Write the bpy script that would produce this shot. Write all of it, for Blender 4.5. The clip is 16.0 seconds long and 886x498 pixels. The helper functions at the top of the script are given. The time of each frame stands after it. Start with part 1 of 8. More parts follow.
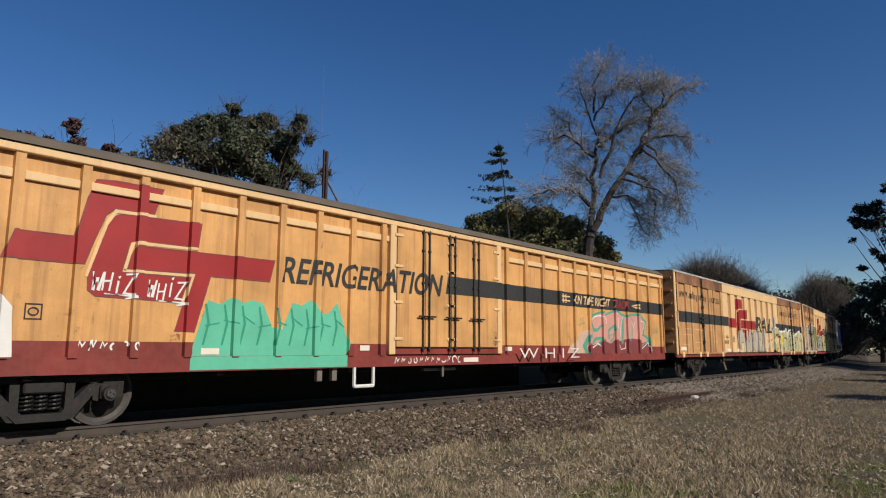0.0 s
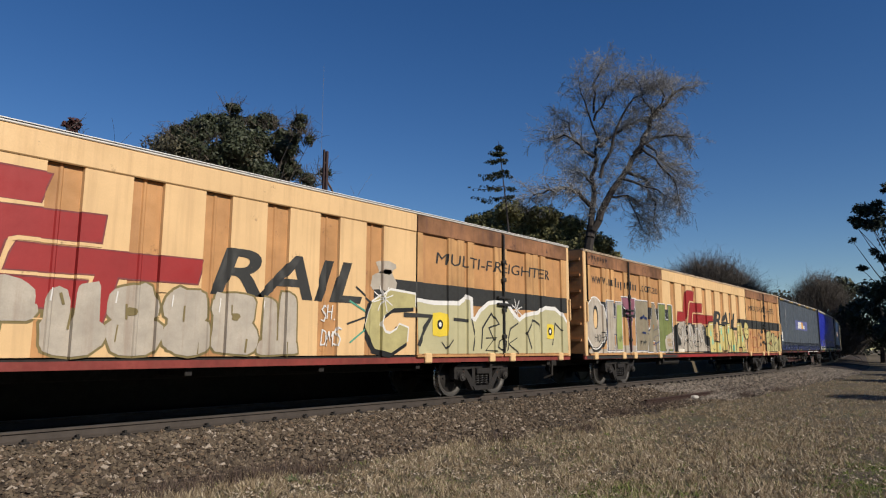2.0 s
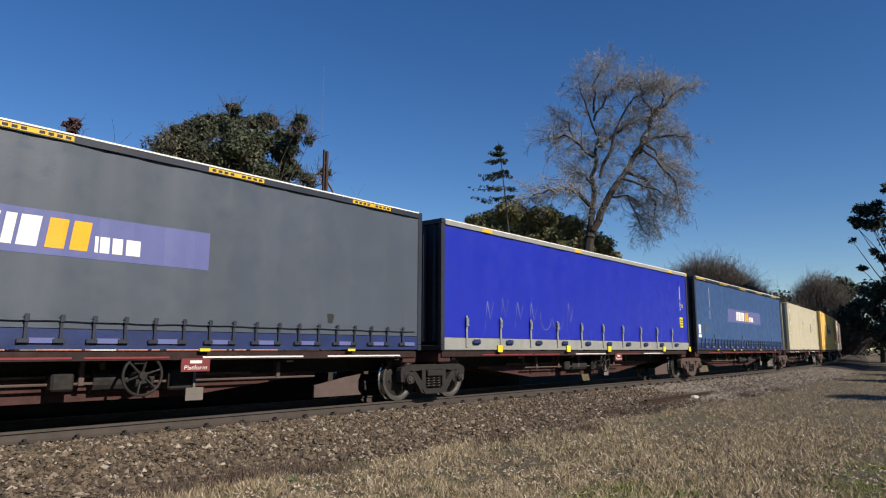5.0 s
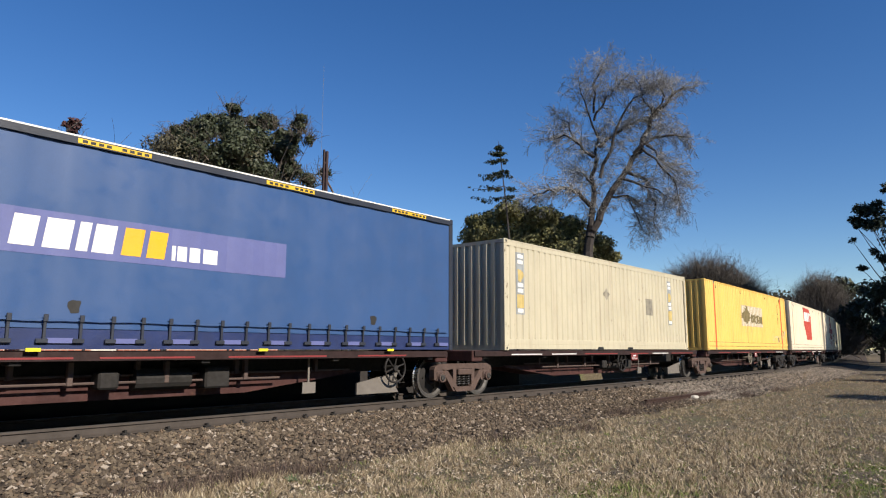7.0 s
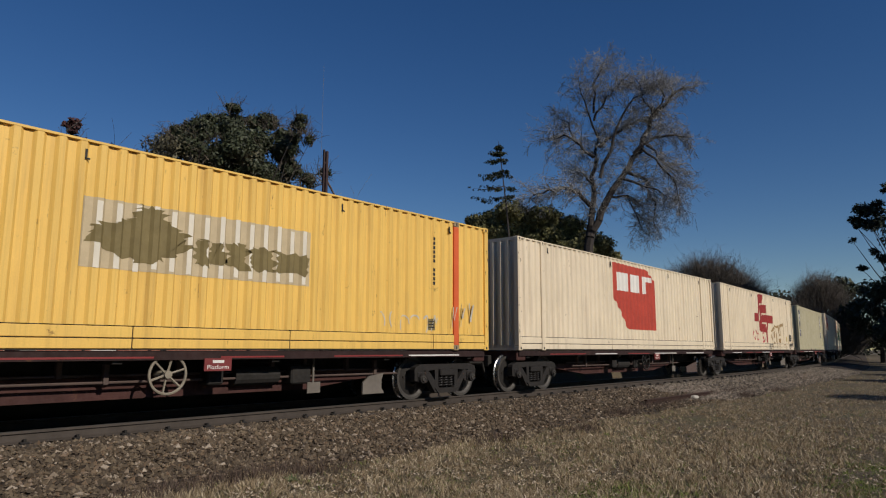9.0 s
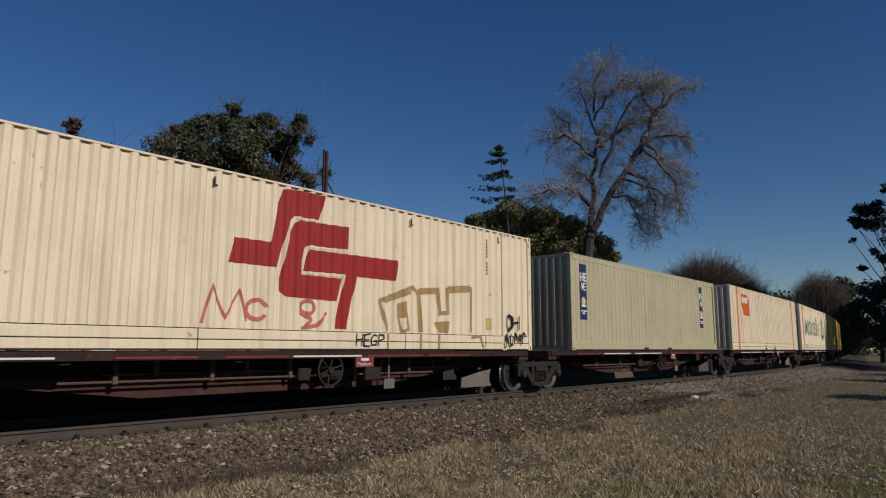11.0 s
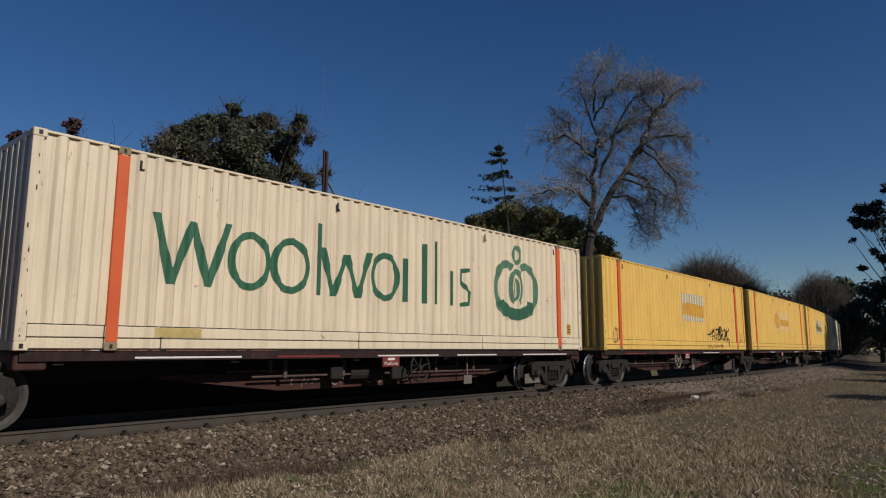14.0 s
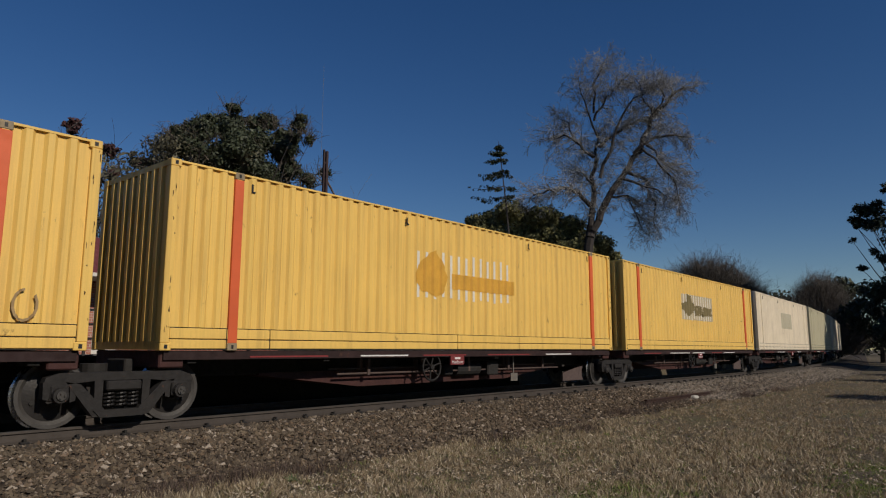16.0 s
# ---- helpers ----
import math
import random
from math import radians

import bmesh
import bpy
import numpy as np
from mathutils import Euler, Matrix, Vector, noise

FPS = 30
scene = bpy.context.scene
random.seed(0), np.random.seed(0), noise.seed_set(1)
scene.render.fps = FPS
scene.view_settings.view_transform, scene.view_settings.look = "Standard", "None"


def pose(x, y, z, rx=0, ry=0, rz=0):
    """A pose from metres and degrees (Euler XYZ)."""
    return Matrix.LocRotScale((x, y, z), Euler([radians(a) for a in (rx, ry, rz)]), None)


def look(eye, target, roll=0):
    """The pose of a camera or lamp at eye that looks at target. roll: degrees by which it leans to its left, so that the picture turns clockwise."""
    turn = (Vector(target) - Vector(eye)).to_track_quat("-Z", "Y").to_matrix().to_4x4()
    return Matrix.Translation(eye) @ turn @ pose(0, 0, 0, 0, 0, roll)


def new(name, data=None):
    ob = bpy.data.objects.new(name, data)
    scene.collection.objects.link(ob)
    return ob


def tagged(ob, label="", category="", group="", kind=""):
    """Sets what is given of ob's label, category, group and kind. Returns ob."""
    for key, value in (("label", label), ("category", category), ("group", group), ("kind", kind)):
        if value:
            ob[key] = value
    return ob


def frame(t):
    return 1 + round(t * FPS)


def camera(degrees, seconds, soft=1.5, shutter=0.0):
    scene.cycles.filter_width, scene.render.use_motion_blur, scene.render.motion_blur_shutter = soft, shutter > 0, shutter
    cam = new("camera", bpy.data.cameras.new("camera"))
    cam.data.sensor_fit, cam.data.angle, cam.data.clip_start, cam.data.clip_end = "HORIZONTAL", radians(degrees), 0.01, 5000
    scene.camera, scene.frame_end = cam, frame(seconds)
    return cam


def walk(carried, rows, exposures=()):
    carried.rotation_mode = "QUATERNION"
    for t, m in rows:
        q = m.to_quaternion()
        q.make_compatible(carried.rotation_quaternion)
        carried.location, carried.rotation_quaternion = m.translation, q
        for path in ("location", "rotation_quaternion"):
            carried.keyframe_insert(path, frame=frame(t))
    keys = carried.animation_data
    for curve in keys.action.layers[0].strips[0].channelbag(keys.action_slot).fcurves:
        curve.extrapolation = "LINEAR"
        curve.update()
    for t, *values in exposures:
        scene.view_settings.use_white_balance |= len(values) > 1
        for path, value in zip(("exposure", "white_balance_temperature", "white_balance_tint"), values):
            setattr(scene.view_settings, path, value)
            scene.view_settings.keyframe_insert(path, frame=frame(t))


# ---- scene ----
# Camera on a tripod beside the line, rail head at z = 0
EYE = Vector((0.0, 0.0, 1.112))
AIM = Vector((math.sin(radians(49.335)) * math.cos(radians(8.451)),
              math.cos(radians(49.335)) * math.cos(radians(8.451)), math.sin(radians(8.451))))
cam = camera(67.18, 16.0, 1.15)
CAMERA_POSE = look(EYE, EYE + AIM, 0.19)
walk(cam, [(0.0, CAMERA_POSE), (16.0, CAMERA_POSE)],
     exposures=[(0.0, -0.10), (2.0, -0.10), (4.2, 0.05), (6.3, 0.50), (7.2, 0.47), (8.0, 0.04), (8.6, -0.30),
                (9.2, -0.55), (11.3, -0.60), (12.5, -0.50), (13.5, -0.58), (16.0, -0.67)])

# Daylight: low winter sun behind the camera
SUN_AZ, SUN_EL = 182.0, 33.0          # degrees from +y towards +x, degrees up
world = bpy.data.worlds.new("clear_winter_sky")
world.use_nodes = True
scene.world = world
wn = world.node_tree.nodes
sky = wn.new("ShaderNodeTexSky")
sky.sky_type = "NISHITA"
sky.sun_disc = False
sky.sun_elevation = radians(SUN_EL)
sky.sun_rotation = radians(SUN_AZ)
sky.air_density, sky.dust_density, sky.ozone_density, sky.altitude = 1.0, 0.0, 3.0, 300.0
deep = wn.new("ShaderNodeHueSaturation")
deep.inputs["Hue"].default_value, deep.inputs["Saturation"].default_value = 0.510, 1.28
world.node_tree.links.new(sky.outputs[0], deep.inputs["Color"])
world.node_tree.links.new(deep.outputs[0], wn["Background"].inputs[0])
wn["Background"].inputs[1].default_value = 0.085
sun_way = Vector((math.sin(radians(SUN_AZ)) * math.cos(radians(SUN_EL)),
                  math.cos(radians(SUN_AZ)) * math.cos(radians(SUN_EL)), math.sin(radians(SUN_EL))))
sun_data = bpy.data.lights.new("sun", "SUN")
sun_data.energy, sun_data.angle, sun_data.color = 5.0, radians(0.5), (1.0, 0.92, 0.80)
sun = new("sun", sun_data)
sun.matrix_world = look(sun_way * 60, (0, 0, 0))

# ------------------------------------------------------------------ the line
TRACK_Y = 10.98          # centre line of the straight part
BEND, RADIUS, BEND_END = 22.0, 360.0, 77.0
GROUND = -0.46


def on_track(s):
    """Place and heading on the centre line, s metres along it."""
    if s < BEND:
        return s, TRACK_Y, 0.0
    a = (min(s, BEND_END) - BEND) / RADIUS
    x, y = BEND + RADIUS * math.sin(a), TRACK_Y + RADIUS * (1 - math.cos(a))
    rest = max(0.0, s - BEND_END)
    return x + rest * math.cos(a), y + rest * math.sin(a), a


def beside(s, off, z):
    x, y, a = on_track(s)
    return Vector((x - off * math.sin(a), y + off * math.cos(a), z))


def travelled(t):
    return 15.2 * t if t < 4.0 else 60.8 + 14.9 * (t - 4.0)


# ------------------------------------------------------------------ mesh helpers
def link(name, bm, mat, parent=None, label="", smooth=False):
    me = bpy.data.meshes.new(name)
    bm.to_mesh(me)
    bm.free()
    for m in (mat if isinstance(mat, (list, tuple)) else [mat]):
        me.materials.append(m)
    if smooth:
        me.shade_smooth()
    ob = new(name, me)
    if parent is not None:
        ob.parent = parent
    if label:
        tagged(ob, label)
    return ob


def part(name, bm, mat, parent, label="", smooth=False):
    return link(name, bm, mat, parent, label, smooth)


def thing(name, label, category, group="", m=None):
    ob = new(name)
    ob.empty_display_size = 0.2
    tagged(ob, label, category, group)
    if m is not None:
        ob.matrix_basis = m
    return ob


def box(bm, x0, x1, y0, y1, z0, z1, mi=0):
    v = [bm.verts.new(c) for c in ((x0, y0, z0), (x1, y0, z0), (x1, y1, z0), (x0, y1, z0),
                                   (x0, y0, z1), (x1, y0, z1), (x1, y1, z1), (x0, y1, z1))]
    for q in ((3, 2, 1, 0), (4, 5, 6, 7), (0, 1, 5, 4), (1, 2, 6, 5), (2, 3, 7, 6), (3, 0, 4, 7)):
        bm.faces.new([v[i] for i in q]).material_index = mi
    return v


def soft_box(bm, x0, x1, y0, y1, z0, z1, r=0.01):
    tmp = bmesh.new()
    box(tmp, x0, x1, y0, y1, z0, z1)
    bmesh.ops.bevel(tmp, geom=tmp.edges[:], offset=r, segments=1, affect="EDGES", profile=0.5)
    me = bpy.data.meshes.new("tmp")
    tmp.to_mesh(me)
    tmp.free()
    bm.from_mesh(me)
    bpy.data.meshes.remove(me)


def boxes(*rows):
    bm = bmesh.new()
    for r in rows:
        box(bm, *r)
    return bm


def cyl(bm, p, q, r0, r1=None, n=10, caps=True):
    """A round bar from p to q."""
    p, q = Vector(p), Vector(q)
    r1 = r0 if r1 is None else r1
    d = (q - p).normalized()
    u = d.orthogonal().normalized()
    w = d.cross(u)
    a, b = [], []
    for i in range(n):
        t = 2 * math.pi * i / n
        o = u * math.cos(t) + w * math.sin(t)
        a.append(bm.verts.new(p + o * r0))
        b.append(bm.verts.new(q + o * r1))
    for i in range(n):
        j = (i + 1) % n
        bm.faces.new((a[i], a[j], b[j], b[i]))
    if caps:
        bm.faces.new(a[::-1])
        bm.faces.new(b)


def extrude_xz(bm, pts, y0, y1):
    """A slab whose outline is given in x and z, from y0 to y1."""
    a = [bm.verts.new((x, y0, z)) for x, z in pts]
    b = [bm.verts.new((x, y1, z)) for x, z in pts]
    n = len(pts)
    bm.faces.new(a)
    bm.faces.new(b[::-1])
    for i in range(n):
        j = (i + 1) % n
        bm.faces.new((a[j], a[i], b[i], b[j]))


def turned(bm, profile, n=28, axis="y"):
    """A ring of revolution about y from a closed outline of (radius, y)."""
    rings = []
    for i in range(n):
        a = 2 * math.pi * i / n
        rings.append([bm.verts.new((r * math.cos(a), y, r * math.sin(a))) for r, y in profile])
    m = len(profile)
    for i in range(n):
        for k in range(m):
            p, q = rings[i], rings[(i + 1) % n]
            bm.faces.new((p[k], p[(k + 1) % m], q[(k + 1) % m], q[k]))


# ------------------------------------------------------------------ materials
def material(name, color, rough=0.7, metal=0.0, dark=0.7, scale=3.0, bump=0.15, streak=0.0, rust=0.0,
             rust_color=(0.12, 0.05, 0.025), fine=60.0, island=0.0, per_object=0.0, spec=0.4, stops=None, scuff=0.0):
    """Paint, metal or earth: colour with patches, fine grain, optional downward streaks and rust."""
    m = bpy.data.materials.new(name)
    m.use_nodes = True
    nt = m.node_tree
    N, L = nt.nodes, nt.links
    bs = N["Principled BSDF"]
    co = N.new("ShaderNodeTexCoord")

    def tex(sc, detail=4.0, src=None, rough_=0.6):
        n = N.new("ShaderNodeTexNoise")
        n.inputs["Scale"].default_value, n.inputs["Detail"].default_value = sc, detail
        n.inputs["Roughness"].default_value = rough_
        L.new(src or co.outputs["Object"], n.inputs["Vector"])
        return n.outputs["Fac"]

    def ramp(src, a, b, lo=0.0, hi=1.0):
        n = N.new("ShaderNodeMapRange")
        n.inputs[1].default_value, n.inputs[2].default_value = a, b
        n.inputs[3].default_value, n.inputs[4].default_value = lo, hi
        L.new(src, n.inputs[0])
        return n.outputs[0]

    def mix(fac, a, b, mode="MIX"):
        n = N.new("ShaderNodeMix")
        n.data_type, n.blend_type = "RGBA", mode
        for sock, val in ((n.inputs[0], fac), (n.inputs[6], a), (n.inputs[7], b)):
            if isinstance(val, bpy.types.NodeSocket):
                L.new(val, sock)
            elif isinstance(val, (int, float)):
                sock.default_value = val
            else:
                sock.default_value = (*val, 1.0)
        return n.outputs[2]

    def dim(c, k):
        return tuple(v * k for v in c)
    col = mix(ramp(tex(scale), 0.32, 0.68), color, dim(color, dark))
    col = mix(ramp(tex(fine, 3.0), 0.3, 0.75, 0.0, 0.35), col, dim(color, dark * 0.8))
    if streak:
        mp = N.new("ShaderNodeMapping")
        mp.inputs["Scale"].default_value = (7.0, 7.0, 0.35)
        L.new(co.outputs["Object"], mp.inputs["Vector"])
        col = mix(ramp(tex(1.0, 6.0, mp.outputs[0]), 0.5, 0.75, 0.0, streak), col, dim(rust_color, 1.6))
    if scuff:
        mq = N.new("ShaderNodeMapping")
        mq.inputs["Scale"].default_value = (13.0, 13.0, 2.6)
        L.new(co.outputs["Object"], mq.inputs["Vector"])
        spot = ramp(tex(1.0, 5.0, mq.outputs[0], 0.7), 0.645, 0.70, 0.0, scuff)
        where = ramp(tex(0.9, 3.0), 0.42, 0.62)
        both = N.new("ShaderNodeMath")
        both.operation = "MULTIPLY"
        L.new(spot, both.inputs[0])
        L.new(where, both.inputs[1])
        col = mix(both.outputs[0], col, dim(rust_color, 0.9))
        ms = N.new("ShaderNodeMapping")
        ms.inputs["Scale"].default_value = (24.0, 24.0, 0.5)
        L.new(co.outputs["Object"], ms.inputs["Vector"])
        col = mix(ramp(tex(1.0, 4.0, ms.outputs[0], 0.7), 0.48, 0.72, 0.0, 0.32 * scuff), col, dim(color, 0.45))
    if rust:
        r = ramp(tex(scale * 2.3, 8.0, None, 0.75), 0.66 - 0.12 * rust, 0.74 - 0.12 * rust)
        col = mix(r, col, rust_color)
    if island:
        g = N.new("ShaderNodeNewGeometry")
        if stops:
            cr = N.new("ShaderNodeValToRGB")
            while len(cr.color_ramp.elements) < len(stops):
                cr.color_ramp.elements.new(0.5)
            for e, (p_, c_) in zip(cr.color_ramp.elements, stops):
                e.position, e.color = p_, (*c_, 1.0)
            L.new(g.outputs["Random Per Island"], cr.inputs[0])
            col = mix(0.65, col, cr.outputs[0])
        else:
            k = ramp(g.outputs["Random Per Island"], 0.0, 1.0, 1.0 - island, 1.0 + island)
            cb = N.new("ShaderNodeCombineColor")
            for i in range(3):
                L.new(k, cb.inputs[i])
            col = mix(1.0, col, cb.outputs[0], "MULTIPLY")
    if per_object:
        oi = N.new("ShaderNodeObjectInfo")
        k = ramp(oi.outputs["Random"], 0.0, 1.0, 1.0 - per_object, 1.0 + per_object)
        cb = N.new("ShaderNodeCombineColor")
        for i in range(3):
            L.new(k, cb.inputs[i])
        col = mix(1.0, col, cb.outputs[0], "MULTIPLY")
    L.new(col, bs.inputs["Base Color"])
    L.new(ramp(tex(scale * 4), 0.3, 0.7, max(0.05, rough - 0.12), min(1.0, rough + 0.12)), bs.inputs["Roughness"])
    bs.inputs["Metallic"].default_value = metal
    bs.inputs["Specular IOR Level"].default_value = spec
    if bump:
        b = N.new("ShaderNodeBump")
        b.inputs["Strength"].default_value, b.inputs["Distance"].default_value = bump, 0.02
        L.new(tex(fine * 0.6, 5.0), b.inputs["Height"])
        L.new(b.outputs[0], bs.inputs["Normal"])
    return m


STEEL = material("dark_grimy_cast_steel", (0.023, 0.0195, 0.0175), 0.75, 0.0, 0.6, 4.0, 0.3, rust=0.3)
FRAME_RED = material("oxide_red_frame_paint", (0.075, 0.026, 0.022), 0.75, 0, 0.5, 2.0, rust=0.4)
BLACK = material("black_underframe_grime", (0.025, 0.022, 0.02), 0.85, 0, 0.6, 3.0)
WHEEL = material("worn_wheel_steel", (0.035, 0.031, 0.029), 0.5, 0.3, 0.6, 5.0)
RIM = material("dusty_wheel_rim", (0.075, 0.068, 0.062), 0.6, 0.2, 0.7, 6.0)
TREAD = material("polished_tread", (0.5, 0.5, 0.5), 0.25, 0.9, 0.8, 5.0, 0.02)
RAILHEAD = material("polished_rail_head", (0.17, 0.16, 0.15), 0.45, 0.5, 0.8, 4.0, 0.05)
RAILWEB = material("brown_rail_steel", (0.075, 0.06, 0.05), 0.7, 0.1, 0.7, 3.0, rust=0.3)
SLEEPER = material("weathered_sleeper_timber", (0.09, 0.07, 0.055), 0.9, 0, 0.6, 6.0, 0.5)
STONE = material("crushed_ballast_stone", (0.13, 0.09, 0.06), 0.9, 0, 0.7, 6.0, 0.3, island=1,
                 stops=[(0.0, (0.018, 0.015, 0.011)), (0.3, (0.056, 0.044, 0.030)), (0.6, (0.108, 0.084, 0.057)),
                        (0.78, (0.195, 0.155, 0.105)), (0.88, (0.14, 0.088, 0.052)), (1.0, (0.48, 0.41, 0.33))])
BED = material("dirty_ballast_bed", (0.05, 0.035, 0.024), 0.95, 0, 0.45, 8.0, 0.9, fine=35)
CREAM = material("cream_container_paint", (0.83, 0.71, 0.53), 0.5, 0, 0.86, 0.8, 0.05, streak=0.28, rust=0.2, scuff=0.75)
BEIGE = material("beige_container_paint", (0.54, 0.485, 0.35), 0.55, 0, 0.88, 0.9, 0.05, streak=0.22, rust=0.12, scuff=0.85)
GREYGREEN = material("grey_green_container_paint", (0.49, 0.445, 0.30), 0.55, 0, 0.86, 0.9, 0.05, streak=0.22, rust=0.12, scuff=0.85)
YELLOW = material("golden_yellow_container_paint", (0.87, 0.56, 0.14), 0.5, 0, 0.9, 0.8, 0.05, streak=0.32, rust=0.2, scuff=0.8)
ORANGE = material("faded_orange_van_paint", (0.76, 0.40, 0.14), 0.6, 0, 0.62, 0.9, 0.08, streak=0.6, rust=0.3, scuff=0.8)
STRIPE = material("red_orange_stripe_paint", (0.72, 0.13, 0.04), 0.55, 0, 0.85, 2.0, 0.05)

# ------------------------------------------------------------------ ground and track
def strip_along(bm, section, s_list, mi=0, close=False):
    """Sweeps a cross-section of (offset, z) along the track."""
    rows = [[bm.verts.new(beside(s, o, z)) for o, z in section] for s in s_list]
    for a, b in zip(rows, rows[1:]):
        for k in range(len(section) if close else len(section) - 1):
            j = (k + 1) % len(section)
            bm.faces.new((a[k], b[k], b[j], a[j])).material_index = mi
    return rows


def steps(a, b, d):
    n = max(1, round((b - a) / d))
    return [a + (b - a) * i / n for i in range(n + 1)]


def ground_material():
    m = bpy.data.materials.new("winter_turf_and_soil")
    m.use_nodes = True
    N, L = m.node_tree.nodes, m.node_tree.links
    bs = N["Principled BSDF"]
    co = N.new("ShaderNodeTexCoord")
    last = None
    for sc, lo, hi, c in ((0.25, 0.0, 1.0, (0.115, 0.09, 0.055)), (0.45, 0.60, 0.75, (0.10, 0.13, 0.03)),
                          (1.3, 0.5, 0.7, (0.12, 0.09, 0.058)), (14.0, 0.45, 0.75, (0.20, 0.155, 0.095)),
                          (60.0, 0.46, 0.62, (0.045, 0.036, 0.02))):
        n = N.new("ShaderNodeTexNoise")
        n.inputs["Scale"].default_value, n.inputs["Detail"].default_value = sc, 6
        L.new(co.outputs["Object"], n.inputs["Vector"])
        if last is None:
            rgb = N.new("ShaderNodeRGB")
            rgb.outputs[0].default_value = (*c, 1)
            last = rgb.outputs[0]
            continue
        mr = N.new("ShaderNodeMapRange")
        mr.inputs[1].default_value, mr.inputs[2].default_value, mr.inputs[4].default_value = lo, hi, 0.8
        L.new(n.outputs["Fac"], mr.inputs[0])
        mx = N.new("ShaderNodeMix")
        mx.data_type = "RGBA"
        L.new(mr.outputs[0], mx.inputs[0])
        L.new(last, mx.inputs[6])
        mx.inputs[7].default_value = (*c, 1)
        last = mx.outputs[2]
    b = N.new("ShaderNodeBump")
    b.inputs["Strength"].default_value, b.inputs["Distance"].default_value = 0.8, 0.05
    L.new(n.outputs["Fac"], b.inputs["Height"])
    L.new(b.outputs[0], bs.inputs["Normal"])
    L.new(last, bs.inputs["Base Color"])
    bs.inputs["Roughness"].default_value = 0.95
    return m


TURF = ground_material()
bm = bmesh.new()
gx = [-900, -200, -60, -20] + [i * 1.0 for i in range(-10, 61)] + [80, 120, 200, 500, 1500]
gy = [-900, -200, -60, -30] + [i * 1.0 for i in range(-15, 8)] + [20, 40, 80, 200, 500, 1500]
grid = []
for x in gx:
    row = []
    for y in gy:
        near = -12 < x < 62 and -17 < y < 7.5
        z = GROUND + (0.05 * (noise.noise(Vector((x * 0.35, y * 0.35, 0))) - 0.1) if near else 0.0)
        row.append(bm.verts.new((x, y, z)))
    grid.append(row)
for i in range(len(gx) - 1):
    for j in range(len(gy) - 1):
        bm.faces.new((grid[i][j], grid[i + 1][j], grid[i + 1][j + 1], grid[i][j + 1]))
tagged(link("ground", bm, TURF), "patchy dry winter grass on flat ground", "ground", kind="structure")

LINE = steps(-60, 22, 2) + steps(22, 77, 1.5)[1:] + steps(77, 330, 8)[1:]
SHOULDER = [(-4.1, GROUND - 0.05), (-3.7, GROUND + 0.015), (-2.1, -0.235), (-1.6, -0.19), (1.6, -0.19), (2.2, -0.24), (3.6, GROUND - 0.05)]
bm = bmesh.new()
strip_along(bm, SHOULDER, LINE)
tagged(link("ballast_bed", bm, BED), "brown crushed stone ballast bed under the track", "ballast", kind="structure")


def bed_height(off):
    for (a, za), (b, zb) in zip(SHOULDER, SHOULDER[1:]):
        if a <= off <= b:
            return za + (zb - za) * (off - a) / (b - a)
    return GROUND


def scatter(name, places, size, mat, label, category, seed):
    """Many small broken stones as one mesh."""
    rng = np.random.default_rng(seed)
    n = len(places)
    base = np.array([(1, 0, 0), (-1, 0, 0), (0, 1, 0), (0, -1, 0), (0, 0, 1), (0, 0, -1)], float)
    tri = np.array([(0, 2, 4), (2, 1, 4), (1, 3, 4), (3, 0, 4), (2, 0, 5), (1, 2, 5), (3, 1, 5), (0, 3, 5)])
    v = base[None] * (0.6 + 0.8 * rng.random((n, 6, 1))) + 0.25 * rng.standard_normal((n, 6, 3))
    v = v * (size[0] + (size[1] - size[0]) * rng.random((n, 1, 1)) ** 1.8)
    v[:, :, 2] *= 0.75
    a = rng.random(n) * 6.283
    c, s = np.cos(a)[:, None], np.sin(a)[:, None]
    x, y = v[:, :, 0] * c - v[:, :, 1] * s, v[:, :, 0] * s + v[:, :, 1] * c
    v[:, :, 0], v[:, :, 1] = x, y
    v += np.array(places)[:, None, :]
    f = (tri[None] + 6 * np.arange(n)[:, None, None]).reshape(-1, 3)
    me = bpy.data.meshes.new(name)
    me.from_pydata(v.reshape(-1, 3).tolist(), [], f.tolist())
    me.materials.append(mat)
    return tagged(new(name, me), label, category, kind="stuff")


rng = random.Random(5)
stones = []
for s_a, s_b, count in ((-1.0, 12.0, 30000), (12.0, 25.0, 17000), (25.0, 55.0, 13000)):
    for _ in range(count):
        s = rng.uniform(s_a, s_b)
        off = rng.uniform(-4.0, -0.84)
        if off < -3.3 and rng.random() < (-3.3 - off) / 0.8:
            continue
        x, y, a = on_track(s)
        stones.append((x - off * math.sin(a), y + off * math.cos(a), bed_height(off) + rng.uniform(-0.012, 0.02)))
PALE_STONE = material("pale_grey_ballast_stone", (0.24, 0.20, 0.16), 0.9, 0, 0.7, 6.0, 0.3, island=0.5)
scatter("pale_ballast_stones", [p for p in stones if p[0] > 21 + 6 * noise.noise(Vector((p[0] * 0.4, p[1], 2)))], (0.022, 0.055), PALE_STONE, "paler grey fresh ballast stones on the curve", "ballast", 4)
stones = [p for p in stones if p[0] <= 21 + 6 * noise.noise(Vector((p[0] * 0.4, p[1], 2)))]
scatter("ballast_stones", stones, (0.018, 0.052), STONE, "sharp brown and tan ballast stones beside the rail", "ballast", 3)


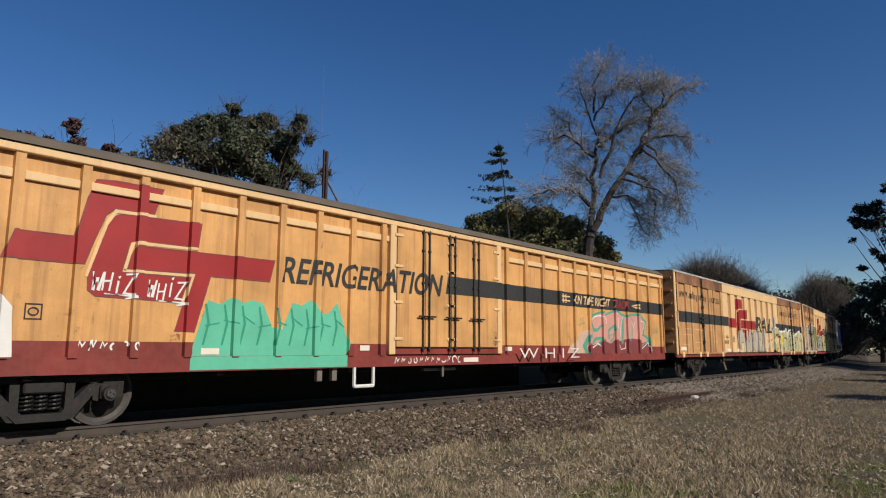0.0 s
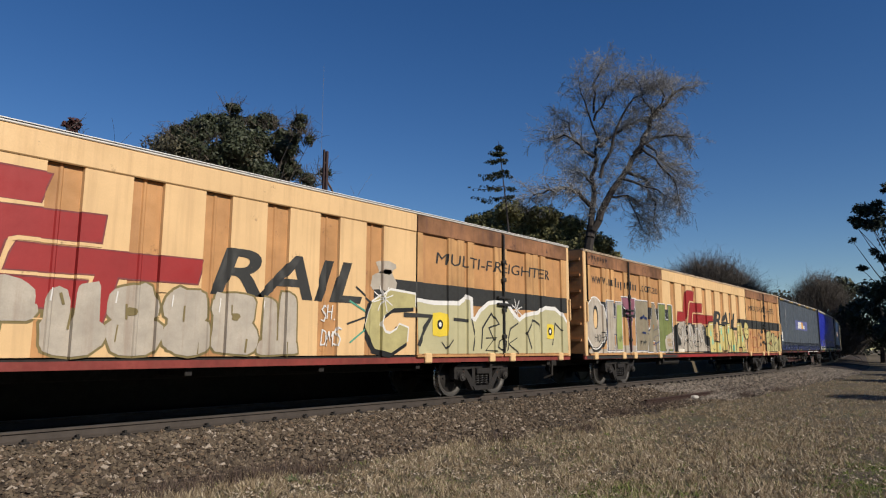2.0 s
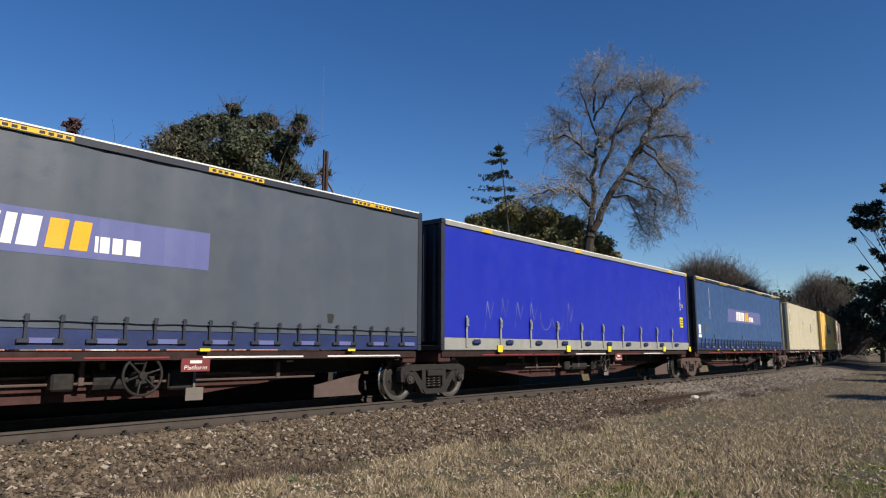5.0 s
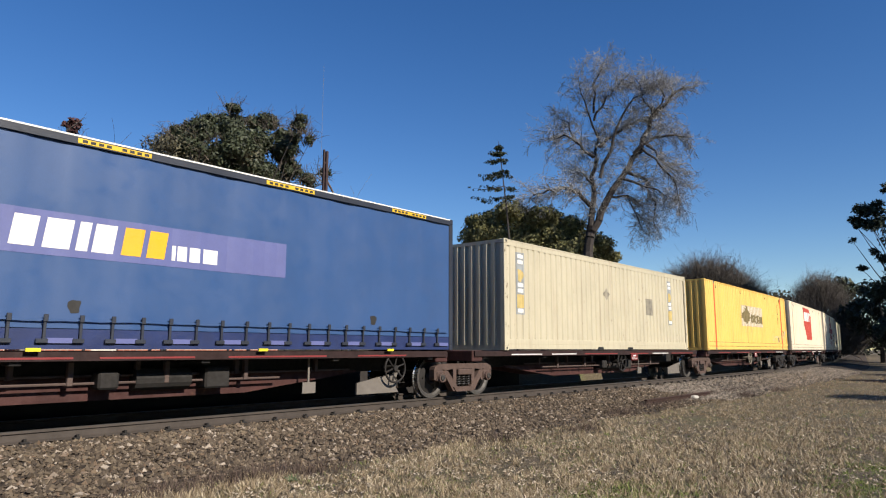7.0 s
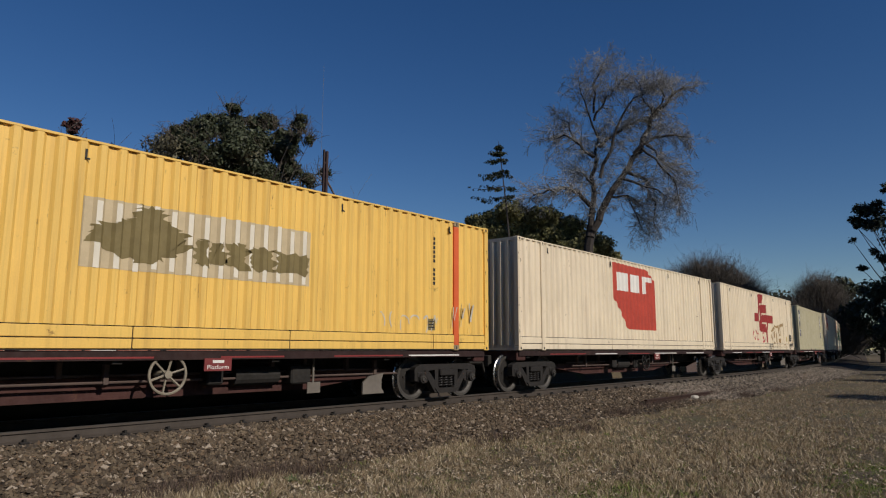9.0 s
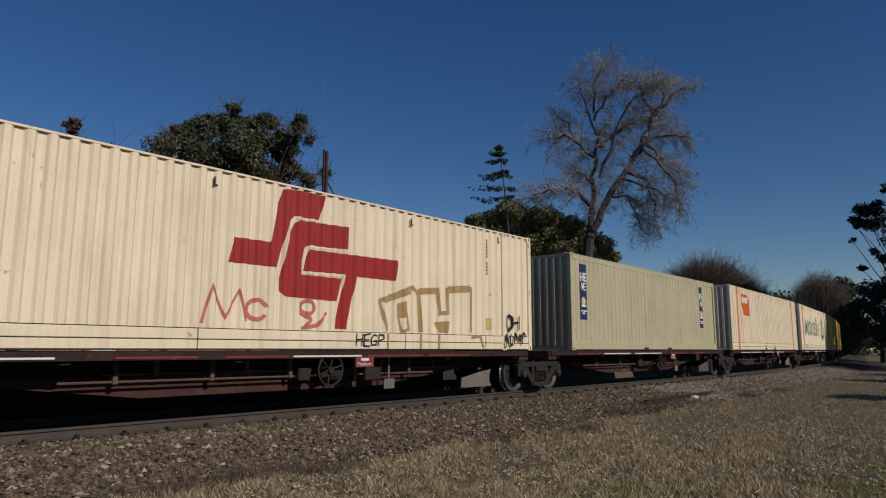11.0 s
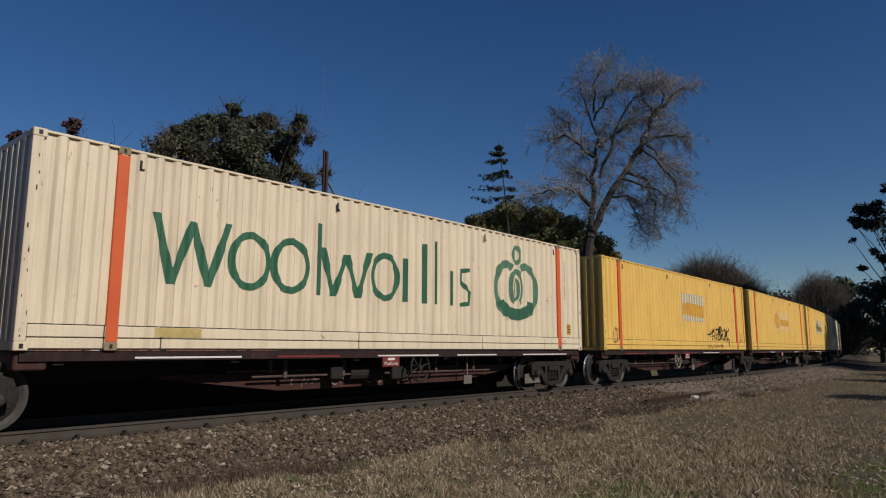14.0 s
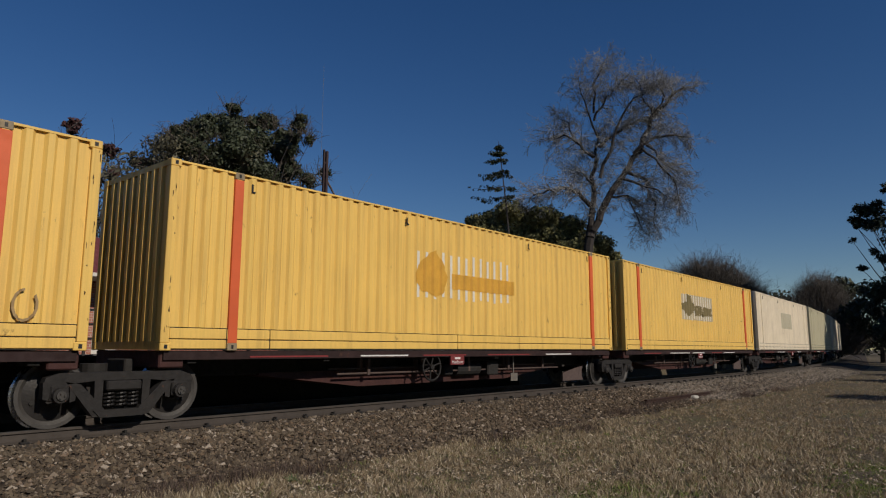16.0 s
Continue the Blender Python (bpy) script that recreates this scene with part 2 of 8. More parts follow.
def blades(name, spots, tall, wide, mat, label, seed, lean=0.5):
    rng = np.random.default_rng(seed)
    n = len(spots)
    p = np.array(spots)
    h = tall[0] + (tall[1] - tall[0]) * rng.random(n) ** 2
    a = rng.random(n) * 6.283
    w = wide * (0.6 + 0.8 * rng.random(n))
    side = np.stack([np.cos(a), np.sin(a), np.zeros(n)], 1) * w[:, None]
    tip = np.stack([rng.standard_normal(n) * lean * h, rng.standard_normal(n) * lean * h, h], 1)
    v = np.stack([p - side, p + side, p + tip * 0.55 + side * 0.5, p + tip], 1)
    k = 4 * np.arange(n)
    f = np.concatenate([np.stack([k, k + 1, k + 2], 1), np.stack([k, k + 2, k + 3], 1)])
    me = bpy.data.meshes.new(name)
    me.from_pydata(v.reshape(-1, 3).tolist(), [], f.tolist())
    me.materials.append(mat)
    return tagged(new(name, me), label, "grass", kind="stuff")


DRY = material("dry_grass_blades", (0.20, 0.145, 0.08), 0.9, 0, 0.5, 4.0, 0, island=1,
               stops=[(0.0, (0.045, 0.035, 0.022)), (0.3, (0.15, 0.12, 0.075)), (0.6, (0.28, 0.23, 0.15)),
                      (0.86, (0.14, 0.14, 0.055)), (1.0, (0.56, 0.49, 0.36))])
GREEN = material("green_grass_blades", (0.13, 0.17, 0.035), 0.85, 0, 0.8, 1.0, 0, island=1,
                 stops=[(0.0, (0.06, 0.11, 0.02)), (0.5, (0.17, 0.24, 0.04)), (0.85, (0.26, 0.32, 0.075)), (1.0, (0.36, 0.33, 0.16))])
PALE_DRY = material("pale_straw_blades", (0.36, 0.27, 0.16), 0.9, 0, 0.7, 4.0, 0, island=1,
                    stops=[(0.0, (0.08, 0.055, 0.035)), (0.4, (0.26, 0.20, 0.125)), (0.75, (0.44, 0.36, 0.245)), (1.0, (0.68, 0.60, 0.45))])
WEED = material("grey_dead_weed_stems", (0.10, 0.07, 0.055), 0.9, 0, 0.8, 2.0, 0, island=0.4)
rng = random.Random(9)
dry, tall_dry, green = [], [], []
while len(dry) + len(tall_dry) < 300000:
    r = 5.5 * (50 / 5.5) ** (rng.random() ** 1.25)
    th = radians(49.3 + rng.uniform(-36, 36))
    x, y = r * math.sin(th), r * math.cos(th)
    edge = 7.25 + 0.55 * noise.noise(Vector((x * 0.5, y * 0.2, 3)))
    if y > on_track(x)[1] - TRACK_Y + edge:
        continue
    patch = noise.noise(Vector((x * 0.45, y * 0.45, 8))) + 0.6 * noise.noise(Vector((x * 1.4, y * 1.4, 4)))
    tuft = noise.noise(Vector((x * 5.0, y * 5.0, 1)))
    if patch + 0.5 * tuft < -0.28 and rng.random() < 0.75:
        continue
    near_green = 1.7 * max(0.0, 1 - math.hypot((x - 10.4) / 3.6, (y - 0.7) / 1.5)) + max(0, 1 - math.hypot((x - 6.7) / 1.5, (y - 3.3) / 0.9)) * 0.6
    z0_ = GROUND + 0.05 * (noise.noise(Vector((x * 0.35, y * 0.35, 0))) - 0.1) - 0.01
    is_green = rng.random() < 0.05 + near_green * 1.1 + 0.25 * max(0, patch - 0.4)
    for _ in range(rng.randint(3, 9)):
        q = (x + rng.gauss(0, 0.025), y + rng.gauss(0, 0.025), z0_)
        (green if is_green else tall_dry if tuft + 0.4 * patch > 0.02 else dry).append(q)
blades("tufted_grass", tall_dry, (0.025, 0.11), 0.006, PALE_DRY, "pale straw tufts of dead grass", 12, 0.55)
blades("dry_grass", dry, (0.012, 0.06), 0.006, DRY, "short straw-coloured dry winter grass", 2, 0.7)
blades("green_grass", green, (0.02, 0.07), 0.006, GREEN, "patches of short fresh green grass", 4, 0.6)
litter = []
while len(litter) < 26000:
    r = 5.5 * (45 / 5.5) ** (rng.random() ** 1.3)
    th = radians(49.3 + rng.uniform(-36, 36))
    x, y = r * math.sin(th), r * math.cos(th)
    if y < on_track(x)[1] - TRACK_Y + 7.3 and noise.noise(Vector((x * 0.6, y * 0.6, 14))) > -0.25:
        litter.append((x, y, GROUND + 0.05 * (noise.noise(Vector((x * 0.35, y * 0.35, 0))) - 0.1) + rng.uniform(0.005, 0.035)))
LITTER = material("bleached_leaf_litter", (0.34, 0.27, 0.19), 0.9, 0, 0.8, 4.0, 0, island=1,
                  stops=[(0.0, (0.05, 0.035, 0.025)), (0.35, (0.16, 0.10, 0.06)), (0.6, (0.40, 0.32, 0.22)), (1.0, (0.68, 0.60, 0.48))])
tagged(blades("leaf_litter", litter, (0.012, 0.03), 0.014, LITTER, "bleached fallen leaves scattered over the grass", 16, 1.6), category="leaves")
weeds = []
for cx, cy, n in ((3.75, 7.05, 900), (4.7, 7.2, 700), (5.4, 6.95, 500), (15.2, 7.5, 900), (17.5, 7.7, 1500), (18.8, 7.8, 1500), (20.0, 7.9, 1500), (21.5, 8.0, 1200), (23.0, 8.0, 1500), (24.6, 8.0, 1500), (26.2, 8.1, 1500), (28.0, 8.2, 1500), (30.0, 8.4, 1400), (33.0, 8.7, 1400), (24.0, 7.2, 500), (28.0, 7.2, 500), (9.5, 6.9, 500), (12.0, 6.6, 400), (11.0, 4.2, 50)):
    for _ in range(n):
        weeds.append((rng.gauss(cx, 0.35), rng.gauss(cy, 0.14), GROUND))
blades("dead_weeds", weeds, (0.06, 0.24), 0.005, WEED, "thin grey-brown dead weed stems at the ballast edge", 6, 0.35)
bm = bmesh.new()
rngp = random.Random(3)
for i in range(13):
    a = i * 2.4
    o = Vector((math.cos(a), math.sin(a), 0))
    q = Vector((-o.y, o.x, 0)) * 0.012
    c = Vector((4.95, 6.55, GROUND))
    m_ = c + o * 0.05 + Vector((0, 0, 0.07))
    e = c + o * rngp.uniform(0.09, 0.15) + Vector((0, 0, rngp.uniform(0.05, 0.14)))
    vs = [bm.verts.new(p) for p in (c, m_ + q, e, m_ - q)]
    bm.faces.new(vs)
tagged(link("thistle_plant", bm, material("dark_green_leaf", (0.05, 0.10, 0.03), 0.6)), "small dark green thistle rosette in dry grass", "plant")

# Rails: flat-bottomed section swept along the line
RAIL = [(-0.036, 0.0), (0.036, 0.0), (0.036, -0.032), (0.010, -0.045), (0.010, -0.130), (0.07, -0.150), (0.07, -0.160),
        (-0.07, -0.160), (-0.07, -0.150), (-0.010, -0.130), (-0.010, -0.045), (-0.036, -0.032)]
for side in (-0.7525, 0.7525):
    bm = bmesh.new()
    sl = LINE
    rows = strip_along(bm, [(side + o, z) for o, z in RAIL], sl, 1, True)
    bm.faces.ensure_lookup_table()
    for f in bm.faces:
        if f.calc_center_median().z > -0.001:
            f.material_index = 0
    ob = link("rail", bm, [RAILHEAD, RAILWEB])
    tagged(ob, "worn steel rail with a polished head", "rail", "rails of the track")

sleeper_me = bpy.data.meshes.new("sleeper")
bm = bmesh.new()
soft_box(bm, -0.115, 0.115, -1.25, 1.25, -0.29, -0.163, 0.012)
bm.to_mesh(sleeper_me)
bm.free()
sleeper_me.materials.append(SLEEPER)
clip_me = bpy.data.meshes.new("rail_clip")
bm = bmesh.new()
soft_box(bm, -0.055, 0.055, -0.05, 0.045, -0.163, -0.135, 0.008)
cyl(bm, (0, -0.02, -0.15), (0, -0.02, -0.095), 0.02, n=6)
box(bm, -0.012, 0.012, -0.02, 0.06, -0.128, -0.108)
bm.to_mesh(clip_me)
bm.free()
clip_me.materials.append(BLACK)
for i in range(-6, 85):
    x, y, a = on_track(i * 0.66)
    sl = new("sleeper", sleeper_me)
    sl.matrix_basis = pose(x, y, 0, 0, 0, math.degrees(a))
    tagged(sl, "weathered timber railway sleeper bedded in ballast", "sleeper", "sleepers under the rails")
    if 0 <= i < 60:
        c = new("rail_clip", clip_me)
        c.parent = sl
        c.matrix_basis = pose(0, -0.7525 - 0.10, 0)

# Rusty spare rail lying at the ballast edge
bm = bmesh.new()
strip_along(bm, [(-3.2 + o * 1.2, GROUND + 0.22 + z) for o, z in RAIL], steps(17.4, 22.3, 1.0), 0, True)
bmesh.ops.holes_fill(bm, edges=bm.edges[:])
tagged(link("scrap_rail", bm, material("rusty_old_rail", (0.05, 0.024, 0.018), 0.9, 0, 0.6, 4.0, 0.4)), "rusty discarded rail lying at the ballast edge", "rail")
bm = bmesh.new()
soft_box(bm, 20.6, 20.95, 7.62, 7.85, GROUND - 0.02, GROUND + 0.17, 0.05)
tagged(link("concrete_lump", bm, material("pale_concrete", (0.5, 0.46, 0.4), 0.9)), "pale broken lump of concrete in weeds", "rubble")

# Platform assumed behind the line; near-black colour stands in for under-train shade
PLAT = material("shade_dark_platform_masonry", (0.035, 0.03, 0.028), 0.9, 0, 0.7, 2.0, 0.3)
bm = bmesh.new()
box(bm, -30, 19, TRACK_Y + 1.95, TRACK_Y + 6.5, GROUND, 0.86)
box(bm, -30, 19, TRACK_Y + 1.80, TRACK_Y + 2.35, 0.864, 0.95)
tagged(link("platform", bm, PLAT), "assumed concrete platform edge behind the track, near-black for under-train shade", "platform", kind="structure")
bm = bmesh.new()
strip_along(bm, [(3.4, GROUND - 0.3), (3.7, 0.35), (4.8, 0.9), (30.0, 1.0), (30.0, GROUND - 0.3)], steps(19, 21.5, 2.5) + steps(24, 76, 4) + steps(84, 250, 8), 0)
tagged(link("embankment", bm, TURF), "rough grassy bank behind the track", "bank", kind="structure")

# ------------------------------------------------------------------ bogies and wagons
movers = []      # (thing, place on the train, half wheelbase)
wheels = []      # (wheelset, x, z)
WHEEL_R = 0.46


def shared(name, bm, mats, smooth=False):
    me = bpy.data.meshes.new(name)
    bm.to_mesh(me)
    bm.free()
    for m in mats:
        me.materials.append(m)
    if smooth:
        me.shade_smooth()
    return me


def wheelset_mesh():
    bm = bmesh.new()
    for sgn in (-1, 1):
        prof = [(0.46, 0.80), (0.465, 0.70), (0.49, 0.685), (0.49, 0.66), (0.41, 0.665), (0.36, 0.70), (0.17, 0.72),
                (0.13, 0.68), (0.13, 0.84), (0.17, 0.80), (0.36, 0.765), (0.41, 0.80)]
        tmp = [(r, sgn * y) for r, y in prof]
        turned(bm, tmp if sgn > 0 else tmp[::-1], 32)
        for a in range(3):
            t = a * 2.094
            c = Vector((0.26 * math.cos(t), sgn * 0.80, 0.26 * math.sin(t)))
            cyl(bm, c, c + Vector((0, sgn * -0.05, 0)), 0.03, n=6)
    cyl(bm, (0, -1.06, 0), (0, 1.06, 0), 0.075, n=10)
    bm.faces.ensure_lookup_table()
    for f in bm.faces:
        c = f.calc_center_median()
        if math.hypot(c.x, c.z) > 0.455:
            f.material_index = 1
        elif math.hypot(c.x, c.z) > 0.38:
            f.material_index = 2
    return shared("wheelset", bm, [WHEEL, TREAD, RIM])


def side_frame_mesh():
    bm = bmesh.new()
    y0, y1 = -0.075, 0.075
    extrude_xz(bm, [(-1.06, 0.60), (-1.03, 0.70), (-0.86, 0.76), (0.86, 0.76), (1.03, 0.70), (1.06, 0.60), (0.80, 0.60), (0.36, 0.645), (-0.36, 0.645), (-0.80, 0.60)], y0, y1)
    for s in (-1, 1):
        def fl(pts):
            pts = [(s * x, z) for x, z in pts]
            return pts if s > 0 else pts[::-1]
        extrude_xz(bm, fl([(0.78, 0.64), (0.58, 0.60), (0.24, 0.24), (0.24, 0.13), (0.40, 0.15)]), y0, y1)
        extrude_xz(bm, fl([(0.40, 0.66), (0.28, 0.66), (0.28, 0.20), (0.38, 0.20)]), y0 + 0.004, y1 - 0.004)
        extrude_xz(bm, fl([(1.06, 0.64), (0.94, 0.64), (0.98, 0.40), (1.05, 0.42)]), y0 + 0.003, y1 - 0.003)
        extrude_xz(bm, fl([(0.72, 0.64), (0.62, 0.60), (0.64, 0.38), (0.71, 0.36)]), y0 + 0.005, y1 - 0.005)
        soft_box(bm, s * 0.85 - 0.12, s * 0.85 + 0.12, y0 - 0.02, y1 + 0.01, 0.38, 0.60, 0.02)
        cyl(bm, (s * 0.85, y0 - 0.075, 0.46), (s * 0.85, y0, 0.46), 0.10, 0.115, 12)
        cyl(bm, (s * 0.85, y0 - 0.095, 0.46), (s * 0.85, y0 - 0.07, 0.46), 0.05, n=8)
    extrude_xz(bm, [(-0.40, 0.235), (-0.30, 0.13), (0.30, 0.13), (0.40, 0.235)], y0 - 0.02, y1 + 0.01)
    soft_box(bm, -0.25, 0.25, y0 - 0.05, y1, 0.50, 0.638, 0.02)
    bmesh.ops.recalc_face_normals(bm, faces=bm.faces[:])
    return shared("side_frame", bm, [STEEL])


def spring_mesh():
    bm = bmesh.new()
    for x in (0.0,):
        for k in range(5):
            z = 0.262 + k * 0.053
            prev = None
            for i in range(13):
                a = i * math.pi / 6
                p = Vector((x + 0.075 * math.cos(a), 0.075 * math.sin(a), z + 0.05 * i / 12))
                if prev:
                    cyl(bm, prev, p, 0.017, n=5, caps=False)
                prev = p
    return shared("coil_spring", bm, [WHEEL])


def bolster_mesh():
    bm = bmesh.new()
    soft_box(bm, -0.2, 0.2, -0.92, 0.92, 0.52, 0.74, 0.03)
    cyl(bm, (0, 0, 0.7), (0, 0, 0.86), 0.2, n=14)
    for s in (-1, 1):
        soft_box(bm, s * 0.40 - 0.05, s * 0.40 + 0.05, -0.88, 0.88, 0.36, 0.46, 0.015)
        for y in (-0.75, 0.75):
            soft_box(bm, s * 0.43 - 0.06, s * 0.43 + 0.06, y - 0.06, y + 0.06, 0.32, 0.52, 0.02)
    return shared("bogie", bm, [BLACK])


def cap_mesh():
    bm = bmesh.new()
    cyl(bm, (0, -0.112, 0), (0, -0.08, 0), 0.062, 0.072, 12)
    for i in range(3):
        a = i * 2.094
        c = Vector((0.035 * math.cos(a), -0.112, 0.035 * math.sin(a)))
        cyl(bm, c, c + Vector((0, -0.02, 0)), 0.012, n=6)
    return shared("axle_cap", bm, [RIM])


PLATE = material("grey_galvanised_plate", (0.20, 0.175, 0.15), 0.6, 0.1, 0.7, 3.0)
CAP_ME = cap_mesh()
WHEELSET_ME, FRAME_ME, SPRING_ME, BOLSTER_ME = wheelset_mesh(), side_frame_mesh(), spring_mesh(), bolster_mesh()
BROWN_FRAME_ME = FRAME_ME.copy()
BROWN_FRAME_ME.materials[0] = material("brown_rusty_cast_steel", (0.11, 0.07, 0.056), 0.8, 0, 0.6, 4.0, 0.3, rust=0.4)


def bogie(parent, x, base=0.85, brown=False):
    b = new("bogie", BOLSTER_ME)
    b.parent = parent
    b.matrix_basis = pose(x, 0, 0)
    for y in (-1.0, 1.0):
        f = new("side_frame", BROWN_FRAME_ME if brown else FRAME_ME)
        f.parent = b
        f.matrix_basis = pose(0, y, 0, 0, 0, 0 if y < 0 else 180)
        for sx in (-0.85, 0.85):
            k = new("axle_cap", CAP_ME)
            k.parent = b
            k.matrix_basis = pose(sx, y + (-0.062 if y < 0 else 0.062), WHEEL_R, 0, 0, 0 if y < 0 else 180)
        for sx in (-0.17, 0.0, 0.17):
            k = new("coil_spring", SPRING_ME)
            k.parent = b
            k.matrix_basis = pose(sx, y, 0)
    for dx in (-base, base):
        w = new("wheelset", WHEELSET_ME)
        w.parent = b
        w.matrix_basis = pose(dx, 0, WHEEL_R)
        wheels.append((w, dx))
    return b


SPOKED = material("pale_dusty_wheel_paint", (0.30, 0.26, 0.20), 0.8, 0, 0.7, 5.0)


def hand_wheel(parent, x, y, z, r=0.3, mat=None):
    bm = bmesh.new()
    prev = None
    for i in range(25):
        a = i * math.pi / 12
        p = Vector((x + r * math.cos(a), y, z + r * math.sin(a)))
        if prev:
            cyl(bm, prev, p, 0.022, n=6, caps=False)
        prev = p
    for i in range(6):
        a = i * math.pi / 3 + 0.3
        cyl(bm, (x, y + 0.03, z), (x + r * math.cos(a), y, z + r * math.sin(a)), 0.018, n=5)
    cyl(bm, (x, y - 0.03, z), (x, y + 0.35, z), 0.06, n=10)
    part("hand_brake_wheel", bm, mat or WHEEL, parent, "spoked steel hand brake wheel")


SILL = material("grimy_maroon_sill_paint", (0.034, 0.014, 0.013), 0.8, 0, 0.5, 2.0, rust=0.3)
WHITE_TAPE = material("white_reflective_tape", (0.75, 0.73, 0.7), 0.5, 0, 0.9)
RED_TAPE = material("faded_red_reflective_tape", (0.24, 0.035, 0.035), 0.5, 0, 0.85)
SIGN_PLATE = material("red_plate_paint", (0.20, 0.035, 0.035), 0.6, 0, 0.8)
RODS = material("grey_brown_pipework", (0.11, 0.075, 0.065), 0.7, 0, 0.7, 3.0)
GRAFF_WHITE = material("white_spray_paint", (0.78, 0.76, 0.72), 0.6, 0, 0.85, 3.0, 0.03)


TAPE_GREY = material("dull_grey_spray_paint", (0.30, 0.27, 0.25), 0.7)


def flat_wagon(s0, s1, first, last, seed, brown=False, wheel_at=None, tagged_beam=False, plate_at=None, plate_long=1.0):
    """One platform of an articulated container wagon, with side sills, fish-belly beam, brake gear and bogies."""
    rng = random.Random(seed)
    L = s1 - s0
    w = thing("container_wagon", "dark red-brown skeletal container wagon on grimy bogies", "wagon", "wagons of the train")
    h = L / 2
    bm = bmesh.new()
    soft_box(bm, -h - 0.1, h + 0.1, -0.32, 0.32, 0.62, 0.93, 0.02)
    part("centre_sill", bm, BLACK, w)
    for k in range(6):
        x = -h + 0.6 + k * (L - 1.2) / 5
        bm = bmesh.new()
        soft_box(bm, x - 0.08, x + 0.08, -1.1, 1.1, 0.86, 1.0, 0.012)
        part("cross_bearer", bm, BLACK, w)
    for x in (-h + 0.25, h - 0.25):
        bm = bmesh.new()
        soft_box(bm, x - 0.2, x + 0.2, -1.12, 1.12, 0.80, 1.06, 0.02)
        part("end_bolster", bm, FRAME_RED, w, "dull red end bolster")
    for y in (-1.16, 1.12):
        part("side_sill", boxes((-h + 0.1, h - 0.1, y, y + 0.04, 0.92, 1.05)), SILL, w, "grimy dark maroon side sill")
    x = -h + 1.6
    while x < h - 2.5:
        ln = rng.uniform(1.2, 2.2)
        part("marker_strip", boxes((x, x + ln, -1.166, -1.162, 0.945, 0.972)), WHITE_TAPE if rng.random() < 0.45 else RED_TAPE, w)
        x += ln + rng.uniform(0.05, 1.2)
    for y in (-0.55, 0.47):
        bm = bmesh.new()
        extrude_xz(bm, [(-h + 2.2, 0.62), (-h + 4.6, 0.33), (h - 4.9, 0.33), (h - 2.3, 0.62), (h - 2.3, 0.66), (-h + 2.2, 0.66)], y, y + 0.08)
        beam = part("belly_beam", bm, FRAME_RED, w, "grimy red fish-belly beam")
        if y < 0 and tagged_beam:
            paint("graffiti_line", scribble(-h + 4.8, h - 6.5, 0.38, 0.58, rng, 0.022, 14), Side([(-h, 0), (h, 0)], y), TAPE_GREY, beam, 0.004, "faint pale scrawl")
    bm = bmesh.new()
    for y, z in ((-0.75, 0.60), (-0.65, 0.70)):
        a, b = -h + rng.uniform(2.4, 4.0), h - rng.uniform(2.4, 5.0)
        cyl(bm, (a, y, z), (b, y, z - 0.02), 0.02, n=6)
        for k in range(5):
            xx = a + (b - a) * (k + 0.5) / 5
            soft_box(bm, xx - 0.04, xx + 0.04, y - 0.04, y + 0.05, z - 0.04, 0.9, 0.01)
    part("brake_pipe", bm, RODS, w, "grey-brown brake rods and pipes")
    bm = bmesh.new()
    xa = rng.uniform(-1.5, 1.0)
    cyl(bm, (xa, -0.62, 0.62), (xa + 0.9, -0.62, 0.62), 0.17, n=14)
    soft_box(bm, xa + 1.1, xa + 1.55, -0.85, -0.5, 0.45, 0.8, 0.03)
    soft_box(bm, xa - 0.6, xa - 0.3, -0.9, -0.6, 0.5, 0.75, 0.03)
    part("air_tank", bm, BLACK, w, "black brake air tank and valve")
    xp = rng.choice((0.9, 2.2, 3.4))
    part("number_plate", boxes((xp, xp + 0.30, -0.92, -0.90, 0.28, 0.48), (xp + 0.13, xp + 0.17, -0.90, -0.88, 0.4, 0.93)), PLATE, w, "small pale plate under the sill")
    bm = bmesh.new()
    xq = h - 1.5 if plate_at is None else plate_at
    extrude_xz(bm, [(xq - 1.15 * plate_long, 0.20), (xq + 0.02, 0.20), (xq - 0.06, 0.30), (xq - 0.06, 0.48), (xq, 0.60), (xq - 0.4, 0.55), (xq - 1.15 * plate_long, 0.42)], -0.98, -0.94)
    part("end_plate", bm, PLATE if rng.random() < 0.6 else RODS, w, "weathered grey metal plate by the bogie")
    xr = 0.6 if wheel_at is None else wheel_at
    hand_wheel(w, xr, -1.12, 0.70, 0.29, SPOKED if seed in (11, 5) else STEEL)
    if xr < h - 3.2:
        xl = xr + (0.55 if seed != 10 else -1.2)
        bb = part("wagon_plate", boxes((xl, xl + 0.48, -1.20, -1.17, 0.74, 0.94)), SIGN_PLATE, w, "dull red wagon plate with white characters")
        part("plate_number", boxes((xl + 0.14, xl + 0.34, -1.206, -1.202, 0.865, 0.91)), WHITE_TAPE, bb)
        bm = words("Platform", xl + 0.05, xl + 0.43, 0.77, 0.835)
        for v in bm.verts:
            v.co.y = -1.204
        part("plate_lettering", bm, WHITE_TAPE, bb)
    if first:
        bogie(w, -h + 0.95, brown=brown)
    bogie(w, h - 1.4 if last else h + 0.6, brown=brown)
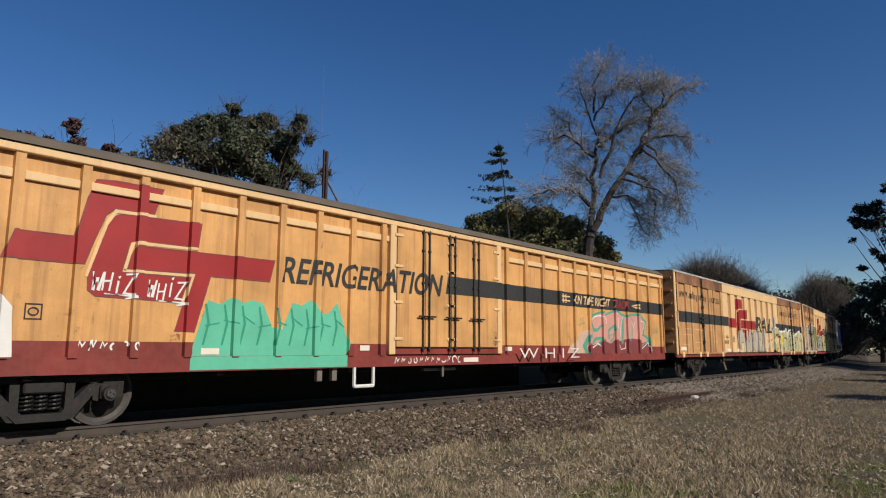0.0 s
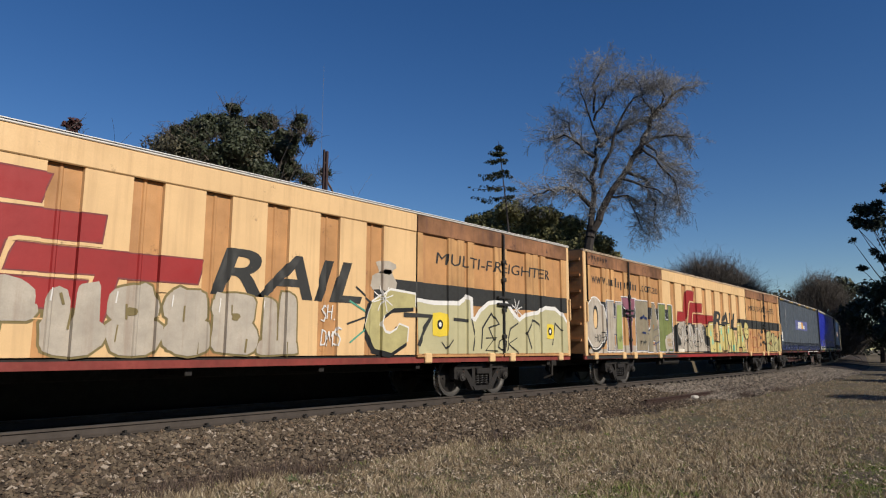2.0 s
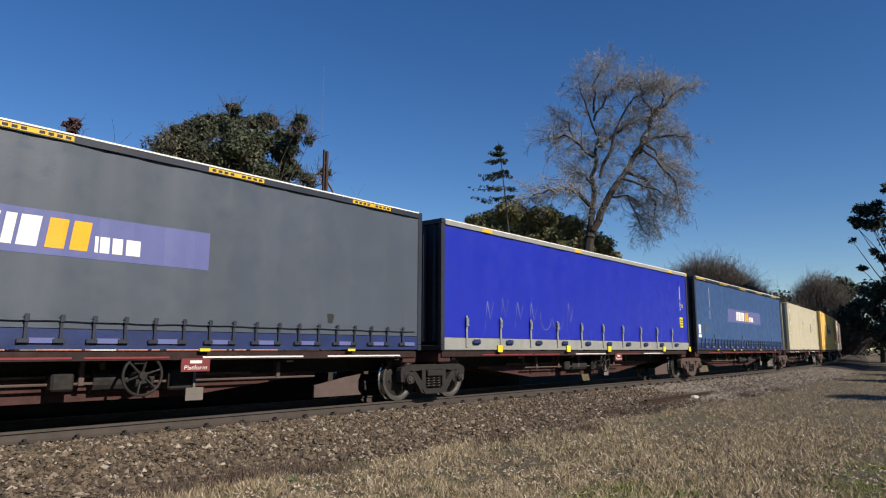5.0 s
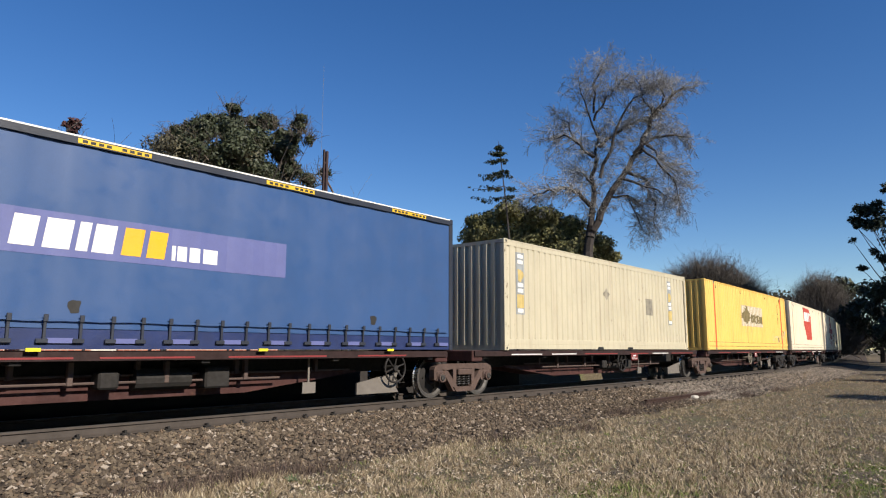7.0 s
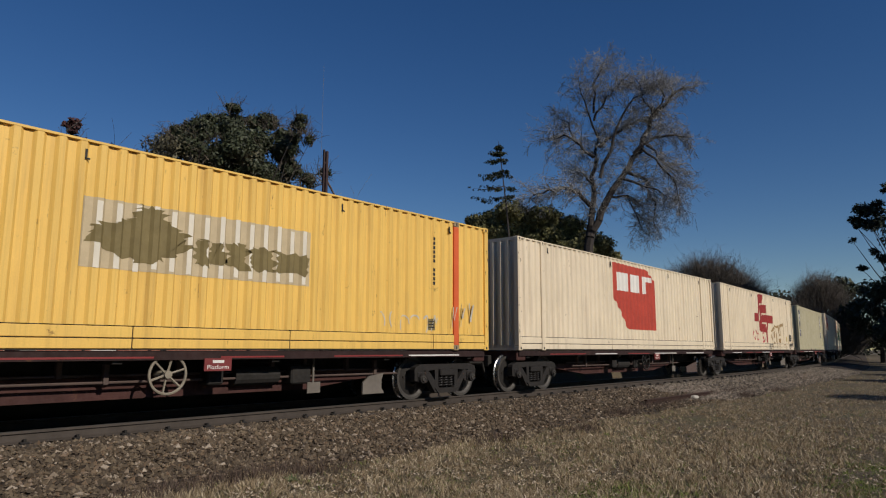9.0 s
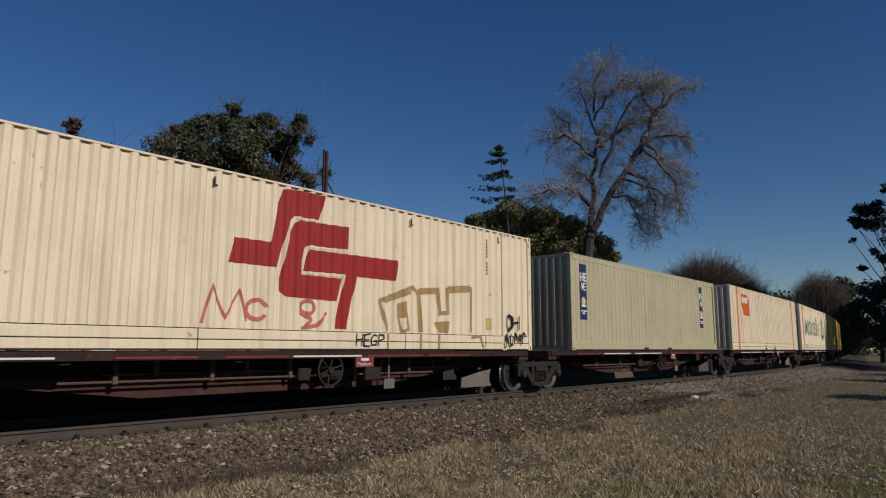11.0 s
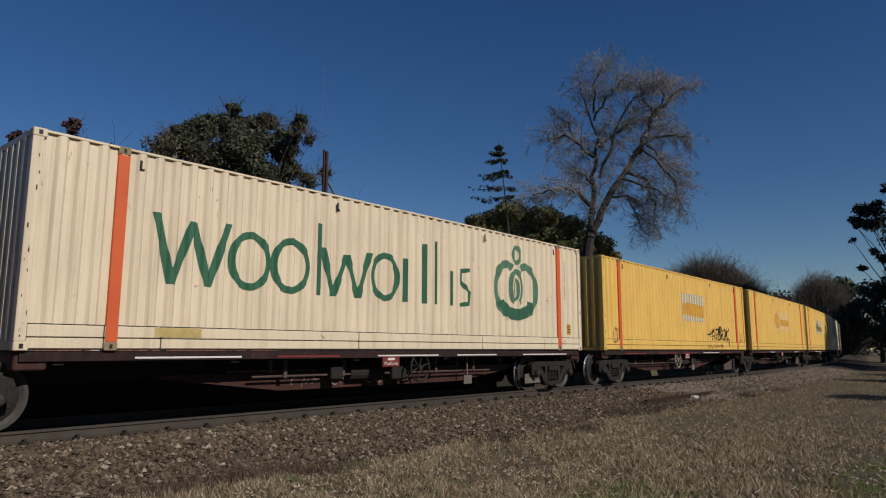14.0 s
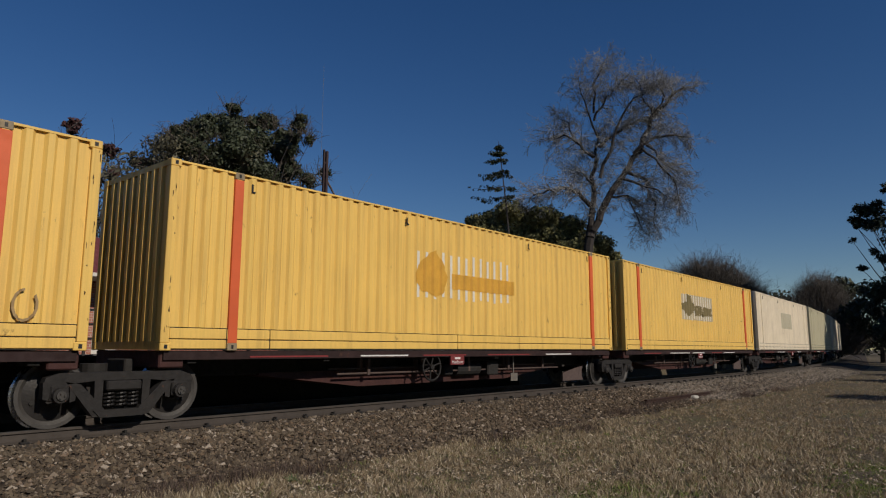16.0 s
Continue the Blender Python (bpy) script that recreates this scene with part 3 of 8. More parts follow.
    if first or last:
        bm = bmesh.new()
        xe = -h - 0.35 if first else h + 0.35
        soft_box(bm, xe - 0.32, xe + 0.32, -0.12, 0.12, 0.7, 0.95, 0.03)
        cyl(bm, (xe, -0.3, 0.75), (xe + 0.1, -0.35, 0.3), 0.03, n=6)
        part("coupler", bm, STEEL, w, "cast steel coupler and hose")
    movers.append((w, (s0 + s1) / 2, h - 1.2))
    return w


# ------------------------------------------------------------------ painted marks that follow a ribbed side
class Side:
    """A ribbed wall: breakpoints of x and outward depth."""

    def __init__(self, pts, y):
        self.xs, self.ds, self.y = [p[0] for p in pts], [p[1] for p in pts], y

    def at(self, x):
        return self.y - float(np.interp(x, self.xs, self.ds))

    def wall(self, bm, z0, z1, mi=0, x0=None, x1=None):
        pts = [(x, d) for x, d in zip(self.xs, self.ds) if (x0 is None or x0 - 1e-6 <= x <= x1 + 1e-6)]
        a = [bm.verts.new((x, self.y - d, z0)) for x, d in pts]
        b = [bm.verts.new((x, self.y - d, z1)) for x, d in pts]
        for i in range(len(pts) - 1):
            bm.faces.new((a[i], a[i + 1], b[i + 1], b[i])).material_index = mi


APART = {"painted_over_logo", "faded_decal", "grease_mark", "graffiti_spot", "label_plate", "emblem", "decal_emblem", "serial_number", "stencil",
         "scrape_mark", "decal_text", "document_pouch", "dark_band", "brand_block", "band_mark", "brand_web_line"}


SPRAY = {"graffiti_line", "graffiti_outline", "label_text", "graffiti_lettering"}


def paint(name, polys, side, mat, parent, lift=0.004, label="", bm=None):
    """Lays flat outlines of (x, z) on a side as a thin coat of paint."""
    if polys and len(polys) > 1 and name in APART:
        for p in polys:
            paint(name, [p], side, mat, parent, lift, label)
        return None
    bm = bm or bmesh.new()
    for k, p in enumerate(polys or ()):
        coat = -0.00006 * (k % 30) if name in SPRAY else 0.0      # crossing strokes lie on one another
        if len(p) >= 3:
            bm.faces.new([bm.verts.new((x, coat, z)) for x, z in p])
    if polys and name not in SPRAY:
        bmesh.ops.remove_doubles(bm, verts=bm.verts[:], dist=1e-4)
    bm.normal_update()
    bmesh.ops.triangulate(bm, faces=bm.faces[:])
    if not bm.verts:
        bm.free()
        return None
    lo, hi = min(v.co.x for v in bm.verts), max(v.co.x for v in bm.verts)
    for x in side.xs:
        if lo < x < hi:
            bmesh.ops.bisect_plane(bm, geom=bm.verts[:] + bm.edges[:] + bm.faces[:], plane_co=(x, 0, 0), plane_no=(1, 0, 0), dist=1e-5)
    for v in bm.verts:
        v.co.y += side.at(v.co.x) - lift
    bm.normal_update()
    flip = [f for f in bm.faces if f.normal.y > 0]
    bmesh.ops.reverse_faces(bm, faces=flip)
    ob = part(name, bm, mat, parent, label)
    if name in SPRAY:
        tagged(ob, kind="stuff")
    return ob


def words(text, x0, x1, z0, z1, slant=0.0, fat=0.0, space=1.0):
    """Letters of the built-in font as a flat bmesh in x and z, fitted to a box."""
    cu = bpy.data.curves.new("letters", "FONT")
    cu.body, cu.size, cu.offset, cu.space_character, cu.resolution_u = text, 1.0, fat, space, 6
    ob = new("letters", cu)
    me = bpy.data.meshes.new_from_object(ob.evaluated_get(bpy.context.evaluated_depsgraph_get()))
    bm = bmesh.new()
    bm.from_mesh(me)
    bpy.data.objects.remove(ob)
    bpy.data.curves.remove(cu)
    bpy.data.meshes.remove(me)
    xs, zs = [v.co.x for v in bm.verts], [v.co.y for v in bm.verts]
    ax, az = min(xs), min(zs)
    kx, kz = (x1 - x0 - slant * (z1 - z0)) / (max(xs) - ax), (z1 - z0) / (max(zs) - az)
    for v in bm.verts:
        z = (v.co.y - az) * kz
        v.co = ((v.co.x - ax) * kx + x0 + slant * z, 0, z0 + z)
    return bm


def rect(x0, x1, z0, z1, slant=0.0):
    k = slant * (z1 - z0)
    return [(x0, z0), (x1, z0), (x1 + k, z1), (x0 + k, z1)]


def ring(cx, cz, rx, rz, w, a0=0, a1=360, n=20):
    """A stroke along an ellipse, as quads."""
    out = []
    for i in range(n):
        a, b = radians(a0 + (a1 - a0) * i / n), radians(a0 + (a1 - a0) * (i + 1) / n)
        out.append([(cx + rx * math.cos(a), cz + rz * math.sin(a)), (cx + rx * math.cos(b), cz + rz * math.sin(b)),
                    (cx + (rx - w) * math.cos(b), cz + (rz - w) * math.sin(b)), (cx + (rx - w) * math.cos(a), cz + (rz - w) * math.sin(a))])
    return out


def stroke(pts, w):
    """A sprayed line through points, as mitred quads with tapered ends."""
    n = len(pts)
    dirs = []
    for (ax, az), (bx, bz) in zip(pts, pts[1:]):
        d = math.hypot(bx - ax, bz - az) or 1
        dirs.append(((bx - ax) / d, (bz - az) / d))
    edge = []
    for k, (x, z) in enumerate(pts):
        a, b = dirs[max(0, k - 1)], dirs[min(n - 2, k)]
        nx, nz = -(a[1] + b[1]), a[0] + b[0]
        q = math.hypot(nx, nz)
        if q < 0.5:
            nx, nz, q = -b[1], b[0], 1
        m = min(1.35, 2 / q) * w / 2 / q * (0.75 if k in (0, n - 1) else 1.0)
        edge.append(((x + nx * m, z + nz * m), (x - nx * m, z - nz * m)))
    return [[p[0], p[1], q[1], q[0]] for p, q in zip(edge, edge[1:])]


def blob(cx, cz, rx, rz, rng, n=18, rough=0.12, square=0.6):
    out = []
    ph = rng.random() * 6
    for i in range(n):
        a = 2 * math.pi * i / n
        k = 1 + rough * math.sin(3 * a + ph) + rough * 0.7 * math.sin(5 * a + 2 * ph)
        c, s = math.cos(a), math.sin(a)
        out.append((cx + rx * k * math.copysign(abs(c) ** square, c), cz + rz * k * math.copysign(abs(s) ** square, s)))
    return out


def scribble(x0, x1, z0, z1, rng, w, n):
    """A looping hand-sprayed tag: n letter-like loops of varied height, each a stroke of its own."""
    out = []
    d, hh = (x1 - x0) / n, z1 - z0
    for i in range(n):
        cx, cz = x0 + d * (i + 0.5), z0 + hh * rng.uniform(0.4, 0.6)
        rx, rz = d * rng.uniform(0.26, 0.38), hh * rng.uniform(0.3, 0.5)
        a0, turn = rng.uniform(0, 6.28), rng.choice((2.4, 3.6, 4.6)) * rng.choice((-1, 1))
        k = 8
        pts = [(cx + rx * math.cos(a0 + turn * m / k) + 0.2 * d * (m / k - 0.5), cz + rz * math.sin(a0 + turn * m / k)) for m in range(k + 1)]
        if rng.random() < 0.45:
            pts = [(cx - rx, cz - rz), (cx - rx * 0.4, cz + rz), (cx + rx * 0.2, cz - rz * 0.3), (cx + rx, cz + rz * rng.uniform(0.5, 1.0))]
        out += stroke(pts, w * rng.uniform(0.8, 1.15))
    return out


GLYPHS = {
    "A": (((0, 0), (0.4, 1), (0.6, 1), (1, 0)), ((0.1, 0.42), (0.95, 0.38))), "B": (((0.05, 0), (0.1, 1), (0.7, 0.95), (0.75, 0.65), (0.15, 0.52), (0.9, 0.4), (0.8, 0.05), (0, 0)),),
    "D": (((0.1, 0), (0.1, 1), (0.7, 0.85), (0.9, 0.4), (0.6, 0.05), (0, 0)),), "E": (((1, 1), (0.1, 0.9), (0.1, 0.05), (1, 0)), ((0.1, 0.5), (0.8, 0.52))),
    "F": (((1, 1), (0.1, 0.95), (0.1, 0)), ((0.1, 0.5), (0.8, 0.52))), "G": (((0.95, 0.9), (0.4, 1), (0.05, 0.6), (0.2, 0.05), (0.9, 0.1), (0.95, 0.45), (0.5, 0.45)),),
    "H": (((0.1, 0), (0.05, 1)), ((0.9, 0), (0.95, 1)), ((0.05, 0.5), (0.95, 0.55))), "I": (((0.5, 0), (0.5, 0.75)), ((0.42, 0.95), (0.58, 1.0), (0.5, 0.9))),
    "K": (((0.1, 0), (0.05, 1)), ((0.95, 1), (0.1, 0.5), (0.6, 0.15), (1.1, -0.15), (1.2, -0.4), (1.0, -0.35))), "M": (((0, 0), (0.15, 1), (0.5, 0.35), (0.85, 1), (1, 0)),),
    "N": (((0, 0), (0.05, 1), (0.9, 0), (0.95, 1)),), "O": (((0.5, 1), (0.1, 0.75), (0.05, 0.25), (0.5, 0), (0.9, 0.3), (0.9, 0.75), (0.45, 1)),),
    "P": (((0.1, -0.05), (0.1, 1), (0.8, 0.95), (0.9, 0.6), (0.15, 0.42)),), "R": (((0.05, 0), (0.1, 1), (0.8, 0.95), (0.8, 0.6), (0.15, 0.48), (0.95, 0)),),
    "S": (((0.95, 0.9), (0.4, 1), (0.1, 0.75), (0.85, 0.35), (0.6, 0), (0.05, 0.08)),), "T": (((0, 1), (1, 0.97)), ((0.5, 1), (0.48, 0))),
    "V": (((0, 1), (0.5, 0), (1, 1)),), "W": (((0, 1), (0.25, 0), (0.5, 0.7), (0.75, 0), (1, 1)),), "Z": (((0.05, 0.95), (0.95, 1), (0.1, 0.05), (1.15, 0)),),
    "L": (((0.1, 1), (0.1, 0.02), (0.95, 0)),), ".": (((0.4, 0), (0.6, 0.08)),), ">": (((0, 0.45), (1, 0.5)), ((0.55, 0.9), (1, 0.5), (0.5, 0.1))),
}


def tag(text, x0, x1, z0, z1, w, rng, slant=0.1, rough=0.08):
    """Hand-sprayed capitals as single strokes, each letter a little off its line."""
    d, hh, out = (x1 - x0) / len(text), z1 - z0, []
    for i, ch in enumerate(text):
        j, k, g = rng.uniform(-rough, rough), rng.uniform(1 - rough, 1 + 1.5 * rough), rng.uniform(0.78, 0.98)
        for line in GLYPHS.get(ch, ()):
            out += stroke([(x0 + d * (i + 0.05 + g * a) + slant * hh * b, z0 + hh * (j + k * b)) for a, b in line], w * rng.uniform(0.85, 1.15))
    return out


def throw_up(x0, x1, z0, z1, n, fill, outline, side, parent, seed, label):
    """Bubble graffiti: stems and bowls run together, with a dark outline, slits and pale shine."""
    rng = random.Random(seed)
    d, hh = (x1 - x0) / n, z1 - z0
    shapes, slits, shine = [], [], []
    for i in range(n):
        cx = x0 + d * (i + 0.5)
        lean = rng.uniform(-0.12, 0.12)
        kinds = rng.sample(("stem", "stem2", "bowl_up", "bowl_low", "foot", "bar"), 3)
        if "stem" not in kinds and "stem2" not in kinds:
            kinds[0] = "stem"
        for kd in kinds:
            if kd in ("stem", "stem2"):
                xx = cx + (-0.22 if kd == "stem" else 0.22) * d
                shapes.append((xx + lean * 0.3, (z0 + z1) / 2 + rng.uniform(-0.05, 0.07) * hh, 0.20 * d, 0.5 * hh * rng.uniform(0.85, 1.08), 0.45))
            elif kd == "bowl_up":
                shapes.append((cx, z0 + 0.72 * hh, 0.46 * d, 0.28 * hh, 0.75))
            elif kd == "bowl_low":
                shapes.append((cx + 0.04 * d, z0 + 0.28 * hh, 0.50 * d, 0.28 * hh, 0.75))
            elif kd == "foot":
                shapes.append((cx, z0 + 0.12 * hh, 0.5 * d, 0.12 * hh, 0.4))
            else:
                shapes.append((cx, z0 + rng.uniform(0.45, 0.6) * hh, 0.5 * d, 0.13 * hh, 0.4))
        for _ in range(2):
            sx, sz = cx + rng.uniform(-0.3, 0.3) * d, z0 + rng.uniform(0.2, 0.85) * hh
            slits += stroke([(sx, sz), (sx + rng.uniform(-0.08, 0.08) * d, sz - rng.uniform(0.1, 0.3) * hh)], rng.uniform(0.02, 0.05))
        if rng.random() < 0.5:
            slits.append(blob(cx, z0 + rng.uniform(0.6, 0.75) * hh, 0.09 * d, 0.06 * hh, rng, 10))
        shine += stroke([(cx - 0.3 * d, z0 + 0.9 * hh), (cx - 0.32 * d, z0 + rng.uniform(0.5, 0.75) * hh)], 0.025)
    seeds = [rng.random() for _ in shapes]
    for k, (cx, cz, rx, rz, sq) in enumerate(shapes):
        r_ = random.Random(seeds[k])
        paint("graffiti_outline", [blob(cx, cz, rx + 0.035, rz + 0.035, r_, 16, 0.05, sq)], side, outline, parent, 0.0030 + 0.00022 * k)
    for k, (cx, cz, rx, rz, sq) in enumerate(shapes):
        r_ = random.Random(seeds[k])
        paint("graffiti_fill", [blob(cx, cz, rx, rz, r_, 16, 0.05, sq)], side, fill, parent, 0.0105 + 0.00022 * k, label)
    paint("graffiti_line", slits, side, outline, parent, 0.019)
    paint("graffiti_line", shine, side, GRAFF_WHITE, parent, 0.0205)


def ribs(x0, x1, pitch, out, slope, depth):
    """Trapezoid corrugation: flats of width out standing proud by depth, sloping sides."""
    pts = [(x0, 0.0)]
    n = int((x1 - x0) / pitch)
    gap = ((x1 - x0) - n * pitch + (pitch - out - 2 * slope)) / 2
    x = x0 + gap
    for _ in range(n):
        pts += [(x, 0.0), (x + slope, depth), (x + slope + out, depth), (x + 2 * slope + out, 0.0)]
        x += pitch
    pts.append((x1, 0.0))
    return pts


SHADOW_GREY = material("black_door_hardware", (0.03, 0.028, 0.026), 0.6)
DARK_SIGN = material("dark_charcoal_paint", (0.035, 0.035, 0.033), 0.6, 0, 0.8, 2.0, 0.05, rust=0.1, rust_color=(0.2, 0.12, 0.06))
SIGN_RED = material("deep_red_paint", (0.34, 0.025, 0.025), 0.55, 0, 0.8, 1.5, 0.05)
SIGN_WHITE = material("white_sign_paint", (0.8, 0.77, 0.72), 0.55, 0, 0.9)
SIGN_ORANGE = material("amber_sign_paint", (0.85, 0.42, 0.02), 0.5, 0, 0.9)
SIGN_GREEN = material("bottle_green_paint", (0.04, 0.15, 0.085), 0.55, 0, 0.75, 3.0, 0.05)
LEAF_GREEN = material("washed_green_paint", (0.11, 0.24, 0.15), 0.55, 0, 0.7, 3.0, 0.05)
PATCH = material("dirty_overpaint_patch", (0.22, 0.17, 0.07), 0.7, 0, 0.75, 3.0)
PATCH_ORANGE = material("orange_overpaint_patch", (0.72, 0.38, 0.05), 0.6, 0, 0.8, 3.0)
DULL_PATCH = material("dull_buff_overpaint", (0.58, 0.47, 0.30), 0.65, 0, 0.8, 2.5)
PATCH_WHITE = material("white_overpaint_patch", (0.78, 0.72, 0.60), 0.6, 0, 0.85, 2.0)
TAG_BLACK = material("black_spray_paint", (0.02, 0.02, 0.02), 0.5)
TAG_BROWN = material("faded_brown_spray_paint", (0.42, 0.28, 0.13), 0.7)
TAG_PINK = material("pink_red_spray_paint", (0.60, 0.16, 0.15), 0.6)
TAG_PINK_DULL = material("washed_red_spray_paint", (0.42, 0.13, 0.08), 0.7)
NAVY = material("navy_blue_decal", (0.02, 0.035, 0.12), 0.5)
GRIME = material("dark_brown_rust_grime", (0.10, 0.055, 0.025), 0.85, 0, 0.5, 20.0, 0.05)
CASTING = material("worn_corner_casting", (0.34, 0.26, 0.16), 0.7, 0, 0.6, 6.0, rust=0.4)


def container(s0, s1, high, mat, label, category="container", long_posts=False, stripe=None, fine=False, z0=1.06, crisp=False):
    """A ribbed steel box container; returns the thing, its side and its length."""
    L = s1 - s0
    h, wd, top = L / 2, 1.22, z0 + high
    c = thing("freight_container", label, category, "containers of the train")
    lower = z0 + (0.36 if long_posts else 0.16)
    if fine:
        side = Side(ribs(-h + 0.16, h - 0.16, 0.285, 0.185, 0.030, 0.030), -wd + 0.045)
    elif crisp:
        side = Side(ribs(-h + 0.14, h - 0.14, 0.305, 0.175, 0.020, 0.042), -wd + 0.05)
    else:
        side = Side(ribs(-h + 0.14, h - 0.14, 0.278, 0.082, 0.044, 0.042), -wd + 0.05)
    bm = bmesh.new()
    side.wall(bm, lower, top - 0.045)
    part("side_wall", bm, mat, c)
    if fine:
        for za, zb in ((lower, lower + 0.13), (top - 0.17, top - 0.046)):
            bm = bmesh.new()
            soft_box(bm, -h + 0.145, h - 0.145, -wd + 0.010, -wd + 0.04, za, zb, 0.004)
            part("plain_strip", bm, mat, c)
    bm = bmesh.new()
    Side([(x, d) for x, d in zip(side.xs, side.ds)], -wd + 0.05).wall(bm, lower, top - 0.09)
    bmesh.ops.rotate(bm, verts=bm.verts[:], cent=(0, 0, 0), matrix=Matrix.Rotation(math.pi, 3, "Z"))
    part("side_wall", bm, mat, c)
    # end walls with upright ribs
    for sg in (-1, 1):
        e = Side(ribs(-wd + 0.12, wd - 0.12, 0.245, 0.09, 0.035, 0.045), -h + 0.05)
        bm = bmesh.new()
        e.wall(bm, z0 + 0.14, top - 0.1)
        bmesh.ops.rotate(bm, verts=bm.verts[:], cent=(0, 0, 0), matrix=Matrix.Rotation(-math.pi / 2 if sg < 0 else math.pi / 2, 3, "Z"))
        part("end_wall", bm, mat, c)
    for sx in (-1, 1):
        for sy in (-1, 1):
            a, b = sorted((sx * h, sx * (h - 0.14)))
            y0, y1 = sorted((sy * wd, sy * (wd - 0.14)))
            bm = bmesh.new()
            soft_box(bm, a, b, y0, y1, z0 + 0.12, top - 0.12, 0.008)
            part("corner_post", bm, mat, c)
        a, b = sorted((sx * (h - 0.01), sx * (h - 0.13)))
        part("end_beam", boxes((a, b, -wd + 0.14, wd - 0.14, z0 + 0.01, z0 + 0.14)), mat, c)
        part("end_beam", boxes((a, b, -wd + 0.14, wd - 0.14, top - 0.10, top - 0.01)), mat, c)
    for y in (-wd, wd - 0.05):
        part("top_rail", boxes((-h + 0.14, h - 0.14, y + (0.002 if y < 0 else 0.0), y + (0.1 if y < 0 else 0.046), top - 0.044, top - 0.012)), mat, c)
    bm = bmesh.new()
    r = Side(ribs(-h + 0.16, h - 0.16, 0.305, 0.15, 0.03, 0.02), 0)
    a_ = [(x, d) for x, d in zip(r.xs, r.ds)]
    for (xa, da), (xb, db) in zip(a_, a_[1:]):
        vs = [bm.verts.new(p) for p in ((xa, -wd + 0.03, top - 0.03 + da), (xb, -wd + 0.03, top - 0.03 + db), (xb, wd - 0.03, top - 0.03 + db), (xa, wd - 0.03, top - 0.03 + da))]
        bm.faces.new(vs)
    part("roof", bm, mat, c, "ribbed container roof sheet")
    part("floor", boxes((-h + 0.13, h - 0.13, -wd + 0.06, wd - 0.06, z0 + 0.03, z0 + 0.13)), BLACK, c)
    if long_posts:
        rng = random.Random(int(s0))
        for y0, y1 in ((-wd + 0.012, -wd + 0.06), (wd - 0.06, wd - 0.012)):
            x = -h + 0.14
            for xe in (-h + 1.12, -h + 1.95, -1.2 + rng.uniform(-1, 1), 1.6 + rng.uniform(-1, 1), h - 2.0, h - 1.12, h - 0.14):
                bm = bmesh.new()
                soft_box(bm, x + 0.008, xe - 0.008, y0, y1, z0 + 0.03, z0 + 0.17, 0.008)
                soft_box(bm, x + 0.008, xe - 0.008, y0, y1, z0 + 0.185, z0 + 0.345, 0.008)
                part("lower_panel", bm, mat, c)
                x = xe
        part("lower_sill", boxes((-h + 0.14, h - 0.14, -wd + 0.03, wd - 0.03, z0 + 0.01, lower)), BLACK, c)
        for sx in (-1, 1):
            x = sx * (h - 1.22)
            bm = bmesh.new()
            soft_box(bm, x - 0.085, x + 0.085, -wd + 0.002, -wd + 0.1, z0 + 0.12, top - 0.13, 0.006)
            part("lifting_post", bm, stripe or mat, c, "red-orange painted lifting post" if stripe else "")
            for z in (z0, top - 0.125):
                bm = bmesh.new()
                soft_box(bm, x - 0.09, x + 0.09, -wd, -wd + 0.16, z, z + 0.12, 0.01)
                cc = part("corner_casting", bm, CASTING if stripe else mat, c)
                part("casting_hole", boxes((x - 0.02, x + 0.02, -wd - 0.003, -wd + 0.01, z + 0.03, z + 0.09)), TAG_BLACK, cc)
    else:
        for y in (-wd, wd - 0.05):
            part("bottom_rail", boxes((-h + 0.16, h - 0.16, y + 0.006, y + 0.05, z0 + 0.035, lower)), mat, c)
        for x in (-1.03, 1.03):
            part("fork_pocket", boxes((x - 0.18, x + 0.18, -wd + 0.003, -wd + 0.006, z0 + 0.02, z0 + 0.1)), TAG_BLACK, c)
    for sx in (-1, 1):
        for sy in (-1, 1):
            for z in (z0, top - 0.12):
                a, b = sorted((sx * h, sx * (h - 0.178)))
                y0, y1 = sorted((sy * (wd + 0.002), sy * (wd - 0.16)))
                bm = bmesh.new()
                soft_box(bm, a, b, y0, y1, z, z + 0.12, 0.012)
                cc = part("corner_casting", bm, mat, c)
                if sy < 0:
                    x = sx * (h - 0.09)
                    part("casting_hole", boxes((x - 0.025, x + 0.025, -wd - 0.006, -wd + 0.01, z + 0.03, z + 0.09)), TAG_BLACK, cc)
    for x in (-h + 1.45, -h * 0.28, h * 0.36, h - 1.5) if long_posts else ():
        part("lashing_hook", boxes((x, x + 0.03, -wd - 0.008, -wd + 0.01, top - 0.30, top - 0.16), (x, x + 0.07, -wd - 0.008, -wd + 0.01, top - 0.31, top - 0.285)), SHADOW_GREY, c)
    # rust and grime on the front posts and along the seams
    spots_rng = random.Random(int(s0 * 7))
    flat_front = Side([(-h, 0), (h, 0)], -wd)
    spots = []
    for sx in (-1, 1):
        for _ in range(11):
            x = sx * (h - spots_rng.uniform(0.015, 0.125))
            spots.append(blob(x, z0 + 0.15 + (high - 0.3) * spots_rng.random(), spots_rng.uniform(0.004, 0.012), spots_rng.uniform(0.01, 0.06), spots_rng, 8, 0.25, 1.0))
    grime = paint("rust_spots", spots, flat_front, GRIME, c, 0.0035, "dark rust spots on the corner posts")
    tagged(grime, kind="stuff")
    movers.append((c, (s0 + s1) / 2, h - 1.2))
    return c, side, h, z0, top


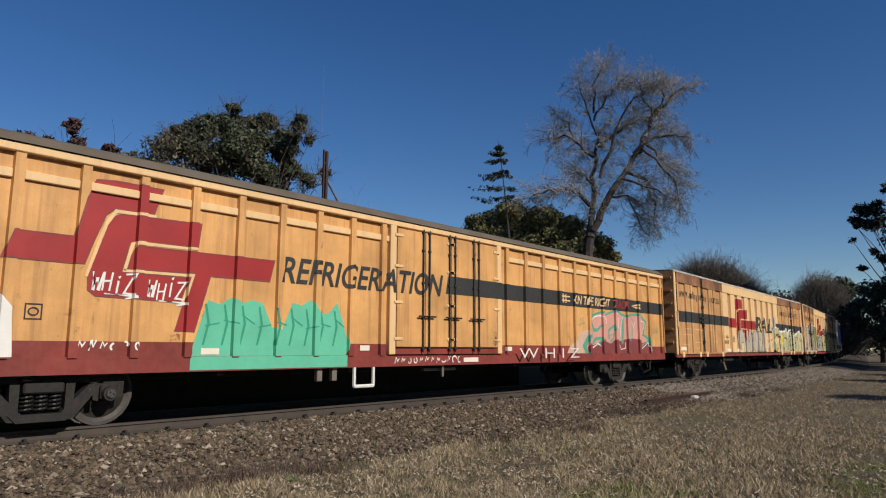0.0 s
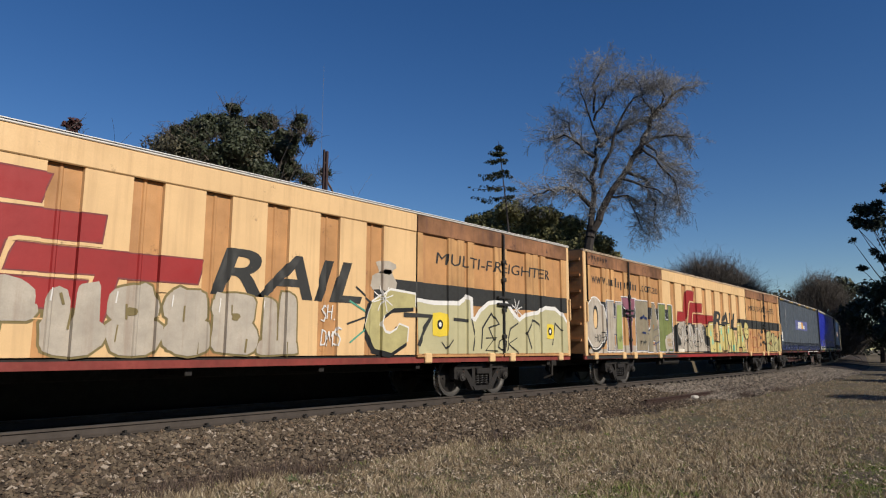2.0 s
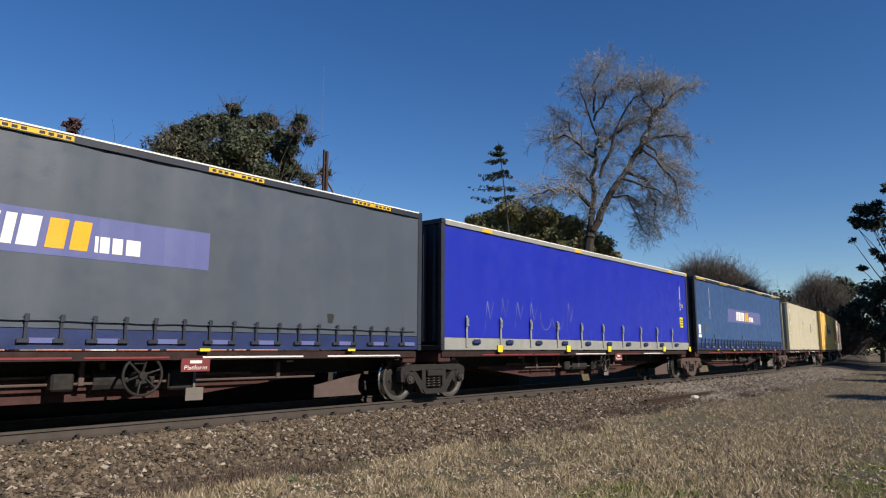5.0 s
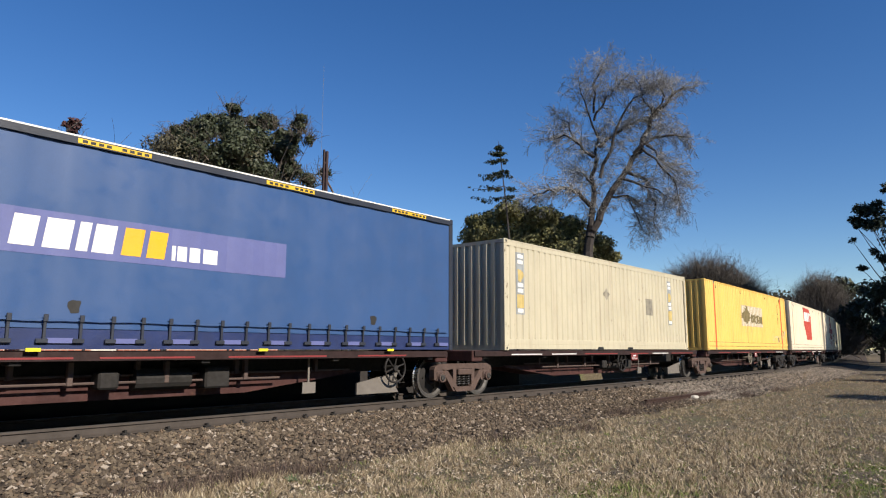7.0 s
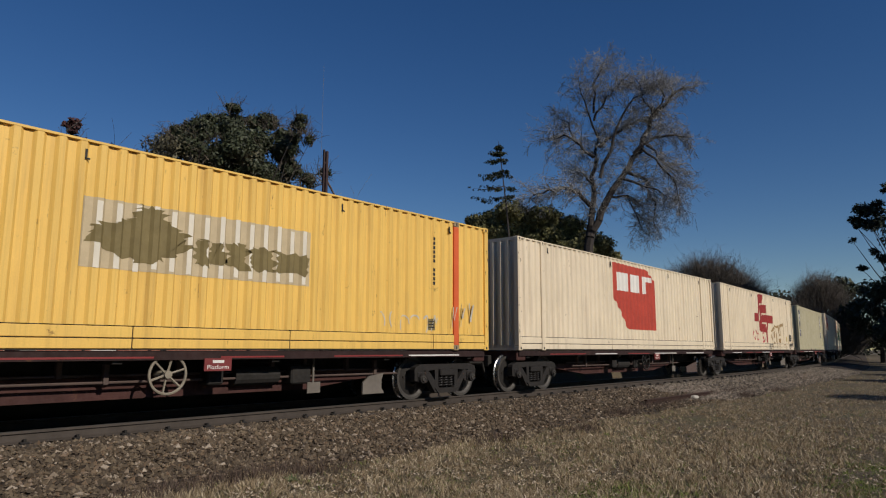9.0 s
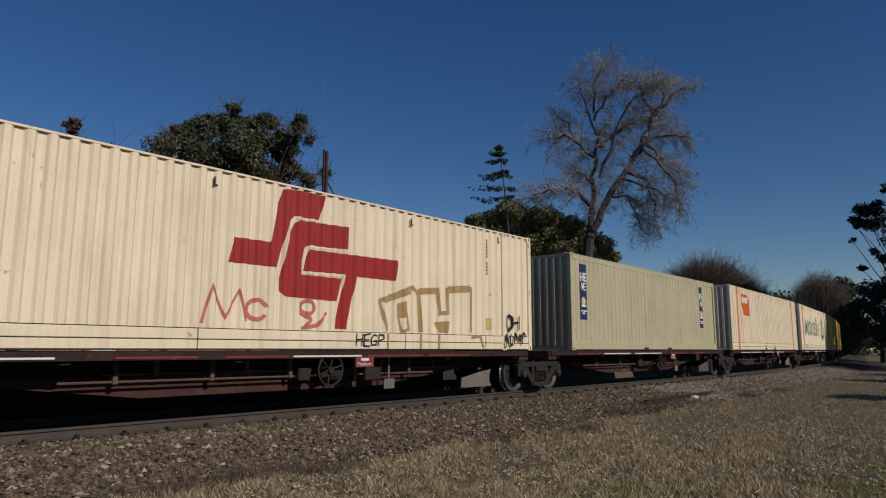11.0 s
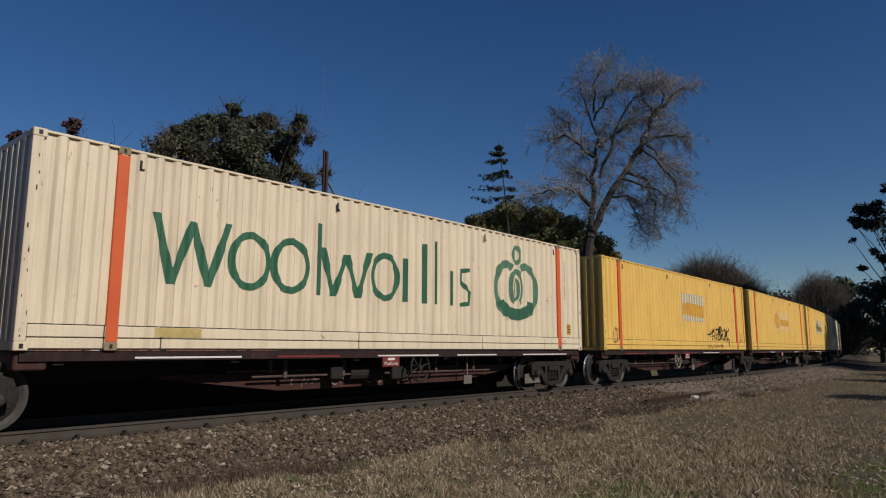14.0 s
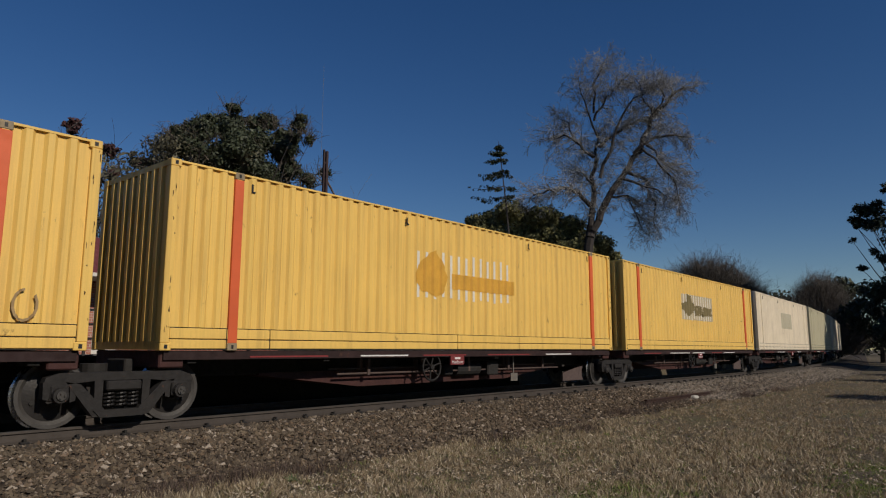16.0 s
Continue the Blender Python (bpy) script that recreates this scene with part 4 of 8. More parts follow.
def brand_blocks(c, side, x0, x1, z0, z1, mat, spec, slant=0.12, lift=0.006):
    """A brand mark as plain upright blocks; spec gives relative widths."""
    tot = sum(abs(v) for v in spec)
    x, out = x0, []
    for v in spec:
        w = abs(v) / tot * (x1 - x0)
        if v > 0:
            out.append(rect(x + w * 0.08, x + w * 0.86, z0, z1, slant))
        x += w
    paint("brand_block", out, side, mat, c, lift, "plain lettering blocks of a brand mark")


def serial_bars(c, side, x, z0, z1, mat, n=9, w=0.07):
    d = (z1 - z0) / n
    paint("serial_number", [rect(x, x + w, z0 + d * i, z0 + d * (i + 0.72)) for i in range(n) if i not in (4,)], side, mat, c, 0.005, "upright row of small unreadable characters")


def notice(c, side, x, z, w, h, mat, name="notice"):
    paint(name, [rect(x, x + w, z, z + h)], side, mat, c, 0.006)
    paint("notice_lines", [rect(x + 0.1 * w, x + 0.9 * w, z + h * k, z + h * (k + 0.1)) for k in (0.2, 0.45, 0.7)], side, SHADOW_GREY, c, 0.009)


def ridge_rects(side, x0, x1, z0, z1, rng):
    """Strips on the proud flats of a ribbed side."""
    top = max(side.ds)
    out = []
    for i in range(len(side.xs) - 1):
        a, b = side.xs[i], side.xs[i + 1]
        if side.ds[i] == top and side.ds[i + 1] == top and a > x0 and b < x1:
            out.append(rect(a, b, z0 + rng.uniform(-0.02, 0.05), z1 + rng.uniform(-0.05, 0.02)))
    return out


def old_logo(c, side, x0, x1, z0, z1, dark, pale):
    """A painted-out logo: pale block with a darker rounded emblem and a bar over it."""
    rng = random.Random(int(x0 * 10 + z0 * 7))
    w = x1 - x0
    paint("painted_over_logo", [rect(x0, x1, z0, z1)], side, DULL_PATCH, c, 0.004, "pale painted-out block")
    paint("painted_over_logo", ridge_rects(side, x0, x1, z0, z1, rng), side, pale, c, 0.0055, "white strip on a rib")
    if dark:
        def ragged(pts):
            out = []
            for (ax, az), (bx, bz) in zip(pts, pts[1:] + pts[:1]):
                for i in range(7):
                    out.append((ax + (bx - ax) * i / 7 + rng.uniform(-0.02, 0.02), az + (bz - az) * i / 7 + rng.uniform(-0.035, 0.035)))
            return [(x0 + u * w, z0 + v * (z1 - z0)) for u, v in out]
        paint("painted_over_logo", [ragged([(0.02, 0.42), (0.03, 0.62), (0.12, 0.70), (0.19, 0.80), (0.20, 0.98), (0.29, 0.98), (0.33, 0.75), (0.40, 0.62), (0.40, 0.42), (0.34, 0.25), (0.22, 0.12), (0.10, 0.22)])], side, dark, c, 0.007, "patchy overpainted emblem")
        for u0, u1 in ((0.43, 0.49), (0.495, 0.56), (0.575, 0.67), (0.675, 0.80), (0.805, 0.985)):
            paint("painted_over_logo", [ragged([(u0, 0.20), (u0, 0.60 - 0.12 * (u0 - 0.43)), (u1, 0.60 - 0.12 * (u0 - 0.43)), (u1, 0.18)])], side, dark, c, 0.007, "patchy overpainted lettering block")

# ------------------------------------------------------------------ covered vans
ROOF = material("grey_brown_weathered_roof", (0.15, 0.12, 0.085), 0.85, 0, 0.7, 2.0, 0.2)
SKIRT = material("dull_red_skirt_paint", (0.26, 0.045, 0.035), 0.7, 0, 0.6, 2.0, 0.1, streak=0.2)
PALE_ORANGE = material("bleached_orange_paint", (0.78, 0.52, 0.26), 0.6, 0, 0.85, 0.9, 0.06, streak=0.25, rust=0.12)
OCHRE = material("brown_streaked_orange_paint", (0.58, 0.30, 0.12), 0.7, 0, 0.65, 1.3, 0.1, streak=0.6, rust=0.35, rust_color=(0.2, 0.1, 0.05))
DOOR_ORANGE = material("stained_orange_door_paint", (0.70, 0.39, 0.16), 0.65, 0, 0.5, 0.7, 0.1, streak=0.9, rust=0.35, scuff=0.9)
SOOT = material("rust_stained_top_band", (0.38, 0.18, 0.085), 0.8, 0, 0.16, 0.75, 0.1, streak=0.7, rust=0.5, rust_color=(0.06, 0.03, 0.025))
WHITE_ROOF = material("pale_buff_roof_edge", (0.72, 0.56, 0.40), 0.6, 0, 0.85)
MINT = material("mint_green_spray_paint", (0.12, 0.50, 0.33), 0.6, 0, 0.85, 2.0)
MINT_DARK = material("deep_green_spray_paint", (0.03, 0.30, 0.18), 0.6, 0, 0.85, 2.0)
PINK = material("faded_pink_spray_paint", (0.62, 0.30, 0.24), 0.65, 0, 0.85, 2.0)
SILVER = material("pale_silver_spray_paint", (0.62, 0.58, 0.50), 0.55, 0, 0.8, 1.5)
LEMON = material("lemon_yellow_spray_paint", (0.62, 0.54, 0.24), 0.6, 0, 0.85, 2.0)
KHAKI = material("pale_khaki_spray_paint", (0.50, 0.46, 0.27), 0.6, 0, 0.85, 2.0)
PLUM = material("plum_spray_paint", (0.27, 0.10, 0.14), 0.6, 0, 0.85, 2.0)
KHAKI_LEMON = material("khaki_yellow_spray_paint", (0.50, 0.44, 0.20), 0.65, 0, 0.75, 3.0)
MINT_DULL = material("weathered_mint_spray_paint", (0.10, 0.36, 0.25), 0.6, 0, 0.75, 4.0)
DARK_PINK = material("wine_red_spray_paint", (0.24, 0.055, 0.055), 0.65, 0, 0.7, 3.0)
HAZE_PINK = material("pale_pink_spray_haze", (0.60, 0.42, 0.32), 0.7, 0, 0.8, 2.5)
GREY_FILL = material("dirty_grey_white_spray_paint", (0.50, 0.44, 0.36), 0.65, 0, 0.72, 2.5, 0.05, streak=0.35)
OLIVE_SPRAY = material("olive_green_spray_paint", (0.20, 0.24, 0.075), 0.65, 0, 0.7, 2.5, 0.05, streak=0.25)
TAUPE = material("taupe_grey_spray_paint", (0.29, 0.25, 0.17), 0.65, 0, 0.7, 2.5, 0.05, streak=0.25)
FLOWER_YELLOW = material("bright_yellow_spray_paint", (0.78, 0.58, 0.05), 0.6, 0, 0.85, 3.0)
LETTER_YELLOW = material("pale_yellow_spray_paint", (0.62, 0.52, 0.20), 0.6, 0, 0.85, 2.0, 0.05, streak=0.15)
MINT_PALE = material("pale_mint_spray_paint", (0.25, 0.58, 0.42), 0.6, 0, 0.85, 3.0)
LIME = material("lime_green_spray_paint", (0.33, 0.38, 0.13), 0.6, 0, 0.85, 2.0)


def van_shell(van, h, wd, roof_z, eave, roof_mat, z0):
    bm = bmesh.new()
    arc = [(-wd - 0.05, eave), (-wd * 0.85, eave + (roof_z - eave) * 0.45), (-wd * 0.5, eave + (roof_z - eave) * 0.85), (0, roof_z),
           (wd * 0.5, eave + (roof_z - eave) * 0.85), (wd * 0.85, eave + (roof_z - eave) * 0.45), (wd + 0.05, eave)]
    rows = [[bm.verts.new((x, y, z)) for y, z in arc] for x in (-h, -h / 2, 0, h / 2, h)]
    for a, b in zip(rows, rows[1:]):
        for k in range(len(arc) - 1):
            bm.faces.new((a[k], b[k], b[k + 1], a[k + 1]))
    for r, rev in ((rows[0], False), (rows[-1], True)):
        bm.faces.new(r[::-1] if rev else r)
    part("roof", bm, roof_mat, van, "weathered van roof")
    for sg in (-1, 1):
        bm = bmesh.new()
        x0, x1 = sorted((sg * h, sg * (h - 0.06)))
        box(bm, x0, x1, -wd + 0.01, wd - 0.01, z0, eave - 0.003)
        rib_rows = []
        for k in range(6):
            z = z0 + 0.35 + k * 0.48
            x2, x3 = sorted((sg * h, sg * (h + 0.05)))
            rib_rows.append((x2, x3, -wd + 0.1, wd - 0.1, z, z + 0.07))
        part("end_wall", bm, OCHRE, van, "dark ribbed van end")
        for row in rib_rows:
            part("end_rib", boxes(row), OCHRE, van)
    part("far_wall", boxes((-h + 0.06, h - 0.06, wd - 0.05, wd, z0, eave - 0.003)), ORANGE, van)


def van_underframe(van, h, z, f0, f1, wd):
    bm = bmesh.new()
    soft_box(bm, -h - 0.25, h + 0.25, -0.3, 0.3, 0.6, z, 0.02)
    box(bm, -h + 0.05, h - 0.05, -wd + 0.05, wd - 0.05, z - 0.10, z - 0.004)
    for k in range(9):
        x = -h + 1 + k * (2 * h - 2) / 8
        soft_box(bm, x - 0.06, x + 0.06, -wd + 0.12, wd - 0.12, z - 0.28, z - 0.11, 0.01)
    part("underframe", bm, BLACK, van, "black grimy underframe")
    bogie(van, f0)
    bogie(van, f1)
    for x in (-h - 0.3, h + 0.3):
        bm = bmesh.new()
        soft_box(bm, x - 0.3, x + 0.3, -0.13, 0.13, 0.66, 0.92, 0.03)
        cyl(bm, (x, -0.35, 0.78), (x * 1.01, -0.4, 0.35), 0.03, n=6)
        cyl(bm, (x * 1.01, -0.4, 0.35), (x * 1.02, -0.2, 0.25), 0.03, n=6)
        part("coupler", bm, STEEL, van, "cast steel coupler and hose")


EMBLEM = {
    "upper": ((0.027, 0.591), (0.205, 0.591), (0.234, 0.856), (0.263, 0.986), (0.329, 1.0), (0.5, 1.0), (0.469, 0.805), (0.331, 0.809),
              (0.302, 0.758), (0.268, 0.572), (0.244, 0.419), (0.0, 0.419)),
    "middle": ((0.316, 0.74), (0.357, 0.781), (0.659, 0.795), (0.65, 0.619), (0.411, 0.605), (0.389, 0.577), (0.37, 0.409), (0.372, 0.386),
               (0.618, 0.386), (0.590, 0.209), (0.287, 0.219), (0.261, 0.256), (0.258, 0.363), (0.292, 0.581)),
    "lower": ((0.415, 0.577), (1.0, 0.586), (0.978, 0.414), (0.708, 0.414), (0.652, 0.0), (0.577, 0.005), (0.633, 0.423), (0.389, 0.414), (0.401, 0.512)),
}


def emblem(van, side, x, z, wide, high, mat=None, edge=None, lift=0.006, rim=None):
    """Red stepped emblem of three interlocking slanted bars with a pale edge between them."""
    def P(pts):
        return [(x + a * wide, z + b * high) for a, b in pts]
    for pts in EMBLEM.values():
        paint("emblem", [P(pts)], side, mat or SIGN_RED, van, lift, "deep red stepped emblem")
        if rim:
            paint("emblem_edge", stroke(P(pts + pts[:1]), 0.022 * wide / 4), side, rim, van, lift + 0.002)
    for line in (((0.252, 0.34), (0.305, 0.70), (0.335, 0.795), (0.48, 0.80)), ((0.378, 0.40), (0.400, 0.585), (0.42, 0.598), (0.65, 0.602)),
                 ((0.372, 0.40), (0.628, 0.405), (0.598, 0.20))):
        paint("emblem_edge", stroke(P(line), 0.05 * wide / 4), side, edge or PALE_ORANGE, van, lift + 0.004)


def van_refrigerated(s0, s1):
    L = s1 - s0
    h, wd = L / 2, 1.28
    van = thing("refrigerated_van", "orange ribbed refrigerated rail van with graffiti and red skirt", "rail van", "wagons of the train")
    left = [3.35 + 0.83 * i for i in range(-4, 9)]
    door0, door1 = 10.3, 14.02
    right = [14.35 + 0.855 * i for i in range(11)] + [23.88]
    pts = [(-h, 0.0)]
    for r in left + right:
        x = r - h
        if x > h - 0.2:
            continue
        pts += [(x, 0.0), (x + 0.012, 0.07), (x + 0.135, 0.07), (x + 0.147, 0.0)]
    pts.append((h, 0.0))
    side = Side(pts, -wd + 0.075)
    zb, zt = 1.19, 3.30
    da, db = door0 - h, door1 - h
    bm = bmesh.new()
    side.wall(bm, 0.96, zb, 1)
    side.wall(bm, zb, 3.68, 0)
    part("side_wall", bm, [ORANGE, SKIRT], van, "faded orange ribbed panels over a dull red skirt")
    part("skirt", boxes((-h, h, -wd + 0.03, -wd + 0.07, 0.74, 0.975)), SKIRT, van, "dull red lower skirt")
    prev = None
    for r in left + [door0] + right + [L]:
        x = r - h
        if prev is not None and x - prev < 1.0:
            bm = bmesh.new()
            soft_box(bm, prev + 0.14, x, -wd + 0.025, -wd + 0.10, zt - 0.01, zt + 0.11, 0.01)
            part("panel_rail", bm, PALE_ORANGE, van)
        prev = x
    bm = bmesh.new()
    soft_box(bm, -h, h, -wd - 0.02, -wd + 0.12, 3.64, 3.755, 0.012)
    part("cornice", bm, PALE_ORANGE, van, "bleached top rail")
    # four-leaf doors with lock bars
    for k in range(4):
        x0 = da + 0.10 + k * (db - da - 0.2) / 4
        x1 = x0 + (db - da - 0.2) / 4
        bm = bmesh.new()
        soft_box(bm, x0 + 0.012, x1 - 0.012, -wd - 0.035, -wd + 0.05, 1.13, 3.60, 0.012)
        leaf = part("door_leaf", bm, ORANGE, van, "faded orange door leaf")
        for x in (x0 + 0.10, x1 - 0.10) if k in (1, 2) else ((x1 - 0.1,) if k == 0 else (x0 + 0.1,)):
            bm = bmesh.new()
            cyl(bm, (x, -wd - 0.07, 1.02), (x, -wd - 0.07, 3.66), 0.017, n=6)
            for z in (1.1, 1.75, 2.5, 3.2, 3.6):
                soft_box(bm, x - 0.035, x + 0.035, -wd - 0.085, -wd - 0.03, z - 0.025, z + 0.025, 0.008)
            cyl(bm, (x - 0.17, -wd - 0.10, 1.78), (x + 0.17, -wd - 0.10, 1.78), 0.018, n=6)
            part("lock_bar", bm, SHADOW_GREY, leaf)
        for z in (1.3, 2.05, 2.8, 3.45):
            bm = bmesh.new()
            xh = x0 + 0.05 if k in (0, 2) else x1 - 0.05
            soft_box(bm, xh - 0.12, xh + 0.12, -wd - 0.055, -wd - 0.03, z - 0.03, z + 0.03, 0.008)
            part("hinge", bm, PALE_ORANGE, leaf)
    for x in (da, db):
        bm = bmesh.new()
        soft_box(bm, x - 0.09, x + 0.09, -wd - 0.03, -wd + 0.08, 0.98, 3.64, 0.012)
        part("door_post", bm, PALE_ORANGE, van, "bleached peeling door post")
    part("door_sill", boxes((da, db, -wd - 0.02, -wd + 0.06, 0.985, 1.10)), SKIRT, van)
    van_shell(van, h, wd, 4.13, 3.76, ROOF, 0.97)
    van_underframe(van, h, 0.95, 4.0 - h, 24.17 - 3.55 - h, wd)
    # step and brackets
    bm = bmesh.new()
    for a, b in (((9.35, 0.74), (9.35, 0.38)), ((9.35, 0.38), (9.85, 0.38)), ((9.85, 0.38), (9.85, 0.74))):
        cyl(bm, (a[0] - h, -wd + 0.05, a[1]), (b[0] - h, -wd + 0.05, b[1]), 0.035, n=6)
    part("step", bm, WHITE_TAPE, van, "white tubular side step")
    bm = bmesh.new()
    soft_box(bm, 8.5 - h, 8.62 - h, -wd + 0.1, -wd + 0.2, 0.5, 0.75, 0.01)
    soft_box(bm, 8.85 - h, 8.97 - h, -wd + 0.1, -wd + 0.2, 0.5, 0.75, 0.01)
    soft_box(bm, 12.0 - h, 12.06 - h, -wd + 0.1, -wd + 0.16, 0.48, 0.75, 0.01)
    soft_box(bm, 11.5 - h, 12.6 - h, -wd + 0.2, -wd + 0.3, 0.62, 0.68, 0.01)
    part("bracket", bm, PLATE, van)
    # paintwork
    emblem(van, side, 3.32 - h, 1.35, 4.14, 2.15, rim=DARK_PINK)
    bar = words("REFRIGERATION", 7.58 - h, 11.85 - h, 2.24, 2.72, 0.22, 0.018)
    doorside = Side([(-h, 0), (da - 0.1, 0), (da - 0.09, 0.115), (db + 0.09, 0.115), (db + 0.1, 0), (h, 0)], -wd + 0.075)
    both = Side(sorted([p for p in pts if p[0] < da - 0.1 or p[0] > db + 0.1] + [(da - 0.095, 0), (da - 0.09, 0.115), (db + 0.09, 0.115), (db + 0.095, 0)]), -wd + 0.075)
    paint("lettering", None, both, DARK_SIGN, van, 0.005, "dark slanted capital lettering", bar)
    paint("dark_band", [rect(11.95 - h, 24.0 - h, 2.32, 2.72, 0.2)], both, DARK_SIGN, van, 0.005, "dark charcoal band along the side")
    paint("lettering", None, side, PALE_ORANGE, van, 0.009, "pale capital lettering", words("ON THE RIGHT", 17.75 - h, 20.1 - h, 2.40, 2.66, 0.2, 0.014))
    paint("lettering", None, side, SIGN_RED, van, 0.009, "red capital lettering", words("TRACK", 20.25 - h, 21.4 - h, 2.40, 2.66, 0.2, 0.014))
    paint("band_mark", [[(21.6 - h, 2.52), (22.2 - h, 2.42), (22.2 - h, 2.5)], [(21.6 - h, 2.53), (22.2 - h, 2.54), (22.2 - h, 2.62)], rect(17.2 - h, 17.25 - h, 2.4, 2.66), rect(17.35 - h, 17.4 - h, 2.4, 2.66)], side, PALE_ORANGE, van, 0.009)
    paint("band_mark", [rect(17.1 - h, 17.6 - h, 2.45, 2.49), rect(17.1 - h, 17.6 - h, 2.57, 2.61)], side, PALE_ORANGE, van, 0.0115)
    rng = random.Random(11)
    top = [(5.96, 0.97), (9.15, 0.97), (9.2, 1.2), (9.0, 1.72)]
    zt_ = [1.95, 1.75, 1.72, 1.98, 1.86, 1.9, 1.42, 1.45, 1.86, 1.9, 1.84, 1.92, 1.8, 1.86]
    top += [(8.9 - i * 0.205, z) for i, z in enumerate(zt_)]
    paint("graffiti_fill", [[(x - h, z) for x, z in top]], side, MINT, van, 0.0045, "mint green graffiti block")
    lines = []
    for i in range(9):
        x = 6.2 + i * 0.33 - h
        lines += stroke([(x, 1.8), (x + 0.06, 1.5), (x - 0.02, 1.15)], 0.045)
        lines += stroke([(x, 1.45 + 0.1 * (i % 3)), (x + 0.25, 1.5)], 0.03)
    paint("graffiti_line", lines, side, MINT_DARK, van, 0.0075)
    skirt_side = Side([(-h, 0), (h, 0)], -wd + 0.03)
    paint("graffiti_fill", [rect(5.96 - h, 9.15 - h, 0.76, 0.97)], skirt_side, MINT, van, 0.004)
    paint("graffiti_fill", [[(x - h, z) for x, z in ((2.6, 0.98), (3.55, 0.98), (3.5, 1.6), (3.2, 1.95), (2.7, 1.9))]], side, GRAFF_WHITE, van, 0.0045, "white graffiti piece")
    for xa, xb, za, zb in ((4.42, 5.02, 1.90, 2.15), (5.22, 5.80, 1.84, 2.12)):
        paint("graffiti_line", tag("WHIZ", xa - h, xb - h, za, zb, 0.035, rng, 0.12, 0.14) + stroke([(xa + 0.2 - h, za - 0.04), (xb + 0.06 - h, za - 0.06), (xb - 0.1 - h, za - 0.1)], 0.028), side, GRAFF_WHITE, van, 0.014, "white sprayed tag")
    paint("graffiti_lettering", None, skirt_side, GRAFF_WHITE, van, 0.168, "white sprayed tag", words("WHIZ", 14.7 - h, 17.7 - h, 0.86, 1.12, 0.0, -0.01, 1.6))
    # pink and green piece near the end
    def at(pts):
        return [(x - h, max(z, 0.965)) for x, z in pts]
    paint("graffiti_fill", [at([(17.39, 0.98), (17.5, 1.13), (17.74, 1.26), (17.95, 1.39), (18.12, 1.53), (18.38, 1.64), (18.66, 1.67), (18.8, 1.46), (18.71, 0.97)])], side, HAZE_PINK, van, 0.0035, "pale pink sprayed haze")
    paint("graffiti_outline", [at([(18.47, 0.97), (18.27, 1.19), (18.57, 1.48), (18.78, 1.56), (18.75, 1.94), (18.86, 2.13), (19.25, 2.22), (19.62, 2.27), (19.74, 2.19), (20.25, 2.31), (20.61, 2.35), (20.9, 2.25), (21.26, 2.2), (21.65, 2.27), (22.28, 2.29), (22.76, 2.04), (22.53, 1.61), (22.92, 1.5), (23.13, 1.16), (22.96, 0.92)])], side, MINT_DULL, van, 0.005, "mint green outline of a sprayed piece")
    paint("graffiti_fill", [at([(18.71, 0.97), (18.52, 1.13), (18.68, 1.39), (18.9, 1.53), (18.85, 1.9), (18.92, 2.06), (19.28, 2.16), (19.57, 2.2), (19.74, 2.12), (20.25, 2.24), (20.58, 2.28), (20.85, 2.17), (21.26, 2.12), (21.65, 2.2), (22.24, 2.21), (22.63, 2.0), (22.39, 1.57), (22.8, 1.41), (23.0, 1.14), (22.88, 0.94)])], side, PINK, van, 0.0065, "pink bubble graffiti with green lettering shapes")
    paint("graffiti_fill", [at([(18.64, 0.97), (18.57, 1.13), (18.68, 1.27), (18.9, 1.21), (19.2, 1.27), (19.51, 1.41), (19.73, 1.34), (20.07, 1.27), (20.4, 1.41), (20.74, 1.36), (21.13, 1.42), (21.61, 1.45), (22.05, 1.43), (22.36, 1.3), (22.8, 1.37), (23.05, 1.12), (22.92, 0.93)])], side, DARK_PINK, van, 0.008)
    for pts_, w_ in (([(18.88, 1.85), (18.97, 1.67), (19.2, 1.67), (19.49, 1.83)], 0.1), ([(18.92, 1.27), (19.05, 1.4), (19.49, 1.44)], 0.11), ([(19.2, 1.23), (19.51, 1.39)], 0.09), ([(19.95, 1.4), (19.95, 1.68), (20.31, 1.83), (20.34, 1.67)], 0.09), ([(20.04, 1.32), (20.25, 1.43), (20.31, 1.62)], 0.08), ([(20.01, 1.5), (20.25, 1.57)], 0.05), ([(20.96, 2.1), (20.93, 1.7), (20.88, 1.28)], 0.15), ([(21.39, 2.12), (21.41, 1.72), (21.5, 1.35)], 0.14), ([(21.65, 2.11), (21.61, 1.49)], 0.08), ([(22.32, 1.21), (22.67, 1.34), (22.88, 1.33)], 0.06), ([(18.35, 1.18), (18.57, 1.39), (18.85, 1.52)], 0.05), ([(18.41, 1.15), (18.45, 1.02), (18.64, 0.97)], 0.07)):
        paint("graffiti_line", stroke(at(pts_), w_), side, MINT_DULL, van, 0.0095)
